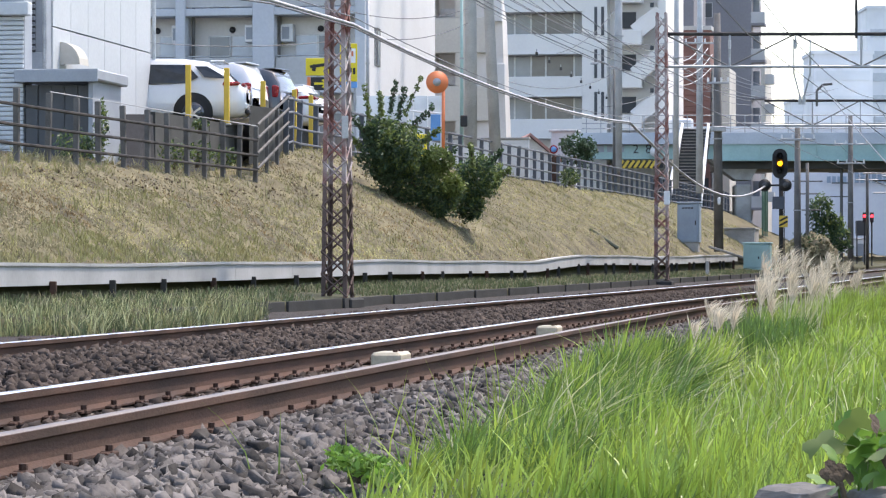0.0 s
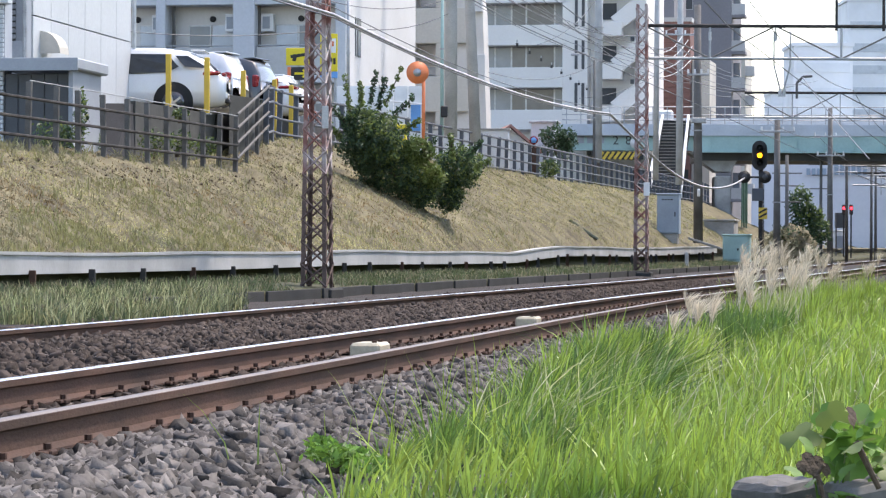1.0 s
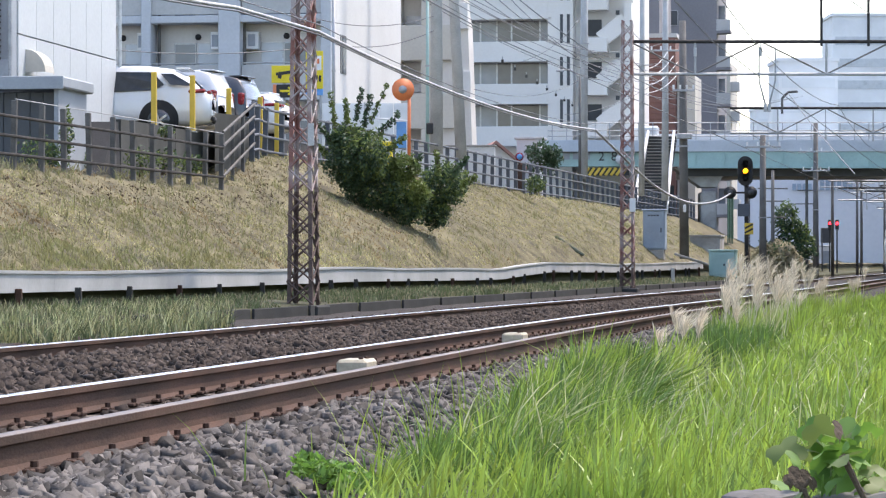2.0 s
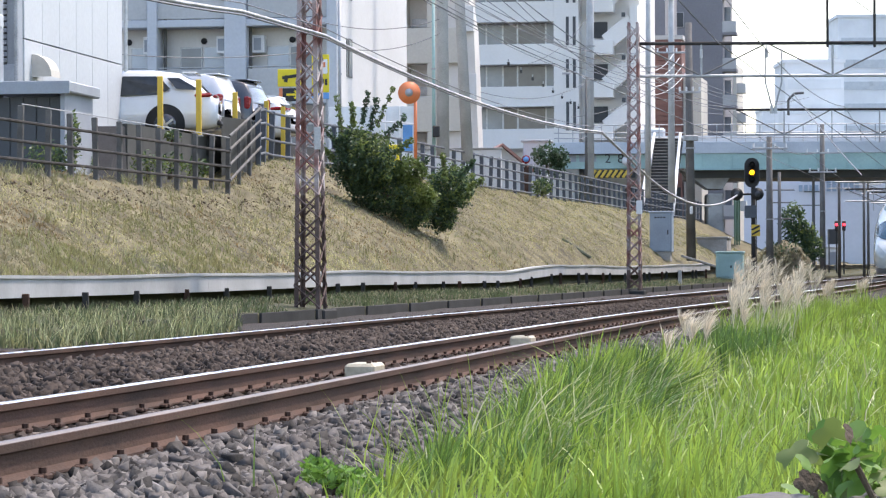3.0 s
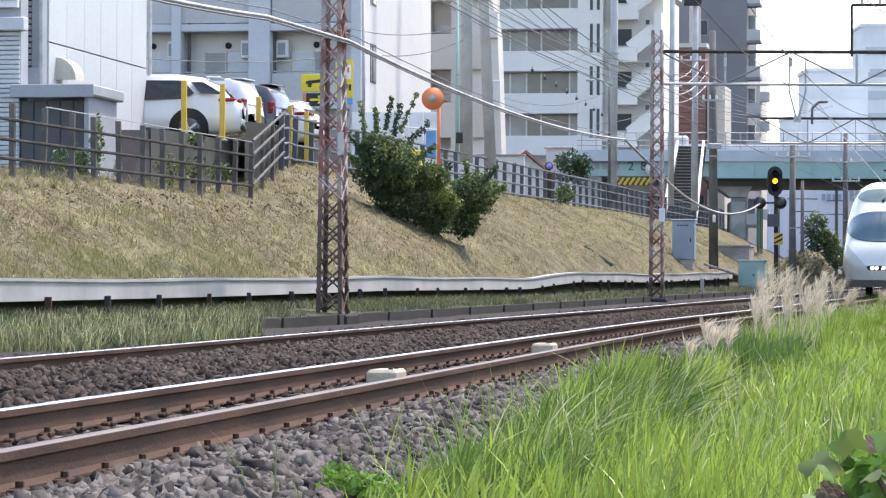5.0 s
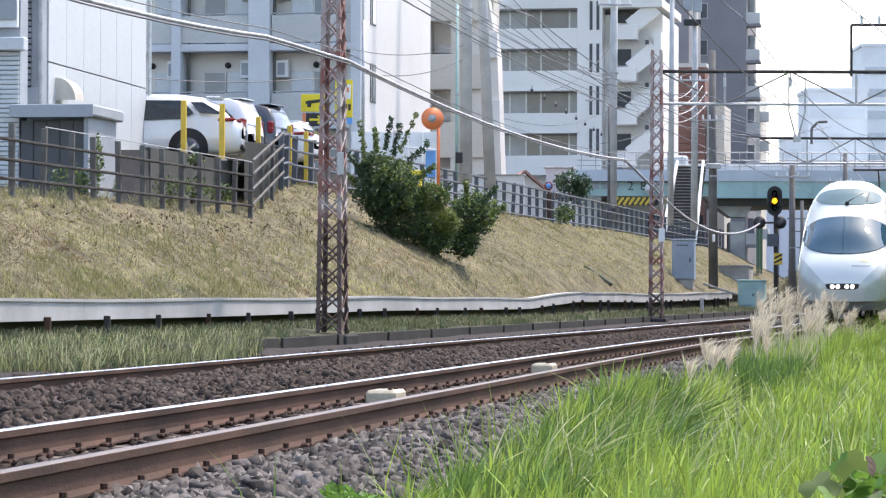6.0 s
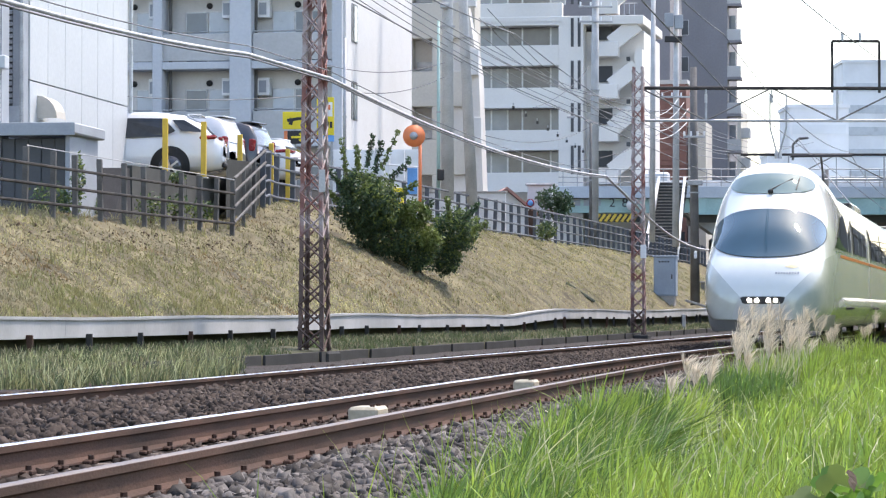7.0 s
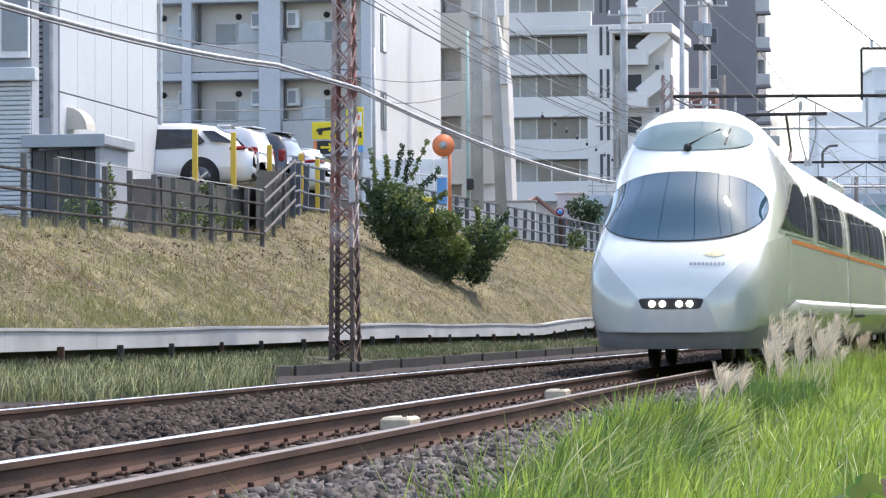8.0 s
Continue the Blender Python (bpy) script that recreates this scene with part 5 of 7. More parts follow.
box("coping", (0, 1.0, 1.05), (1.7, 3.1, 0.1), M["concrete"], gw, 0.01)
dep = thing("depot_lettering", pose(46.8, 379.6, 11.1), "faded blue unreadable lettering on the depot wall", "sign")
bars(dep, 0.0, 2.6, 0, 0.0, 0.8, 4, M["cab_blue"])
bars(dep, 3.4, 7.6, 0, 0.25, 1.3, 6, M["cab_blue"])
hut = thing("track_hut", pose(34.9, 262.0, 0.6), "small white trackside hut with a flat roof", "hut")
box("wall", (0, 1, 1.1), (1.5, 2, 2.2), M["sign_white"], hut, 0.03)
box("roof", (0, 1, 2.25), (1.7, 2.2, 0.12), M["galv"], hut, 0.02)
box("door", (0.3, -0.02, 0.95), (0.6, 0.04, 1.8), M["grey_panel"], hut, 0.01)
cont = thing("equipment_crate", pose(33.5, 248.0, 0.6), "dark steel equipment crate on a stand beside the far track", "crate")
box("body", (0, 0.5, 3.0), (0.9, 1.0, 1.2), M["dark_panel"], cont, 0.03)
for sx in (-0.4, 0.4):
    tube("leg", (sx, 0.5, -0.2), (sx, 0.5, 2.45), 0.06, M["pole_dark"], cont, n=6)
for yq, vq, hq in ((172, 11.1, 6.2), (206, 11.4, 7.6), (230, 4.6, 7.2), (244, 9.9, 8.6), (276, 6.0, 8.0), (296, 9.8, 9.0)):
    q = at(yq, vq, -0.3)
    e = thing("line_pole", pose(q.x, q.y, q.z), "slim dark pole beside the far tracks", "railway pole", "far line poles")
    tube("shaft", (0, 0, 0), (0, 0, hq), 0.12, M["pole_dark"], e, 0.09, 10)
    for k, half in ((1.0, 1.2), (1.7, 0.9), (2.6, 1.1)):
        tube("arm", (-half * 0.7, 0, hq - k), (half * 0.7, 0, hq - k), 0.035, M["pole_dark"], e, n=6)
goose = thing("gooseneck_pipe", pose(18.30, 150.0, 8.3), "grey bent cable pipe on top of the portal beam", "pipe")
tube("upright", (-0.25, 0, 0), (-0.25, 0, 0.75), 0.06, M["pole_dark"], goose)
tube("bend", (-0.25, 0, 0.75), (0.05, 0, 1.05), 0.06, M["pole_dark"], goose)
tube("spout", (0.05, 0, 1.05), (0.5, 0, 1.08), 0.06, M["pole_dark"], goose)
gf = thing("green_fence", pose(19.04, 185.00, 2.97, 0, 0, -8), "dark green mesh fence panels beside the pier", "fence")
for k in range(4):
    box("panel", (0.05 * k, 1.2 * k, 1.0), (0.05, 1.1, 2.6), M["green_dark"], gf)
    tube("post", (0.05 * k, 1.2 * k - 0.58, -0.6), (0.05 * k, 1.2 * k - 0.58, 2.4), 0.04, M["green_dark"], gf, n=6)

# ---- wires ----
def wire(name, pts, r, mat, label):
    return rope(name, pts, r if r > 0.03 else r * 0.72, mat, label, "wire")


cable_pts = sag(at(12, 11.0, 5.1), at(51.5, 11.0, 5.0), 0.6, 18) + [at(58, 11.0, 5.08)] + sag(at(58, 11.0, 5.08), at(97, 11.0, 4.93), 0.33, 16)[1:]
wire("signal_cable", cable_pts, 0.034, M["cable"], "thick pale bundled cable slung from mast to mast")
wire("signal_cable", [p + Vector((0.02, 0, -0.06)) for p in cable_pts], 0.022, M["wire"], "dark cable lashed below the pale bundle")
wire("signal_cable", [at(97, 11.0, 4.93), Vector((7.22, 104.0, 4.46))] + sag((7.22, 104.0, 4.46), (15.55, 150.0, 4.45), 0.95, 14)[1:], 0.045, M["cable"], "pale cable sagging from the lattice mast to the signal")
wire("support_wire", [p + Vector((0, 0, 0.14)) for p in cable_pts], 0.015, M["wire"], "thin support wire above the bundled cable")
# bundle of overhead lines that falls from upper left to the transformer pole
for k in range(5):
    a, b = Vector((-2.49, 95.00, 10.81)) + Vector((0.5 * k, 2 * k, 0.1 * k)), Vector((12.24, 170.00, 10.82)) + Vector((0.55 * k, 0, 0.25 * k))
    wire("power_line", sag(a, b, 0.8), 0.022, M["wire"], "overhead power line between the street poles")
    c = Vector((26.88, 240.00, 13.49)) + Vector((0.9 * k, 0, 0.2 * k))
    wire("power_line", sag(b, c, 0.9), 0.024, M["wire"], "overhead power line running on past the bridge")
for k in range(4):
    a, b = Vector((1.58, 114.00, 10.98)) + Vector((0.3 * k, 0, 0.35 * k)), Vector((14.76, 178.00, 13.89)) + Vector((0.2 * k, 0, -1.1 * k))
    wire("power_line", sag(a, b, 1.3), 0.022, M["wire"], "slack overhead line between the street poles")
for k in range(4):
    a, b = Vector((12.24, 170.00, 12.21)) + Vector((0, 0, -0.5 * k)), Vector((14.92, 178.00, 13.40)) + Vector((0.25 * k, 0, -0.35 * k))
    wire("jumper_wire", sag(a, b, 0.7, 8), 0.03, M["sign_white"], "white jumper wire looping at the transformer pole")
for p, q, d in (((2.36, 112.00, 7.24), (9.48, 165.00, 11.12), 0.6), ((-2.44, 100.00, 7.98), (0.94, 112.00, 9.38), 0.3), ((-2.98, 100.00, 8.80), (0.94, 112.00, 9.89), 0.3), ((4.75, 130.00, 9.48), (9.18, 165.00, 14.27), 0.4), ((-8.57, 90.00, 7.08), (-3.35, 100.00, 7.86), 0.15), ((7.26, 104.00, 7.99), (14.72, 160.00, 9.64), 0.4), ((7.26, 104.00, 8.94), (20.85, 210.00, 12.84), 0.5), ((8.28, 165.00, 9.02), (14.76, 178.00, 11.95), 0.5)):
    wire("street_wire", sag(p, q, d), 0.02, M["wire"], "thin street wire between poles")
for v, z0, zz in ((3.9, 5.05, 0.0), (3.9, 6.1, 0.5), (7.9, 5.05, 0.0), (7.9, 6.1, 0.5)):
    pts = []
    for y0, y1 in ((-120, -75), (-75, -30), (-30, 15), (15, 60), (60, 105), (105, 150), (150, 215), (215, 300)):
        pts += sag(at(y0, v, z0), at(y1, v, z0), zz, 10)
    wire("contact_wire" if zz == 0 else "messenger_wire", pts, 0.016, M["wire"], "overhead railway wire above the track")
for k in range(5):
    wire("feeder_line", sag(at(105, 2.0 - 1.2 * k, 7.2 + 0.3 * k), at(235, 3.5 - 1.1 * k, 4.4 + 0.3 * k), 0.8), 0.02, M["wire"], "railway feeder line slung beyond the portal")
wire("feeder_line", sag((9.54, 80.00, 9.13), (15.58, 105.00, 9.40), 0.05), 0.025, M["wire"], "dark feeder line crossing above the portal")
wire("feeder_line", sag((18.30, 150.00, 9.35), (15.82, 110.00, 4.12), 0.1), 0.03, M["wire"], "dark curved line falling from the portal")
for k in range(9):
    p = Vector((4.07, 135.00, 9.82)) + Vector((0.75 * k, 6.0 * k, 0.05 * k))
    e = thing("line_insulator", pose(p.x, p.y, p.z), "small dark insulator hanging on the lines", "insulator", "line insulators")
    tube("shed", (0, 0, -0.07), (0, 0, 0.07), 0.06, M["black"], e, n=8)
    tube("cap", (0, 0, 0.09), (0, 0, 0.2), 0.03, M["galv"], e, n=6)


# ---- train ----
def train_y(t):
    return 45.2 + 20.9 * (8.0 - t)


def track_pose(y, back):
    """Pose of a car whose front is at y and which reaches back metres behind it."""
    a, b = at(y, 3.89 - float(line_shift(y)), 0), at(y + back * 0.985, 3.89 - float(line_shift(y + back)), 0)
    d = b - a
    return pose(a.x, a.y, a.z, math.degrees(math.asin(d.z / d.length)), 0, -math.degrees(math.atan2(d.x, d.y)))


ZC, FLOOR = 1.3, 0.54
ST = [0.0, 0.02, 0.06, 0.13, 0.25, 0.42, 0.65, 1.2, 1.9, 2.3, 2.7, 3.3, 4.0, 5.0, 6.5, 8.0, 40.0]
TOP = [1.00, 1.12, 1.26, 1.42, 1.62, 1.82, 2.02, 2.55, 3.05, 3.36, 3.70, 4.0, 4.07, 3.98, 3.75, 3.62, 3.6]
WID = [0.30, 0.52, 0.74, 0.93, 1.08, 1.19, 1.27, 1.35, 1.395, 1.41, 1.42, 1.425, 1.425, 1.425, 1.425, 1.425, 1.425]


def glide(s, vals):
    """Smooth monotone interpolation of a profile over its stations."""
    if s <= 0 or s >= 8.0:
        return float(np.interp(s, ST, vals))
    i = max(k for k in range(len(ST) - 1) if ST[k] <= s)
    slope = lambda k: (vals[k + 1] - vals[k]) / (ST[k + 1] - ST[k])
    tangent = lambda k: slope(0) if k == 0 else (0.0 if slope(k - 1) * slope(min(k, len(ST) - 2)) <= 0 else 2 / (1 / slope(k - 1) + 1 / slope(k)))
    h = ST[i + 1] - ST[i]
    k = (s - ST[i]) / h
    m0, m1 = tangent(i) * h, tangent(i + 1) * h
    return (2 * k ** 3 - 3 * k * k + 1) * vals[i] + (k ** 3 - 2 * k * k + k) * m0 + (3 * k * k - 2 * k ** 3) * vals[i + 1] + (k ** 3 - k * k) * m1


def prof_at(s):
    return glide(s, TOP), glide(s, WID)


def side_x(s, z):
    """Half-width of the body at height z, s metres behind the nose."""
    T, W = prof_at(s)
    c = min(ZC, 0.5 * (T + FLOOR))
    if z >= c:
        k = min(1.0, (z - c) / (T - c))
        n = 2.25 + 1.5 * min(1.0, max(0.0, (s - 2.5) / 4.0))
        return W * max(0.0, 1 - k ** n) ** (1 / n)
    k = min(1.0, (c - z) / (c - FLOOR + 0.4))
    return W * max(0.0, 1 - k ** 3.5) ** (1 / 2.6)


def nose_s(x, z):
    lo, hi = 0.0, 9.0
    for _ in range(30):
        m = (lo + hi) / 2
        T, W = prof_at(m)
        inside = z < T and abs(x) < side_x(m, z)
        lo, hi = (lo, m) if inside else (m, hi)
    return hi


def section(s, k=40):
    T, W = prof_at(s)
    zs = [FLOOR + (T - FLOOR) * (1 - (1 - i / k) ** 1.8) for i in range(k + 1)]
    right = [(side_x(s, z), z) for z in zs]
    return right + [(-x, z) for x, z in reversed(right[:-1])]


def body_mesh(name, stations, parent, low=False):
    """The lofted shell; below a line that falls towards the nose, grey paint carries the shade of the flanks."""
    V, Fs, n = [], [], 0
    for s in stations:
        sec = section(s)
        n = len(sec)
        V += [(x, s, z) for x, z in sec]
    for i in range(len(stations) - 1):
        for j in range(n - 1):
            Fs.append((i * n + j, i * n + j + 1, (i + 1) * n + j + 1, (i + 1) * n + j))
        Fs.append((i * n + n - 1, i * n, (i + 1) * n, (i + 1) * n + n - 1))
    Fs.append(tuple(range(n)))
    Fs.append(tuple(reversed(range((len(stations) - 1) * n, len(stations) * n))))
    ob = mesh(name, V, Fs, M["train"], parent, smooth=True)
    if low:
        ob.data.materials.append(M["train_low"])
        cut = bmesh.new()
        cut.from_mesh(ob.data)
        for sg in (-1, 1):
            bmesh.ops.bisect_plane(cut, geom=cut.verts[:] + cut.edges[:] + cut.faces[:], plane_co=(sg * 0.45, 0, 1.0), plane_no=(-1.05 * sg, 0, 1))
        cut.to_mesh(ob.data)
        cut.free()
        # faces below the crease get the flank's shade as a greyer material
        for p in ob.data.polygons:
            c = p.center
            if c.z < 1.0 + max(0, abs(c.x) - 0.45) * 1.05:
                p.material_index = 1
    bm = bmesh.new()
    bm.from_mesh(ob.data)
    bmesh.ops.recalc_face_normals(bm, faces=bm.faces)
    bm.to_mesh(ob.data)
    bm.free()
    return ob


def front_patch(name, cx, cz, rx, rz, power, mat, parent, off=0.012, rings=10, spokes=48, squash=0.0, label=""):
    """A curved pane set on the nose: a rounded outline in the front view, laid on the shell."""
    V, Fs = [(cx, nose_s(cx, cz) - off, cz)], []
    for i in range(1, rings + 1):
        for k in range(spokes):
            a = 2 * math.pi * k / spokes
            ca, sn = math.cos(a), math.sin(a)
            m = (abs(ca) ** power + abs(sn) ** power) ** (-1 / power) * i / rings
            x, z = cx + rx * m * ca, cz + rz * m * sn
            x *= 1 + squash * (z - cz)
            V.append((x * (1 + 0.8 * off), nose_s(x, z) - off, z))
    for k in range(spokes):
        Fs.append((0, 1 + k, 1 + (k + 1) % spokes))
    for i in range(1, rings):
        o, q = 1 + (i - 1) * spokes, 1 + i * spokes
        for k in range(spokes):
            Fs.append((o + k, q + k, q + (k + 1) % spokes, o + (k + 1) % spokes))
    return mesh(name, V, Fs, mat, parent, label, smooth=True)


def side_pane(name, s0, s1, z0, z1, side, mat, parent, off=0.026, shear=0.0, base=0.0):
    """A pane or stripe that follows the curved side between two stations."""
    V, Fs, n, m = [], [], 8, 16
    for i in range(n + 1):
        for k in range(m + 1):
            z = z0 + (z1 - z0) * k / m
            sk = s0 + shear * k / m
            s = sk + (s1 - sk) * i / n
            V.append((side * (side_x(s + base, z) + off), s, z))
    for i in range(n):
        for k in range(m):
            Fs.append((i * (m + 1) + k, i * (m + 1) + k + 1, (i + 1) * (m + 1) + k + 1, (i + 1) * (m + 1) + k))
    return mesh(name, V, Fs, mat, parent, smooth=True)


def bogie(parent, y):
    b = new("bogie")
    b.parent = parent
    b.matrix_basis = pose(0, y, 0)
    box("bogie_frame", (0, 0, 0.5), (1.9, 2.9, 0.22), M["black"], b, 0.03)
    for dy in (-1.05, 1.05):
        for sx in (-0.56, 0.56):
            tube("wheel", (sx - 0.06, dy, 0.43), (sx + 0.06, dy, 0.43), 0.43, M["black"], b, n=24)
        tube("axle", (-0.7, dy, 0.43), (0.7, dy, 0.43), 0.08, M["black"], b)


CAR1, CAR = 17.6, 13.6
lead_car = thing("train_car", pose(0, 0, 0), "silky white streamlined express train nose car with a roof cab", "train car", "cars of the white train")
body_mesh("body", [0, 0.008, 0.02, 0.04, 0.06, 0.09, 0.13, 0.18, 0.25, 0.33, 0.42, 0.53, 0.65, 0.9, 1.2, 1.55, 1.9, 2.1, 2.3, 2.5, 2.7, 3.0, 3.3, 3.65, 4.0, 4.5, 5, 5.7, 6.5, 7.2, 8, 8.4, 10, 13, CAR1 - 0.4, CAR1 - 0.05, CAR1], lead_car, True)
front_patch("screen_gasket", 0, 2.43, 1.218, 0.545, 2.5, M["black"], lead_car, 0.02, 16, 72, squash=-0.08)
front_patch("windscreen", 0, 2.43, 1.2, 0.53, 2.5, M["screen"], lead_car, 0.03, 16, 72, squash=-0.08)
front_patch("cab_window", 0, 3.56, 0.90, 0.235, 2.6, M["cab_glass"], lead_car, 0.025, 12, 60, squash=-0.55)
front_patch("lamp_housing", 0, 0.96, 0.45, 0.08, 7, M["black"], lead_car, 0.014, squash=0.9)
for x in (-0.27, -0.12, 0.12, 0.27):
    front_patch("headlight", x, 0.96, 0.047, 0.047, 2, M["lamp_white"], lead_car, 0.03, 3, 20)
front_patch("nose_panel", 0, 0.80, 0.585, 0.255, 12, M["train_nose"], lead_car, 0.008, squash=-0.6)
front_patch("emblem", 0.60, 1.69, 0.17, 0.045, 1.2, M["gold"], lead_car, 0.008, 4, 24, label="pale gold emblem")
front_patch("emblem", 0.66, 1.77, 0.09, 0.07, 1.3, M["gold"], lead_car, 0.008, 4, 24)
for k in range(9):
    front_patch("lettering_bar", 0.27 + 0.058 * k, 1.545, 0.021, 0.024, 5, M["grey_panel"], lead_car, 0.008, 2, 12)
tube("roof_camera", (0, nose_s(0, 3.33) - 0.06, 3.36), (0, nose_s(0, 3.33) + 0.1, 3.36), 0.06, M["black"], lead_car, n=10)
# wiper blades rest on the cab window
tube("wiper", (0.02, nose_s(0.02, 3.42) - 0.05, 3.42), (0.45, nose_s(0.45, 3.66) - 0.05, 3.66), 0.014, M["black"], lead_car, n=6)
tube("wiper", (0.55, nose_s(0.55, 3.42) - 0.05, 3.42), (0.6, nose_s(0.6, 3.68) - 0.05, 3.68), 0.014, M["black"], lead_car, n=6)
# lower skirt, following the nose in plan
V, Fs = [], []
ss = [0.12, 0.16, 0.24, 0.36, 0.55, 0.85, 1.3, 2.0, 3.2]
ring = [(-1, s) for s in reversed(ss)] + [(1, s) for s in ss]
for sg, s in ring:
    w0 = float(np.interp(s, ST, WID)) - 0.06
    V += [(sg * w0, s + 0.0, 0.64), (sg * w0 * 0.97, s + 0.02, 0.45), (sg * w0 * 0.93, s + 0.12, 0.30)]
for i in range(len(ring) - 1):
    for k in range(2):
        Fs.append((i * 3 + k, i * 3 + k + 1, (i + 1) * 3 + k + 1, (i + 1) * 3 + k))
mesh("skirt", V, Fs, M["skirt"], lead_car, "grey lower nose skirt", smooth=True)
box("underframe", (0, 9.0, 0.48), (2.2, 13.5, 0.3), M["black"], lead_car)
bogie(lead_car, 3.6)


def car_side(e, s_from, s_to, lead):
    for side in (-1, 1):
        if lead:
            side_pane("window_frame", 2.3, 8.6, 2.06, 2.97, side, M["train_low"], e, 0.014, shear=2.7)
            side_pane("window", 2.6, 8.3, 2.12, 2.92, side, M["side_glass"], e, shear=2.6)
            side_pane("mullion", 6.9, 7.0, 2.12, 2.92, side, M["skirt"], e, 0.032)
            xs = [(9.9, 15.9)]
        else:
            xs = [(0.9, 6.4), (7.2, 12.7)]
        for x0, x1 in xs:
            side_pane("window_frame", x0 - 0.12, x1 + 0.12, 2.07, 2.95, side, M["train_low"], e, 0.014, base=0 if lead else 20)
            side_pane("window", x0, x1, 2.12, 2.9, side, M["side_glass"], e, base=0 if lead else 20)
            for q in (1, 2):
                xm = x0 + (x1 - x0) * q / 3
                side_pane("mullion", xm - 0.04, xm + 0.04, 2.12, 2.9, side, M["skirt"], e, 0.032, base=0 if lead else 20)
        side_pane("stripe", 4.2 if lead else 0.05, s_to - 0.05, 1.93, 2.0, side, M["orange"], e, 0.006, base=0 if lead else 20)
        # the sill swells out below a crisp crease that rises behind the nose
        V, Fs = [], []
        ss = [3.0, 3.5, 4.2, 5.0, 6.0, 8.0, 11.0, s_to - 0.05] if lead else [0.05, 3.0, 8.0, s_to - 0.05]
        prof = [(1.04, 0.012), (1.0, 0.05), (0.95, 0.085), (0.8, 0.085), (0.5, 0.05), (0.34, -0.02)]
        for s in ss:
            k = min(1.0, (s - 3.0) / 1.8) if lead else 1.0
            for z, off in prof:
                zz = z - 0.16 * (1 - k) * (z > 0.9)
                V.append((side * (side_x(s if lead else 25, zz) + 0.012 + (off - 0.012) * k), s, zz))
        for i in range(len(ss) - 1):
            for j in range(len(prof) - 1):
                Fs.append((i * 6 + j, i * 6 + j + 1, i * 6 + 7 + j, i * 6 + 6 + j))
        mesh("sill", V, Fs, M["train_low"], e, smooth=True)
        for k in range(10):
            tube("vent_slot", (side * 1.34, s_from + 1.2 + 0.28 * k, 0.74), (side * 1.525, s_from + 1.2 + 0.28 * k, 0.80), 0.022, M["black"], e, n=5)


car_side(lead_car, 4.5, CAR1, True)
train_cars = []
for i in range(4):
    e = thing("train_car", pose(0, 0, 0), "silky white express train middle car with an orange stripe", "train car", "cars of the white train")
    V, Fs = [], []
    sec = section(25)
    n = len(sec)
    for s in (0.0, 0.08, 0.2, 0.45, CAR - 0.45, CAR - 0.2, CAR - 0.08, CAR):
        k = 0.97 if s in (0.0, CAR) else 1.0
        V += [(x * k, s, z if z < 1 else 1 + (z - 1) * k) for x, z in sec]
    for a in range(7):
        for b in range(n):
            Fs.append((a * n + b, a * n + (b + 1) % n, (a + 1) * n + (b + 1) % n, (a + 1) * n + b))
    Fs += [tuple(range(n)), tuple(reversed(range(7 * n, 8 * n)))]
    shell = mesh("body", V, Fs, M["train"], e, smooth=True)
    # shade of the lower side is put in as the greyer material
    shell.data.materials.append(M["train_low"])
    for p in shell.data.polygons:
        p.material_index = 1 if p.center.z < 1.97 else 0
    car_side(e, 0, CAR, False)
    box("gangway", (0, -0.12, 1.9), (2.3, 0.26, 2.7), M["black"], e)
    box("underframe", (0, CAR / 2, 0.48), (2.2, CAR - 0.6, 0.3), M["black"], e)
    bogie(e, -0.1)
    if i == 0:
        pg = new("pantograph")
        pg.parent = e
        tube("lower_arm", (0, 2.0, 3.6), (0, 3.4, 4.3), 0.04, M["black"], pg)
        tube("upper_arm", (0, 3.4, 4.3), (0, 2.2, 5.0), 0.03, M["black"], pg)
        tube("contact_strip", (-0.85, 2.2, 5.02), (0.85, 2.2, 5.02), 0.04, M["black"], pg)
        box("pantograph_base", (0, 2.2, 3.63), (1.6, 1.4, 0.1), M["black"], pg)
        box("roof_pod", (0, 7.0, 3.66), (1.5, 4.0, 0.3), M["train_low"], e, 0.08)
    train_cars.append(e)


# ---- grass, leaves and stones ----
def tri_mesh(name, V, T, mat, label, category, smooth=False):
    me = bpy.data.meshes.new(name)
    me.vertices.add(len(V))
    me.vertices.foreach_set("co", np.asarray(V, np.float32).ravel())
    me.loops.add(3 * len(T))
    me.loops.foreach_set("vertex_index", np.asarray(T, np.int32).ravel())
    me.polygons.add(len(T))
    me.polygons.foreach_set("loop_start", np.arange(len(T), dtype=np.int32) * 3)
    me.polygons.foreach_set("loop_total", np.full(len(T), 3, dtype=np.int32))
    me.update(calc_edges=True)
    me.validate()
    me.materials.append(mat)
    return tagged(new(name, me), label, category, kind="stuff")


def line_points(y, v):
    y = np.asarray(y, float)
    return np.stack([SLANT * y - 1.012 * v + bend(y), y, grade(y)], 1)


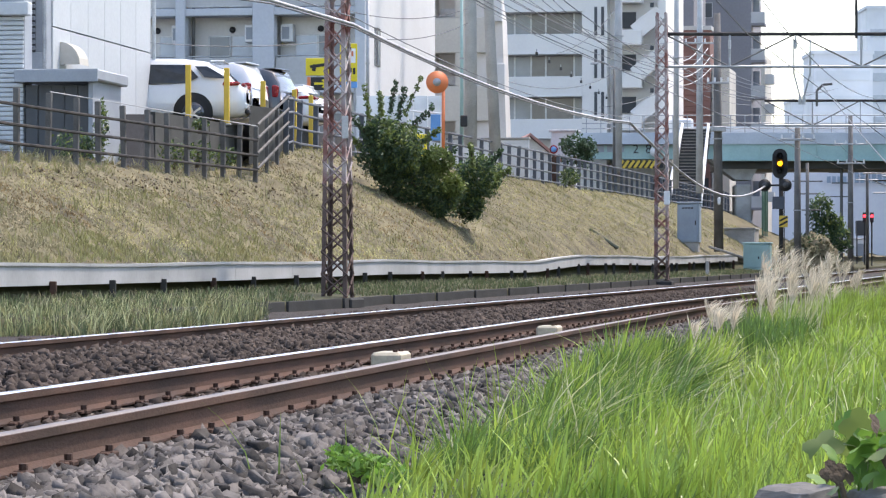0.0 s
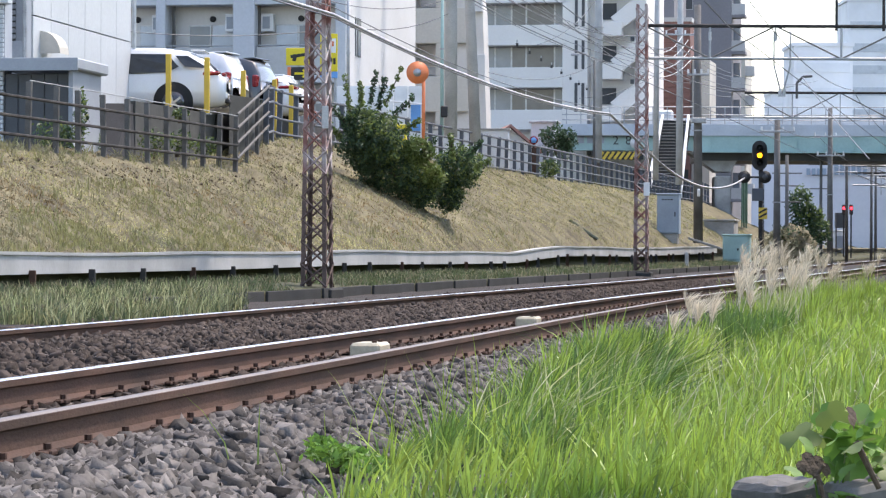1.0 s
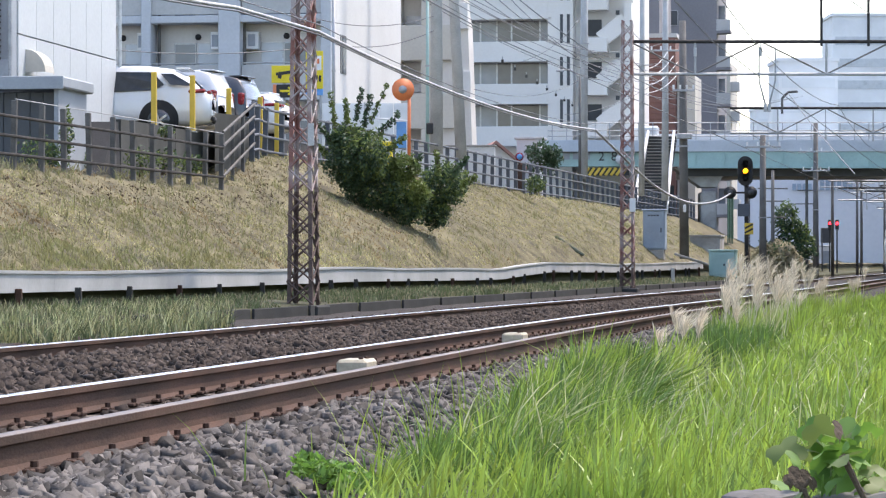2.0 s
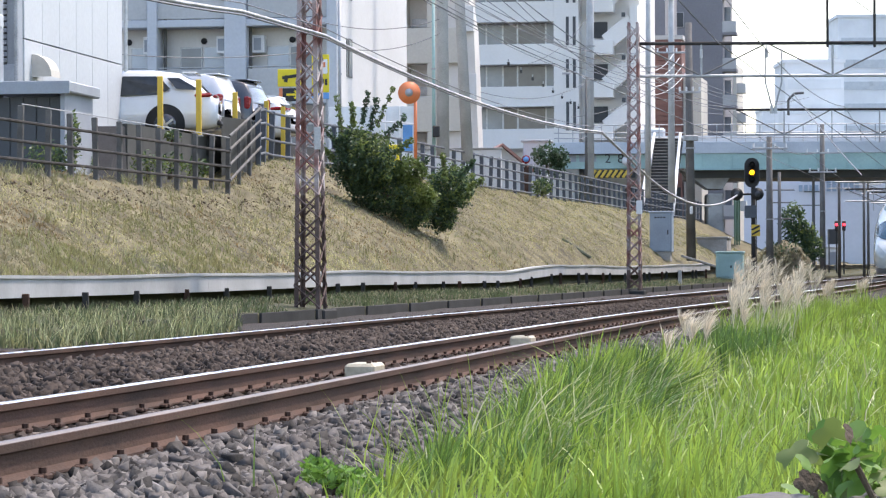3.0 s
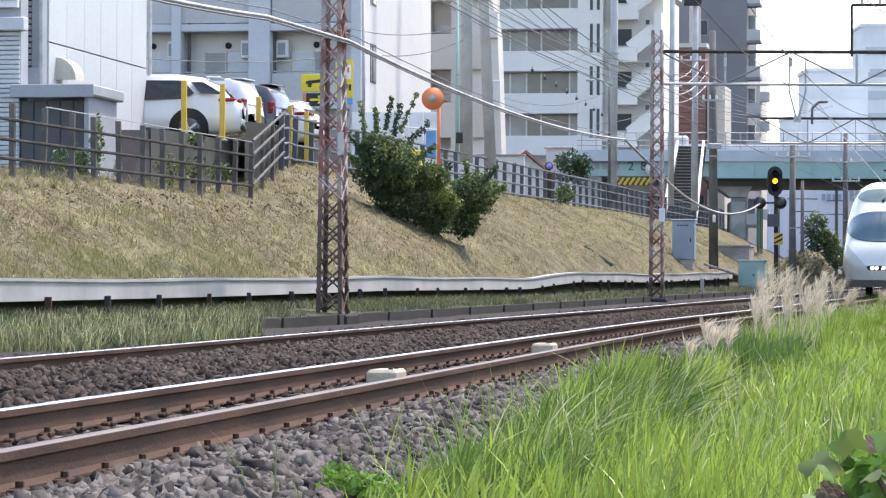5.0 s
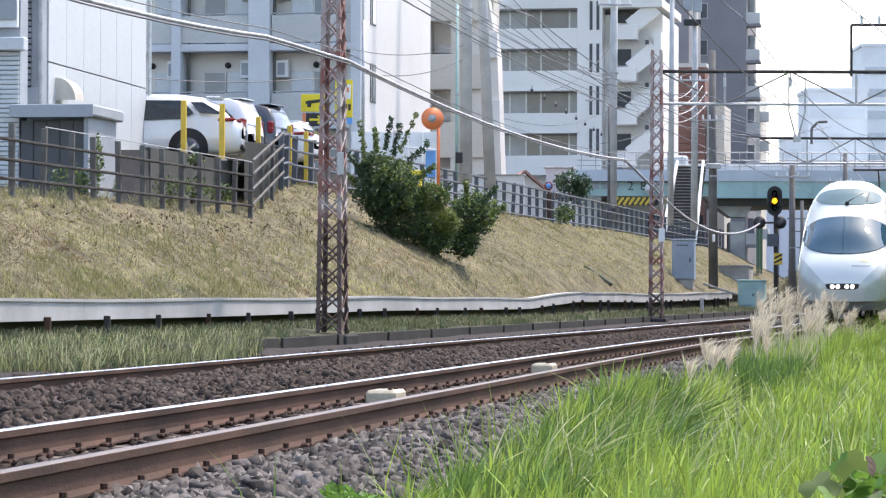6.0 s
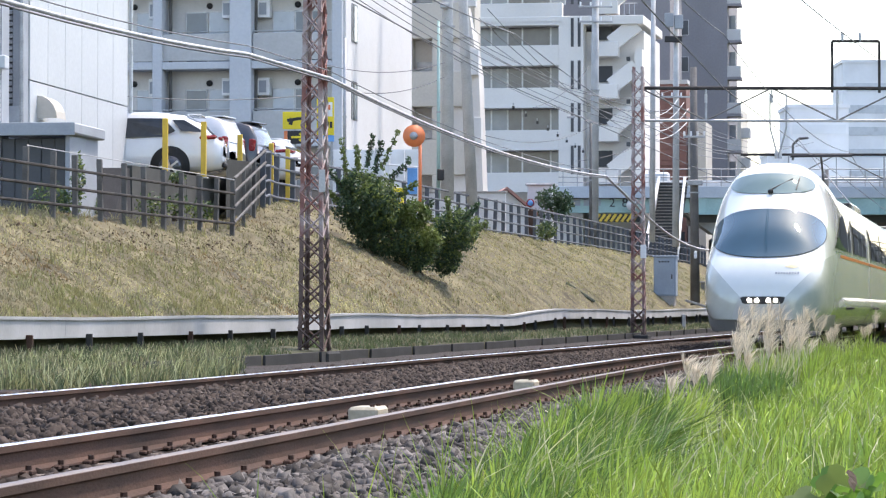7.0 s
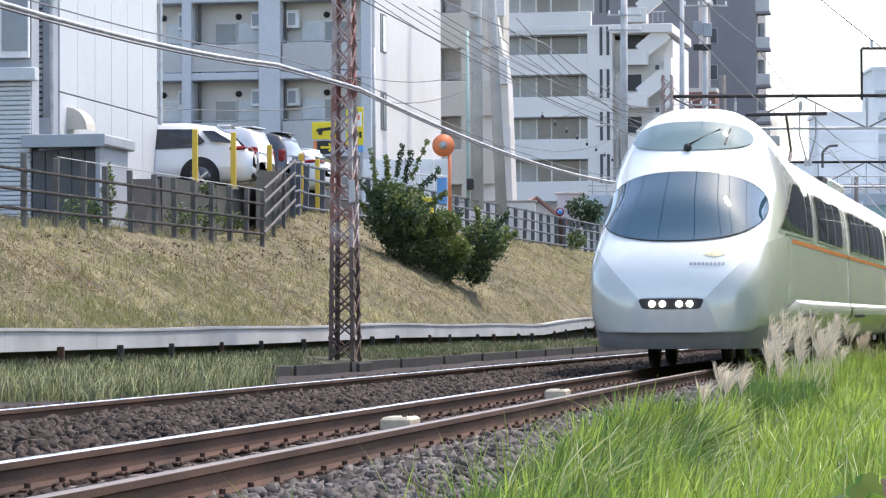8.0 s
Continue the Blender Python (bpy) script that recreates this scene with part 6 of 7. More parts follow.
def blades(name, base, h, w, lean, mat, label, category="grass", wind=(0, 0), ang=None):
    """Curved tapering blades, each on its own root."""
    n = len(base)
    a = rng.uniform(0, 2 * np.pi, n) if ang is None else ang
    d = np.stack([np.cos(a), np.sin(a)], 1) * (lean * rng.uniform(0.2, 1.3, n))[:, None] + np.array(wind)
    b = rng.uniform(0, 2 * np.pi, n)
    side = np.stack([np.cos(b), np.sin(b) * 0.5, np.zeros(n)], 1) * (w / 2)[:, None]
    lv = []
    for k, q in ((0, 1.0), (0.4, 0.9), (0.75, 0.6), (1.0, 0.0)):
        bendk = k ** 1.8
        p = base + np.stack([d[:, 0] * h * bendk, d[:, 1] * h * bendk, h * (k - 0.28 * k * k * np.clip(np.hypot(d[:, 0], d[:, 1]), 0, 2.2))], 1)
        lv.append((p, side * q))
    V = np.concatenate([np.stack([lv[0][0] - lv[0][1], lv[0][0] + lv[0][1], lv[1][0] - lv[1][1], lv[1][0] + lv[1][1], lv[2][0] - lv[2][1], lv[2][0] + lv[2][1], lv[3][0]], 1)]).reshape(-1, 3)
    o = np.arange(n)[:, None, None] * 7
    T = (o + np.array([[0, 1, 3], [0, 3, 2], [2, 3, 5], [2, 5, 4], [4, 5, 6]])[None]).reshape(-1, 3)
    return tri_mesh(name, V, T, mat, label, category)


def soft_noise(p, s, off=0.0):
    return np.array([noise.noise((float(x) * s, float(y) * s * 0.6, off)) for x, y in p[:, :2]])


def scatter(n, y0, y1, v0, v1, power=1.0):
    y = y0 + (y1 - y0) * rng.uniform(0, 1, n) ** power
    v = rng.uniform(v0, v1, n)
    return y, v


# fresh grass along the near verge: a low mat, single upright blades, and tussocks that fan out
def verge_edge(y):
    return np.interp(y, [10, 13, 22, 25, 33, 36, 41, 60, 120], [2.0, 2.1, 2.1, 1.62, 1.64, 1.95, 1.85, 1.95, 2.1]) + 0.06 * np.sin(y * 2.3 + 1)


def tussocks(name, cy, cv, ch, per, bow, width, mat, label, wind):
    """Blades that rise from one root and lean outwards on all sides."""
    m = len(cy) * per
    ang = rng.uniform(0, 2 * np.pi, m)
    off = np.abs(rng.normal(0, 0.05, m))
    p = line_points(np.repeat(cy, per), np.repeat(cv, per))
    p[:, 0] += off * np.cos(ang)
    p[:, 1] += off * np.sin(ang) * 1.6
    p[:, 2] -= 0.34
    h = np.repeat(ch, per) * rng.uniform(0.45, 1.15, m)
    w = rng.uniform(width[0], width[1], m) * np.clip(np.repeat(cy, per) / 18, 0.8, 2.0)
    return blades(name, p, h, w, bow[0] + (bow[1] - bow[0]) * rng.uniform(0, 1, m) ** 1.5, mat, label, wind=wind, ang=ang)


y, v = scatter(30000, 10.3, 120, -0.6, 2.3, 1.9)
keep = v < verge_edge(y) - 0.2 * rng.uniform(0, 1, len(v)) ** 2
y, v = y[keep], v[keep]
p = line_points(y, v)
p[:, 2] -= 0.34
# the mat's darker colour puts shade into the gaps between tall blades
blades("low_grass", p, rng.uniform(0.07, 0.22, len(y)), rng.uniform(0.007, 0.014, len(y)) * np.clip(y / 18, 0.8, 2), rng.uniform(0.3, 1.4, len(y)), M["grass_low"], "low green grass, coloured darker as shade, filling the verge", wind=(0.1, -0.05))
y, v = scatter(17000, 10.6, 110, -0.6, 2.2, 1.8)
p = line_points(y, v)
lush = soft_noise(p, 1.5, 4.0)
keep = (v < verge_edge(y) - 0.12) & (lush > -0.28) & ~((v > 1.35) & (v < 1.7) & (y < 24) & (lush < 0.15))
y, v, p, lush = y[keep], v[keep], p[keep], lush[keep]
p[:, 2] -= 0.34
blades("meadow_grass", p, (0.24 + 0.2 * lush) * rng.uniform(0.55, 1.3, len(y)), rng.uniform(0.010, 0.025, len(y)) * np.clip(y / 18, 0.8, 2), rng.uniform(0.08, 0.7, len(y)), M["grass"], "upright fresh yellow-green grass on the verge", wind=(0.1, -0.05))
# the tall arching stand on the edge of the ballast
cy = rng.uniform(12.6, 23.5, 120)
cv = 2.1 - 0.62 * rng.uniform(0, 1, 120) ** 1.5
ch = np.interp(cy, [12.6, 15, 18, 21, 23.5], [0.32, 0.38, 0.47, 0.55, 0.46]) * rng.uniform(0.75, 1.2, 120)
half = rng.uniform(0, 1, 120) < 0.30
tussocks("tall_grass", cy[half], cv[half], ch[half], 70, (0.1, 1.3), (0.008, 0.017), M["grass"], "tall arching tussocks of yellow-green grass at the ballast edge", (0.2, -0.05))
tussocks("tall_grass", cy[~half], cv[~half], ch[~half] * 0.9, 70, (0.1, 1.4), (0.008, 0.017), M["grass_deep"], "arching tussocks of deep green grass at the ballast edge", (0.2, -0.05))
# lower tussocks in the meadow, the green foot of the pampas, and a bright stand beyond it
cy, cv = scatter(260, 11, 80, -0.5, 1.5, 1.5)
tussocks("meadow_tussocks", cy, cv, 0.3 * rng.uniform(0.6, 1.25, 260), 44, (0.1, 0.9), (0.009, 0.019), M["grass"], "bright grass tussocks in the meadow", (0.08, 0))
cy, cv = rng.uniform(29, 40, 70), rng.uniform(1.35, 1.9, 70)
tussocks("pampas_foot", cy, cv, 0.42 * rng.uniform(0.6, 1.2, 70), 55, (0.1, 1.0), (0.007, 0.013), M["grass_deep"], "deep green grass round the pampas clump", (0.05, 0))
cy, cv = rng.uniform(37, 52, 46), rng.uniform(0.9, 1.75, 46)
tussocks("bright_stand", cy, cv, 0.52 * rng.uniform(0.7, 1.2, 46), 60, (0.1, 0.7), (0.008, 0.014), M["grass"], "upright stand of bright yellow-green grass", (0.02, 0))
# long pale blades that hang over to the side of the tall stand
m = 210
y, v = rng.uniform(14, 23, m), rng.uniform(1.55, 2.0, m)
p = line_points(y, v)
p[:, 2] += -0.34 + rng.uniform(0, 0.16, m)
blades("bowed_grass", p, rng.uniform(0.25, 0.48, m), rng.uniform(0.006, 0.012, m), rng.uniform(0.3, 1.3, m), M["grass_pale"], "long pale grass blades hanging over the tussocks", wind=(0.55, -0.1))
y, v = scatter(500, 14, 55, 0.2, 1.7, 1.3)
p = line_points(y, v)
p[:, 2] -= 0.28
blades("pale_grass", p, rng.uniform(0.2, 0.45, len(y)), rng.uniform(0.005, 0.010, len(y)), rng.uniform(0.6, 1.5, len(y)), M["grass_pale"], "pale dry grass stalks lying among the green", wind=(0.4, 0))
y, v = scatter(110, 12, 24, 2.0, 2.6, 1.0)
p = line_points(y, v)
p[:, 2] -= 0.28
blades("stray_grass", p, rng.uniform(0.15, 0.5, len(y)), rng.uniform(0.005, 0.010, len(y)), rng.uniform(0.2, 0.8, len(y)), M["grass"], "stray green grass stems in the ballast", wind=(-0.05, 0))
# dry turf on the slope
y = 44 + 140 * rng.uniform(0, 1, 150000) ** 1.6
u = rng.uniform(0, 1, len(y))
tv = np.array([top_v(a) for a in y])
tz = np.array([top_z(a) for a in y])
v = 13.1 + u * (tv + 0.8 - 13.1)
z14 = 0.6 + 0.27 * (tz - 0.6)
z = np.where(v < 14, 0.6 + (v - 13.05) / 0.95 * (z14 - 0.6), np.where(v < tv - 0.6, z14 + (v - 14) / (tv - 14.6) * (tz - 0.25 - z14), np.minimum(tz, tz - 0.25 + (v - tv + 0.6) / 0.6 * 0.25)))
p = line_points(y, v)
p[:, 2] += z + 0.0
p[:, 2] += np.array([lumps(a, b) for a, b in p[:, :2]]) - 0.015
green = soft_noise(p, 0.35, 9.0) + 0.5 * soft_noise(p, 1.4, 3.0) + 0.3 * (1 - u) * (y < 64) > 0.30
bare = (u > 0.55) & (y < 92) & (soft_noise(p, 0.6, 21.0) + 0.5 * soft_noise(p, 2.2, 8.0) > 0.05) & (rng.uniform(0, 1, len(y)) < 0.8)
hh = rng.uniform(0.04, 0.12, len(y))
fresh = ~green & (soft_noise(p, 0.22, 17.0) + 0.35 * rng.uniform(-1, 1, len(y)) + 0.45 * np.clip((y - 84) / 40, -0.25, 1) > 0.08)
rusty = ~green & ~bare & (y < 95) & (soft_noise(p, 0.5, 31.0) + 0.4 * soft_noise(p, 1.8, 12.0) > 0.22) & (rng.uniform(0, 1, len(y)) < 0.75)
fresh &= ~rusty
dry = ~green & ~fresh & ~bare & ~rusty
blades("rusty_turf", p[rusty], hh[rusty] * 0.85, rng.uniform(0.010, 0.02, rusty.sum()), rng.uniform(0.3, 1.6, rusty.sum()), M["turf_rust"], "rust-brown patches of dead grass on the embankment", wind=(-0.1, -0.1))
fresh &= ~bare
green &= ~bare
blades("dry_turf", p[dry], hh[dry] * 0.85, rng.uniform(0.010, 0.022, dry.sum()), rng.uniform(0.3, 1.7, dry.sum()), M["dryblade"], "dry yellow mown grass on the embankment", wind=(-0.1, -0.12))
blades("fresh_turf", p[fresh], hh[fresh] * 0.8, rng.uniform(0.010, 0.02, fresh.sum()), rng.uniform(0.3, 1.6, fresh.sum()), M["turf_fresh"], "yellow-green regrowing grass on the embankment", wind=(-0.08, -0.1))
blades("green_turf", p[green], hh[green] * 1.1, rng.uniform(0.010, 0.02, green.sum()), rng.uniform(0.3, 1.1, green.sum()), M["bankblade"], "patches of dull green grass on the embankment", wind=(-0.08, -0.1))
sel = rng.uniform(0, 1, len(y)) < 0.006
pp = np.repeat(p[sel], 7, 0) + rng.normal(0, 0.05, (sel.sum() * 7, 3)) * [1, 1, 0.2]
blades("slope_tufts", pp, rng.uniform(0.12, 0.34, len(pp)), rng.uniform(0.012, 0.02, len(pp)), rng.uniform(0.3, 0.9, len(pp)), M["bankblade"], "small weed tufts dotted over the slope")
# weeds at the foot of the bank
y = np.concatenate([rng.uniform(36, 56, 20000), rng.uniform(40, 80, 9000), rng.uniform(54, 150, 9000)])
v = np.concatenate([9.6 + 2.5 * rng.uniform(0, 1, 20000) ** 0.9, rng.uniform(11.1, 12.8, 9000), rng.uniform(11.1, 12.4, 9000)])
p = line_points(y, v)
p[:, 2] += foot_z(v) - 0.01
near = np.arange(len(y)) < 20000
clear = (y > 55.5) & (y < 59.5) & (v < 12.0)
p[clear, 2] -= 0.3
patch = soft_noise(p, 1.6, 2.0)
near_a = near & (v > 0.2226 * y - 0.5 * rng.uniform(0, 1, len(y))) & (patch > -0.2)
pale_a = near_a & (rng.uniform(0, 1, len(y)) < 0.12 + 0.2 * patch)
blades("seed_grass", p[pale_a], rng.uniform(0.2, 0.45, pale_a.sum()) * np.where(v > 11.0, 0.5, 1.0)[pale_a], rng.uniform(0.007, 0.013, pale_a.sum()), rng.uniform(0.2, 0.8, pale_a.sum()), M["grass_pale"], "pale seeding grass at the foot of the bank", wind=(0.1, 0))
near_a &= ~pale_a
tall = rng.uniform(0.12, 0.46, len(y)) * np.where(v > 11.0, 0.36, 0.9) * np.clip(0.6 + 1.3 * patch, 0.3, 1.25)
dull = rng.uniform(0, 1, len(y)) < 0.55
for pick, mat_w in ((near_a & dull, M["weed_blade"]), (near_a & ~dull, M["bankblade"])):
    blades("bank_weeds", p[pick], tall[pick], rng.uniform(0.010, 0.022, pick.sum()), rng.uniform(0.2, 1.0, pick.sum()), mat_w, "tall tufted green weeds at the foot of the bank", wind=(0.05, 0))
low_a = ~near & (dull | (patch > 0.1))
blades("foot_weeds", p[low_a], rng.uniform(0.05, 0.2, low_a.sum()), rng.uniform(0.012, 0.024, low_a.sum()), rng.uniform(0.3, 0.9, low_a.sum()), M["weed_blade"], "low dull green weeds below the concrete beam")
low_b = ~near & ~low_a
blades("foot_grass", p[low_b], rng.uniform(0.05, 0.2, low_b.sum()), rng.uniform(0.012, 0.02, low_b.sum()), rng.uniform(0.3, 0.9, low_b.sum()), M["dryblade"], "low straw grass below the concrete beam")


def leaf_cloud(parent, blobs, size, mat, n, name="leaves", seed=1):
    """Many small leaves filling rounded, uneven volumes, denser towards the outside."""
    r = np.random.default_rng(seed)
    P = []
    for c, rad, share in blobs:
        m = int(n * share)
        d = r.normal(0, 1, (m, 3))
        d /= np.linalg.norm(d, axis=1)[:, None]
        q = r.uniform(0.25, 1, m) ** 0.45
        lump = np.array([1 + 0.42 * noise.noise((a * 2.4 + seed, b * 2.4, e * 2.4)) + 0.2 * noise.noise((a * 6, b * 6 + seed, e * 6)) for a, b, e in d])
        P.append(np.array(c) + d * np.array(rad) * (q * lump)[:, None])
    P = np.concatenate(P)
    m = len(P)
    a = r.normal(0, 1, (m, 3))
    a /= np.linalg.norm(a, axis=1)[:, None]
    b = np.cross(a, r.normal(0, 1, (m, 3)))
    b /= np.linalg.norm(b, axis=1)[:, None]
    s = size * r.uniform(0.6, 1.3, m)[:, None]
    V = np.stack([P - a * s, P + b * s * 0.45, P + a * s, P - b * s * 0.45], 1).reshape(-1, 3)
    o = np.arange(m)[:, None, None] * 4
    T = (o + np.array([[0, 1, 2], [0, 2, 3]])[None]).reshape(-1, 3)
    ob = tri_mesh(name, V, T, mat, "", "")
    del ob["kind"]
    ob.parent = parent
    return ob


def limb(parent, a, b, r0, r1, name="limb"):
    tube(name, a, b, r0, M["bark"], parent, r1, 7)


def plant(name, label, blobs, size, n, mats, root, seed, category="bush", split=0.8):
    e = tagged(new(name), label, category)
    bm = bmesh.new()
    add_tube(bm, root, Vector(root).lerp(Vector(blobs[0][0]), 0.6), 0.07, 0.045, 7)
    part("trunk", bm, M["bark"], e)
    for c, rad, s in blobs:
        limb(e, Vector(root).lerp(Vector(blobs[0][0]), 0.3), c, 0.04, 0.015)
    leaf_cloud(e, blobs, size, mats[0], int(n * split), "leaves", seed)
    # second set sits up and right; where paler, it paints the sunlit side
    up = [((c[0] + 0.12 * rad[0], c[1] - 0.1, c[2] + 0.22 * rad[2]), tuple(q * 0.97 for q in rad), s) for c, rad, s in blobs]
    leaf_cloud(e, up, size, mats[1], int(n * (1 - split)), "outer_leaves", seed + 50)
    return e


bush_blobs = [((-1.40, 84.00, 3.62), (0.82, 1.0, 0.85), 0.36), ((-1.75, 84.00, 4.2), (0.42, 0.5, 0.4), 0.07), ((-0.91, 84.50, 2.92), (0.85, 0.9, 0.75), 0.2), ((-0.14, 85.00, 2.47), (0.62, 0.8, 0.62), 0.14), ((0.95, 86.00, 3.00), (0.66, 0.8, 0.62), 0.16), ((0.72, 86.00, 2.26), (0.42, 0.6, 0.45), 0.07)]
# paler upper leaves put the sunlit top of the crown into colour
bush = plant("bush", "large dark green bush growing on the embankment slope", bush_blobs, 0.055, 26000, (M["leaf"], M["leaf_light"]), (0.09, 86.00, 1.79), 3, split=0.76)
for k, (x0, z0, x1, z1) in enumerate(((-1.97, 4.51, -2.12, 5.43), (-1.44, 4.74, -1.28, 5.54), (-1.05, 4.67, -0.60, 5.66), (-0.82, 4.36, -0.29, 4.90), (-1.66, 4.67, -1.71, 5.20), (-2.1, 4.2, -2.55, 4.75), (-2.2, 3.8, -2.6, 4.2), (-1.2, 4.6, -1.05, 5.35), (-0.6, 3.9, -0.1, 4.3), (-0.2, 3.2, 0.3, 3.75), (0.8, 3.3, 0.75, 3.85), (1.2, 3.3, 1.55, 3.7), (1.4, 3.0, 1.8, 3.2))):
    limb(bush, (x0, 84, z0), (x1, 84, z1), 0.02, 0.008, "shoot")
    leaf_cloud(bush, [((x0 + (x1 - x0) * q, 84, z0 + (z1 - z0) * q), (0.08, 0.08, 0.12), 0.2) for q in (0.1, 0.3, 0.5, 0.75, 1.0)], 0.06, M["leaf"] if k % 2 else M["leaf_light"], 150, "shoot_leaves", 20 + k)
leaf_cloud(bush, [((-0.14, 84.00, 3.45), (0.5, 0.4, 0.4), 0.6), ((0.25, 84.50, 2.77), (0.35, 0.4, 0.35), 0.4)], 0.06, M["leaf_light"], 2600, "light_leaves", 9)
plant("street_tree", "small dark green tree behind the street fence", [((6.22, 150.00, 6.40), (0.65, 0.6, 0.5), 0.4), ((6.93, 150.00, 6.21), (0.5, 0.5, 0.5), 0.35), ((6.49, 150.00, 5.75), (0.8, 0.6, 0.45), 0.25)], 0.09, 1800, (M["leaf"], M["leaf"]), (6.44, 150.00, 5.53), 5, "tree")
plant("trackside_tree", "dark green tree beyond the signal", [((23.1, 190.00, 3.9), (0.75, 0.8, 0.95), 0.3), ((23.35, 190.00, 2.5), (1.0, 0.8, 0.9), 0.3), ((24.2, 189.50, 2.2), (0.7, 0.8, 0.9), 0.25), ((24.0, 190.0, 3.1), (0.5, 0.6, 0.6), 0.15)], 0.12, 3400, (M["leaf"], M["leaf_light"]), (23.28, 190.00, 0.62), 6, "tree")
plant("brush_heap", "brown overgrown heap of brush beside the track", [((20.26, 172.00, 1.56), (1.3, 1.0, 0.75), 0.7), ((21.20, 172.00, 0.87), (0.7, 0.8, 0.5), 0.3)], 0.1, 5200, (M["dryblade"], M["leaf"]), (20.26, 172.00, 0.46), 7, "bush", 0.88)
bm = bmesh.new()
bmesh.ops.create_icosphere(bm, subdivisions=4, radius=1.0)
for vtx in bm.verts:
    q = vtx.co * (1 + 0.16 * noise.noise(vtx.co * 2.2) + 0.06 * noise.noise(vtx.co * 7))
    vtx.co = Vector((20.5 + 1.35 * q.x, 172.3 + 1.1 * q.y, 1.05 + 1.35 * q.z))
part("mound", bm, M["straw"], bpy.data.objects["brush_heap"], "brown earth mound")
plant("climber", "straggling green climber on the lower fence", [((-7.05, 64.00, 3.47), (0.16, 0.15, 0.5), 0.6), ((-7.20, 64.00, 3.01), (0.3, 0.2, 0.3), 0.4)], 0.045, 700, (M["leaf"], M["leaf_light"]), (-7.12, 64.00, 2.66), 8, "plant", 0.7)
weed_spots = (((-6.03, 70.00, 3.10), 0.42), ((-5.60, 71.00, 3.20), 0.35), ((-5.16, 73.00, 3.12), 0.35), ((-7.61, 64.00, 3.06), 0.45), ((-7.05, 67.00, 3.00), 0.25), ((-5.62, 72.00, 3.87), 0.2))
for k, ((cx, cy, cz), q) in enumerate(weed_spots):
    plant("weed", "leafy weed growing behind the lower fence", [((cx, cy, cz), (q, q * 0.7, q * 0.75), 1.0)], 0.05, int(900 * q), (M["leaf_light"], M["leaf"]), (cx, cy, cz - q), 30 + k, "weed", 0.6)
plant("weed", "pale weed in front of the street fence", [((5.21, 128.00, 4.23), (0.45, 0.4, 0.35), 1.0)], 0.07, 500, (M["leaf_light"], M["leaf"]), (5.21, 128.00, 3.88), 41, "weed", 0.6)
plant("ballast_weed", "low bright green weed growing in the ballast", [((-0.35, 12.60, -0.18), (0.13, 0.2, 0.035), 0.5), ((-0.24, 12.50, -0.22), (0.11, 0.2, 0.04), 0.3), ((-0.42, 12.80, -0.15), (0.07, 0.1, 0.03), 0.2)], 0.022, 900, (M["leaf_fresh"], M["leaf_fresh"]), (-0.33, 12.60, -0.25), 42, "weed", 0.6)


# a tuft of dead stalks on the slope
twigs = tagged(new("dead_stalks"), "tuft of dark dead stalks on the mown slope", "weed")
for k in range(11):
    q = Vector((-5.88 + rng.normal(0, 0.06), 55.4 + rng.normal(0, 0.06), 1.32))
    tube("stalk", q, q + Vector((rng.normal(0, 0.07), rng.normal(0, 0.05), rng.uniform(0.16, 0.34))), 0.009, M["bark"], twigs, 0.005, 5)


# ---- pampas grass ----
def plume(e, root, h, dx, dy, seed):
    r = np.random.default_rng(seed)
    root = Vector(root)
    top = root + Vector((dx, dy, h))
    tube("stalk", root, top, 0.005, M["plume"], e, 0.003, 5)
    V, T = [], []
    for k in range(64):
        q = r.uniform(0.0, 1.0)
        s = root.lerp(top, 0.70 + 0.30 * q)
        a = r.uniform(0, 2 * np.pi)
        L = (0.30 - 0.16 * q) * r.uniform(0.6, 1.2)
        d = Vector((0.42 * math.cos(a) + 0.08, 0.42 * math.sin(a), 0.9)).normalized()
        m1, m2 = s + d * L * 0.5, s + d * L + Vector((0.035, 0, -0.03))
        u = d.cross(Vector((0, 1, 0))).normalized() * 0.0027
        o = len(V)
        V += [s - u * 0.4, s + u * 0.4, m1 - u, m1 + u, m2]
        T += [(o, o + 1, o + 3), (o, o + 3, o + 2), (o + 2, o + 3, o + 4)]
    ob = tri_mesh("plume_head", V, T, M["plume"], "", "")
    del ob["kind"]
    ob.parent = e


for c, (y0, v0, n, hh) in enumerate(((36, 1.78, 8, 1.0), (37, 1.55, 7, 0.98), (34, 1.78, 5, 0.75), (40, 1.52, 5, 0.98), (30, 1.86, 3, 0.5), (28, 1.92, 3, 0.5), (46, 1.6, 4, 1.0), (58, 1.7, 4, 1.0), (66, 1.5, 4, 1.0))):
    e = tagged(new("pampas_grass"), "feathery beige pampas grass clump by the track", "grass clump", "pampas clumps")
    for k in range(n):
        yy, vv = y0 + rng.normal(0, 0.8), v0 + rng.normal(0, 0.12)
        plume(e, at(yy, vv, -0.35), hh * rng.uniform(0.62, 1.12), rng.normal(0.08, 0.10), rng.normal(0, 0.1), 100 * c + k)
    yb = y0 + rng.normal(0, 0.8, 170)
    vb = v0 + rng.normal(0, 0.14, 170)
    pb = line_points(yb, vb)
    pb[:, 2] -= 0.35
    ob = blades("pampas_leaves", pb, rng.uniform(0.45, 0.9, 170) * hh, rng.uniform(0.006, 0.012, 170), rng.uniform(0.3, 0.9, 170), M["grass_pale"] if c % 2 else M["grass"], "", "")
    del ob["kind"]
    ob.parent = e


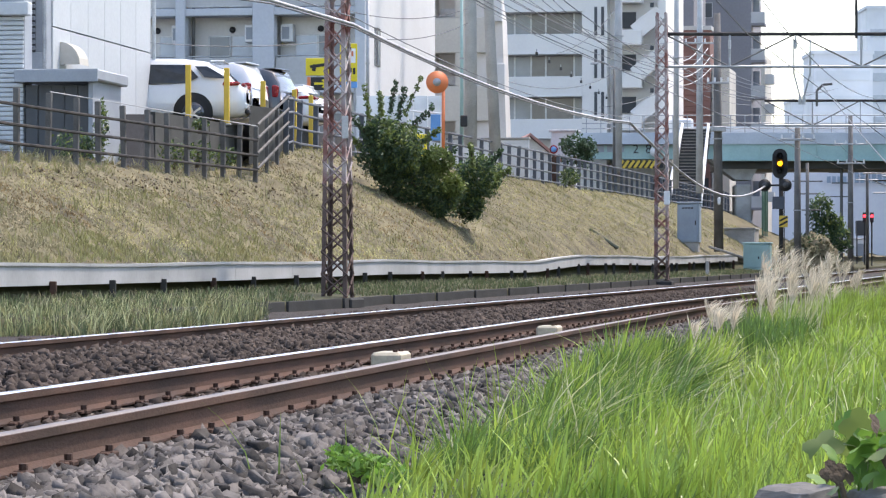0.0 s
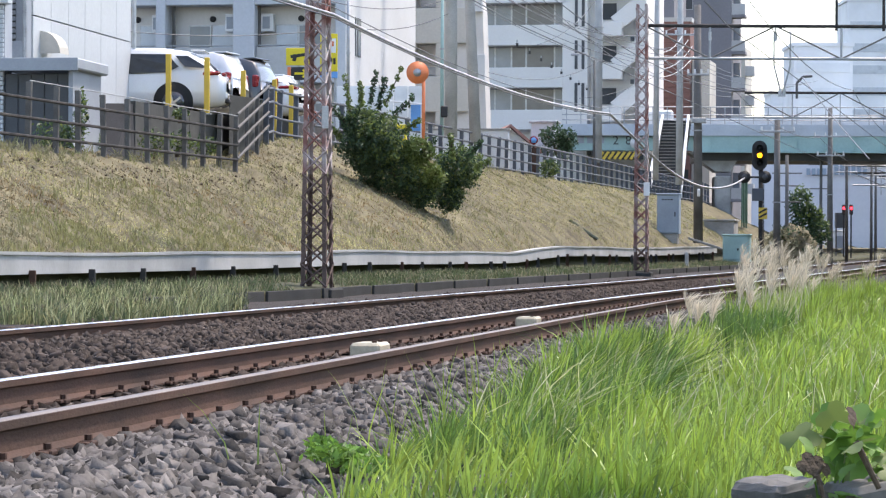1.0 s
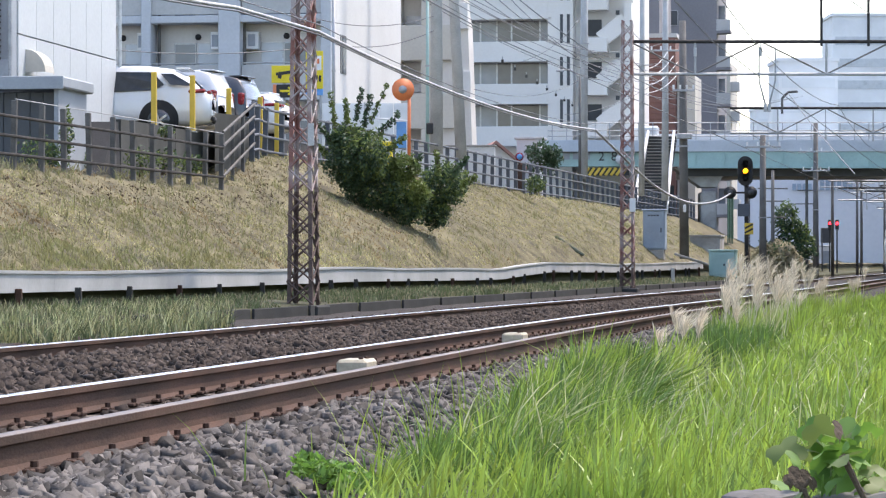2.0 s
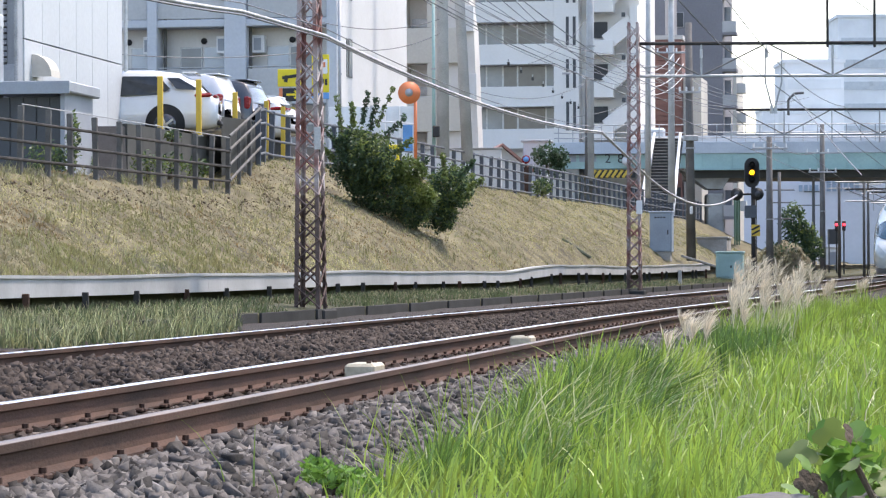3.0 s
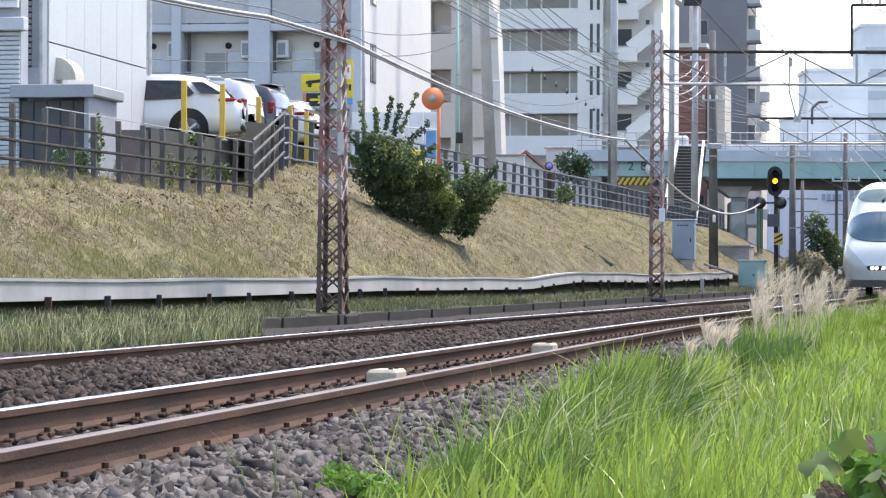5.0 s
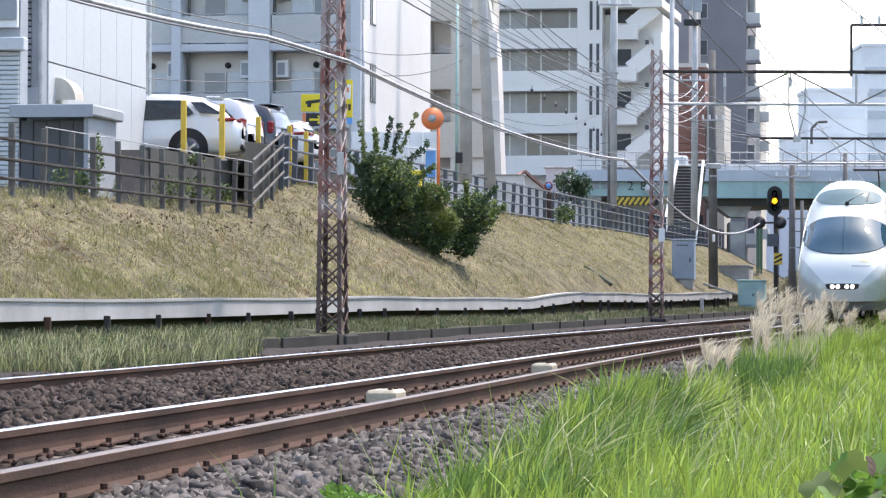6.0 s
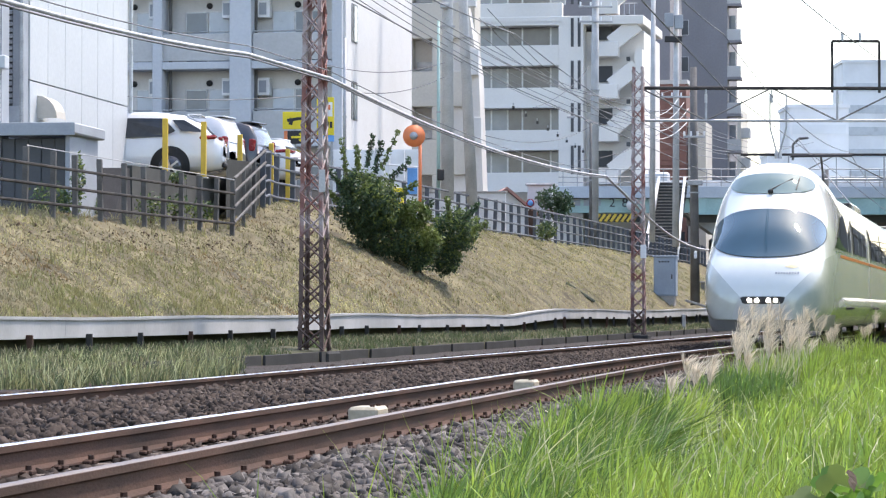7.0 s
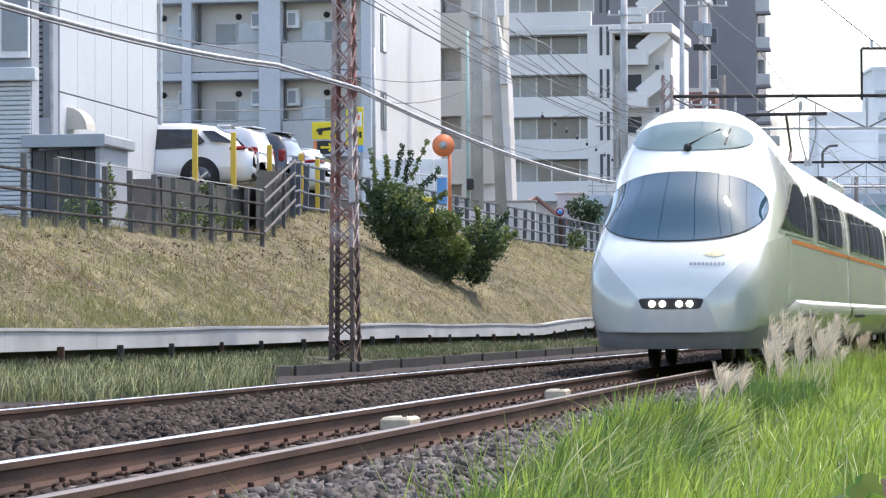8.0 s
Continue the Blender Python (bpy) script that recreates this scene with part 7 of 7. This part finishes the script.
# ---- broad-leaved plant and kerb stone close to the camera ----
def lobed_leaf(e, c, size, tilt, turn, mat, name="leaf"):
    n = 15
    V = [(0, 0, 0)]
    for k in range(n):
        a = -2.5 + 5.0 * k / (n - 1)
        r = size * (0.62 + 0.38 * abs(math.cos(a * 2.1))) * (1.1 if abs(a) < 0.4 else 1)
        V.append((r * math.sin(a), r * math.cos(a), 0.10 * size * math.sin(3 * a) - 0.25 * r * r / size))
    ob = mesh(name, V, [(0, k, k + 1) for k in range(1, n)], mat, e, smooth=True)
    ob.matrix_basis = pose(*c, tilt, 0, turn)


bp2 = tagged(new("broadleaf_plant"), "bright green lobed broad-leaved plant growing beside the verge", "plant")
for k in range(85):
    q = rng.uniform(0, 1)
    c = Vector((1.34 + rng.normal(0, 0.07), 9.6 + rng.normal(0, 0.15), -0.22 + 0.36 * q))
    lobed_leaf(bp2, c, rng.uniform(0.035, 0.075), rng.uniform(10, 75), rng.uniform(0, 360), M["leaf_fresh"] if k % 4 else M["leaf_light"])
for k in range(6):
    a = Vector((1.32 + rng.normal(0, 0.05), 9.6, -0.34))
    tube("stem", a, a + Vector((rng.normal(0, 0.06), rng.normal(0, 0.06), rng.uniform(0.2, 0.42))), 0.005, M["leaf_fresh"], bp2, 0.003, 6)
for px_l, z_l in ((1.32, 0.13), (1.18, -0.01), (1.21, -0.02)):
    lobed_leaf(bp2, (px_l, 9.4, z_l), 0.045, 70, 20 + 40 * (px_l > 1.25), M["bark"], "withered_leaf")
for a, b, r in (((1.305, 9.3, 0.07), (1.375, 9.3, -0.07), 0.011), ((1.19, 9.3, -0.03), (1.235, 9.3, -0.2), 0.008), ((1.165, 9.3, -0.09), (1.17, 9.3, -0.25), 0.010), ((1.21, 9.3, 0.0), (1.185, 9.32, -0.04), 0.006)):
    tube("broken_stem", a, b, r, M["bark"], bp2, r * 0.8, 7, "broken brown woody stem")
kerb = tagged(new("kerb_stone"), "broken grey concrete kerb piece in the grass", "stone")
bm = bmesh.new()
add_box(bm, (1.13, 9.8, -0.15), (0.19, 0.3, 0.14), 0.02, pose(0, 0, 0, 0, -8, 25))
bmesh.ops.subdivide_edges(bm, edges=bm.edges[:], cuts=4, use_grid_fill=True)
for vtx in bm.verts:
    vtx.co += 0.012 * Vector(noise.noise_vector(vtx.co * 14)) + 0.004 * Vector(noise.noise_vector(vtx.co * 50))
part("block", bm, M["pole_dark"], kerb)
bm = bmesh.new()
add_box(bm, (1.37, 9.5, -0.14), (0.2, 0.3, 0.16), 0.02, pose(0, 0, 0, 0, -10, 10))
part("block", bm, M["pole_dark"], kerb)


# ---- ballast stones ----
def stones(name, y, v, z, size, mat, label):
    n = len(y)
    p = line_points(y, v)
    p[:, 2] += z
    c = np.array([[-1, -1, -1], [1, -1, -1], [1, 1, -1], [-1, 1, -1], [-1, -1, 1], [1, -1, 1], [1, 1, 1], [-1, 1, 1]]) * 0.5
    V = c[None] * (1 + rng.normal(0, 0.30, (n, 8, 3)))
    V *= (size[:, None] * rng.uniform(0.45, 1.45, (n, 3)))[:, None, :]
    q = rng.normal(0, 1, (n, 4))
    q /= np.linalg.norm(q, axis=1)[:, None]
    w, x, yy, zz = q.T
    R = np.stack([1 - 2 * (yy * yy + zz * zz), 2 * (x * yy - w * zz), 2 * (x * zz + w * yy), 2 * (x * yy + w * zz), 1 - 2 * (x * x + zz * zz), 2 * (yy * zz - w * x), 2 * (x * zz - w * yy), 2 * (yy * zz + w * x), 1 - 2 * (x * x + yy * yy)], 1).reshape(n, 3, 3)
    V = np.einsum("nij,nkj->nki", R, V) + p[:, None]
    T = np.array([[0, 2, 1], [0, 3, 2], [4, 5, 6], [4, 6, 7], [0, 1, 5], [0, 5, 4], [1, 2, 6], [1, 6, 5], [2, 3, 7], [2, 7, 6], [3, 0, 4], [3, 4, 7]])
    return tri_mesh(name, V.reshape(-1, 3), (np.arange(n)[:, None, None] * 8 + T[None]).reshape(-1, 3), mat, label, "ballast")


n = 40000
y = 9.5 + 55 * rng.uniform(0, 1, n) ** 1.7
v = rng.uniform(1.5, 3.27, n)
z = np.where(v < 2.4, -0.33, np.where(v < 2.75, -0.33 + (v - 2.4) * 0.4, -0.19)) + rng.uniform(-0.01, 0.025, n)
stones("ballast_stones", y, v, z, rng.uniform(0.024, 0.058, n), M["stone"], "loose grey crushed stones of the near shoulder")
n = 27000
y = 11 + 70 * rng.uniform(0, 1, n) ** 1.5
v = rng.uniform(4.55, 7.24, n)
z = np.interp(v, [4.5, 5.2, 5.9, 7.0, 7.3], [-0.18, -0.16, -0.12, -0.13, -0.14]) + rng.uniform(-0.01, 0.03, n)
stones("ballast_stones", y, v, z, rng.uniform(0.028, 0.06, n), M["stone_rust"], "rust-brown crushed stones between the rails")
n = 9000
y = np.concatenate([12 + 40 * rng.uniform(0, 1, 2500) ** 1.4, 24 + 80 * rng.uniform(0, 1, 6500) ** 1.3])
v = np.concatenate([rng.uniform(3.47, 4.34, 2500), rng.uniform(7.45, 9.9, 6500)])
z = np.where(v < 5, -0.19, np.interp(v, [7.4, 8.2, 9.2, 11], [-0.14, -0.16, -0.25, -0.2])) + rng.uniform(-0.01, 0.02, n)
stones("ballast_stones", y, v, z, rng.uniform(0.03, 0.065, n), M["stone_rust"], "brown crushed stones beside the far rail")

# soil clods and litter below the fence corner
n = 420
y = np.concatenate([rng.uniform(54, 88, 300), rng.uniform(84, 150, 120)])
u = np.concatenate([rng.uniform(0.55, 1.0, 300) ** 0.6, rng.uniform(0.1, 1.0, 120)])
tv = np.array([top_v(a) for a in y])
tz = np.array([top_z(a) for a in y])
v = 14.0 + u * (tv - 14.6)
z = 0.6 + 0.27 * (tz - 0.6) + u * (tz - 0.25 - 0.6 - 0.27 * (tz - 0.6))
stones("soil_clods", y, v, z + 0.03, rng.uniform(0.012, 0.04, n), M["soil_clod"], "dark soil clods scattered on the upper slope")

# straw litter raked over the slope
n = 22000
y = 46 + 85 * rng.uniform(0, 1, n) ** 1.5
u = rng.uniform(0.0, 1.0, n)
tv = np.array([top_v(a) for a in y])
tz = np.array([top_z(a) for a in y])
v = 14.0 + u * (tv - 14.6)
z = 0.6 + 0.27 * (tz - 0.6) + u * (tz - 0.25 - 0.6 - 0.27 * (tz - 0.6))
q = line_points(y, v)
z = z + np.array([lumps(a, b) for a, b in q[:, :2]])
stones("straw_litter", y, v, z + 0.02, rng.uniform(0.006, 0.022, n), M["straw"], "clumps of dry straw litter on the mown slope")

# ---- sleepers and rail clips ----
bm = bmesh.new()
add_box(bm, (0, 0, -0.08), (2.0, 0.2, 0.16), 0.01)
sl0 = tagged(part("sleeper", bm, M["sleeper"]), "weathered sleeper half buried in ballast", "sleeper", "sleepers")
for i in range(100):
    y = 9.0 + 0.6 * i
    o = sl0 if i == 0 else sl0.copy()
    if i:
        scene.collection.objects.link(o)
    o.matrix_basis = pose(*at(y, 3.9 - float(line_shift(y)), -0.158), 0, 0, along(y))
bm = bmesh.new()
add_box(bm, (0, 0, 0.004), (0.06, 0.08, 0.025), 0.006)
add_tube(bm, (0.0, 0, 0.01), (0.0, 0, 0.04), 0.017, n=6)
add_box(bm, (0.0, -0.065, 0.004), (0.04, 0.05, 0.018), 0.004)
clip0 = part("rail_clip", bm, M["rust"], near_rail)
first = True
for v, par, m in ((RAIL_NEAR - 0.095, near_rail, 90), (RAIL_MID - 0.095, mid_rail, 90)):
    for i in range(m):
        y = 9.0 + 0.6 * i
        o = clip0 if first else clip0.copy()
        if not first:
            scene.collection.objects.link(o)
            o.parent = par
        first = False
        o.matrix_basis = pose(*at(y, v - float(line_shift(y)), -0.148), 0, 0, along(y) + rng.normal(0, 4))


def motions():
    """The train rolls towards the camera at a steady speed."""
    times = [i * 0.25 for i in range(33)]
    walk(lead_car, [(t, track_pose(train_y(t), CAR1)) for t in times])
    for i, car in enumerate(train_cars):
        walk(car, [(t, track_pose(train_y(t) + (CAR1 + 0.25 + i * (CAR + 0.25)) * 0.985, CAR)) for t in times])


motions()
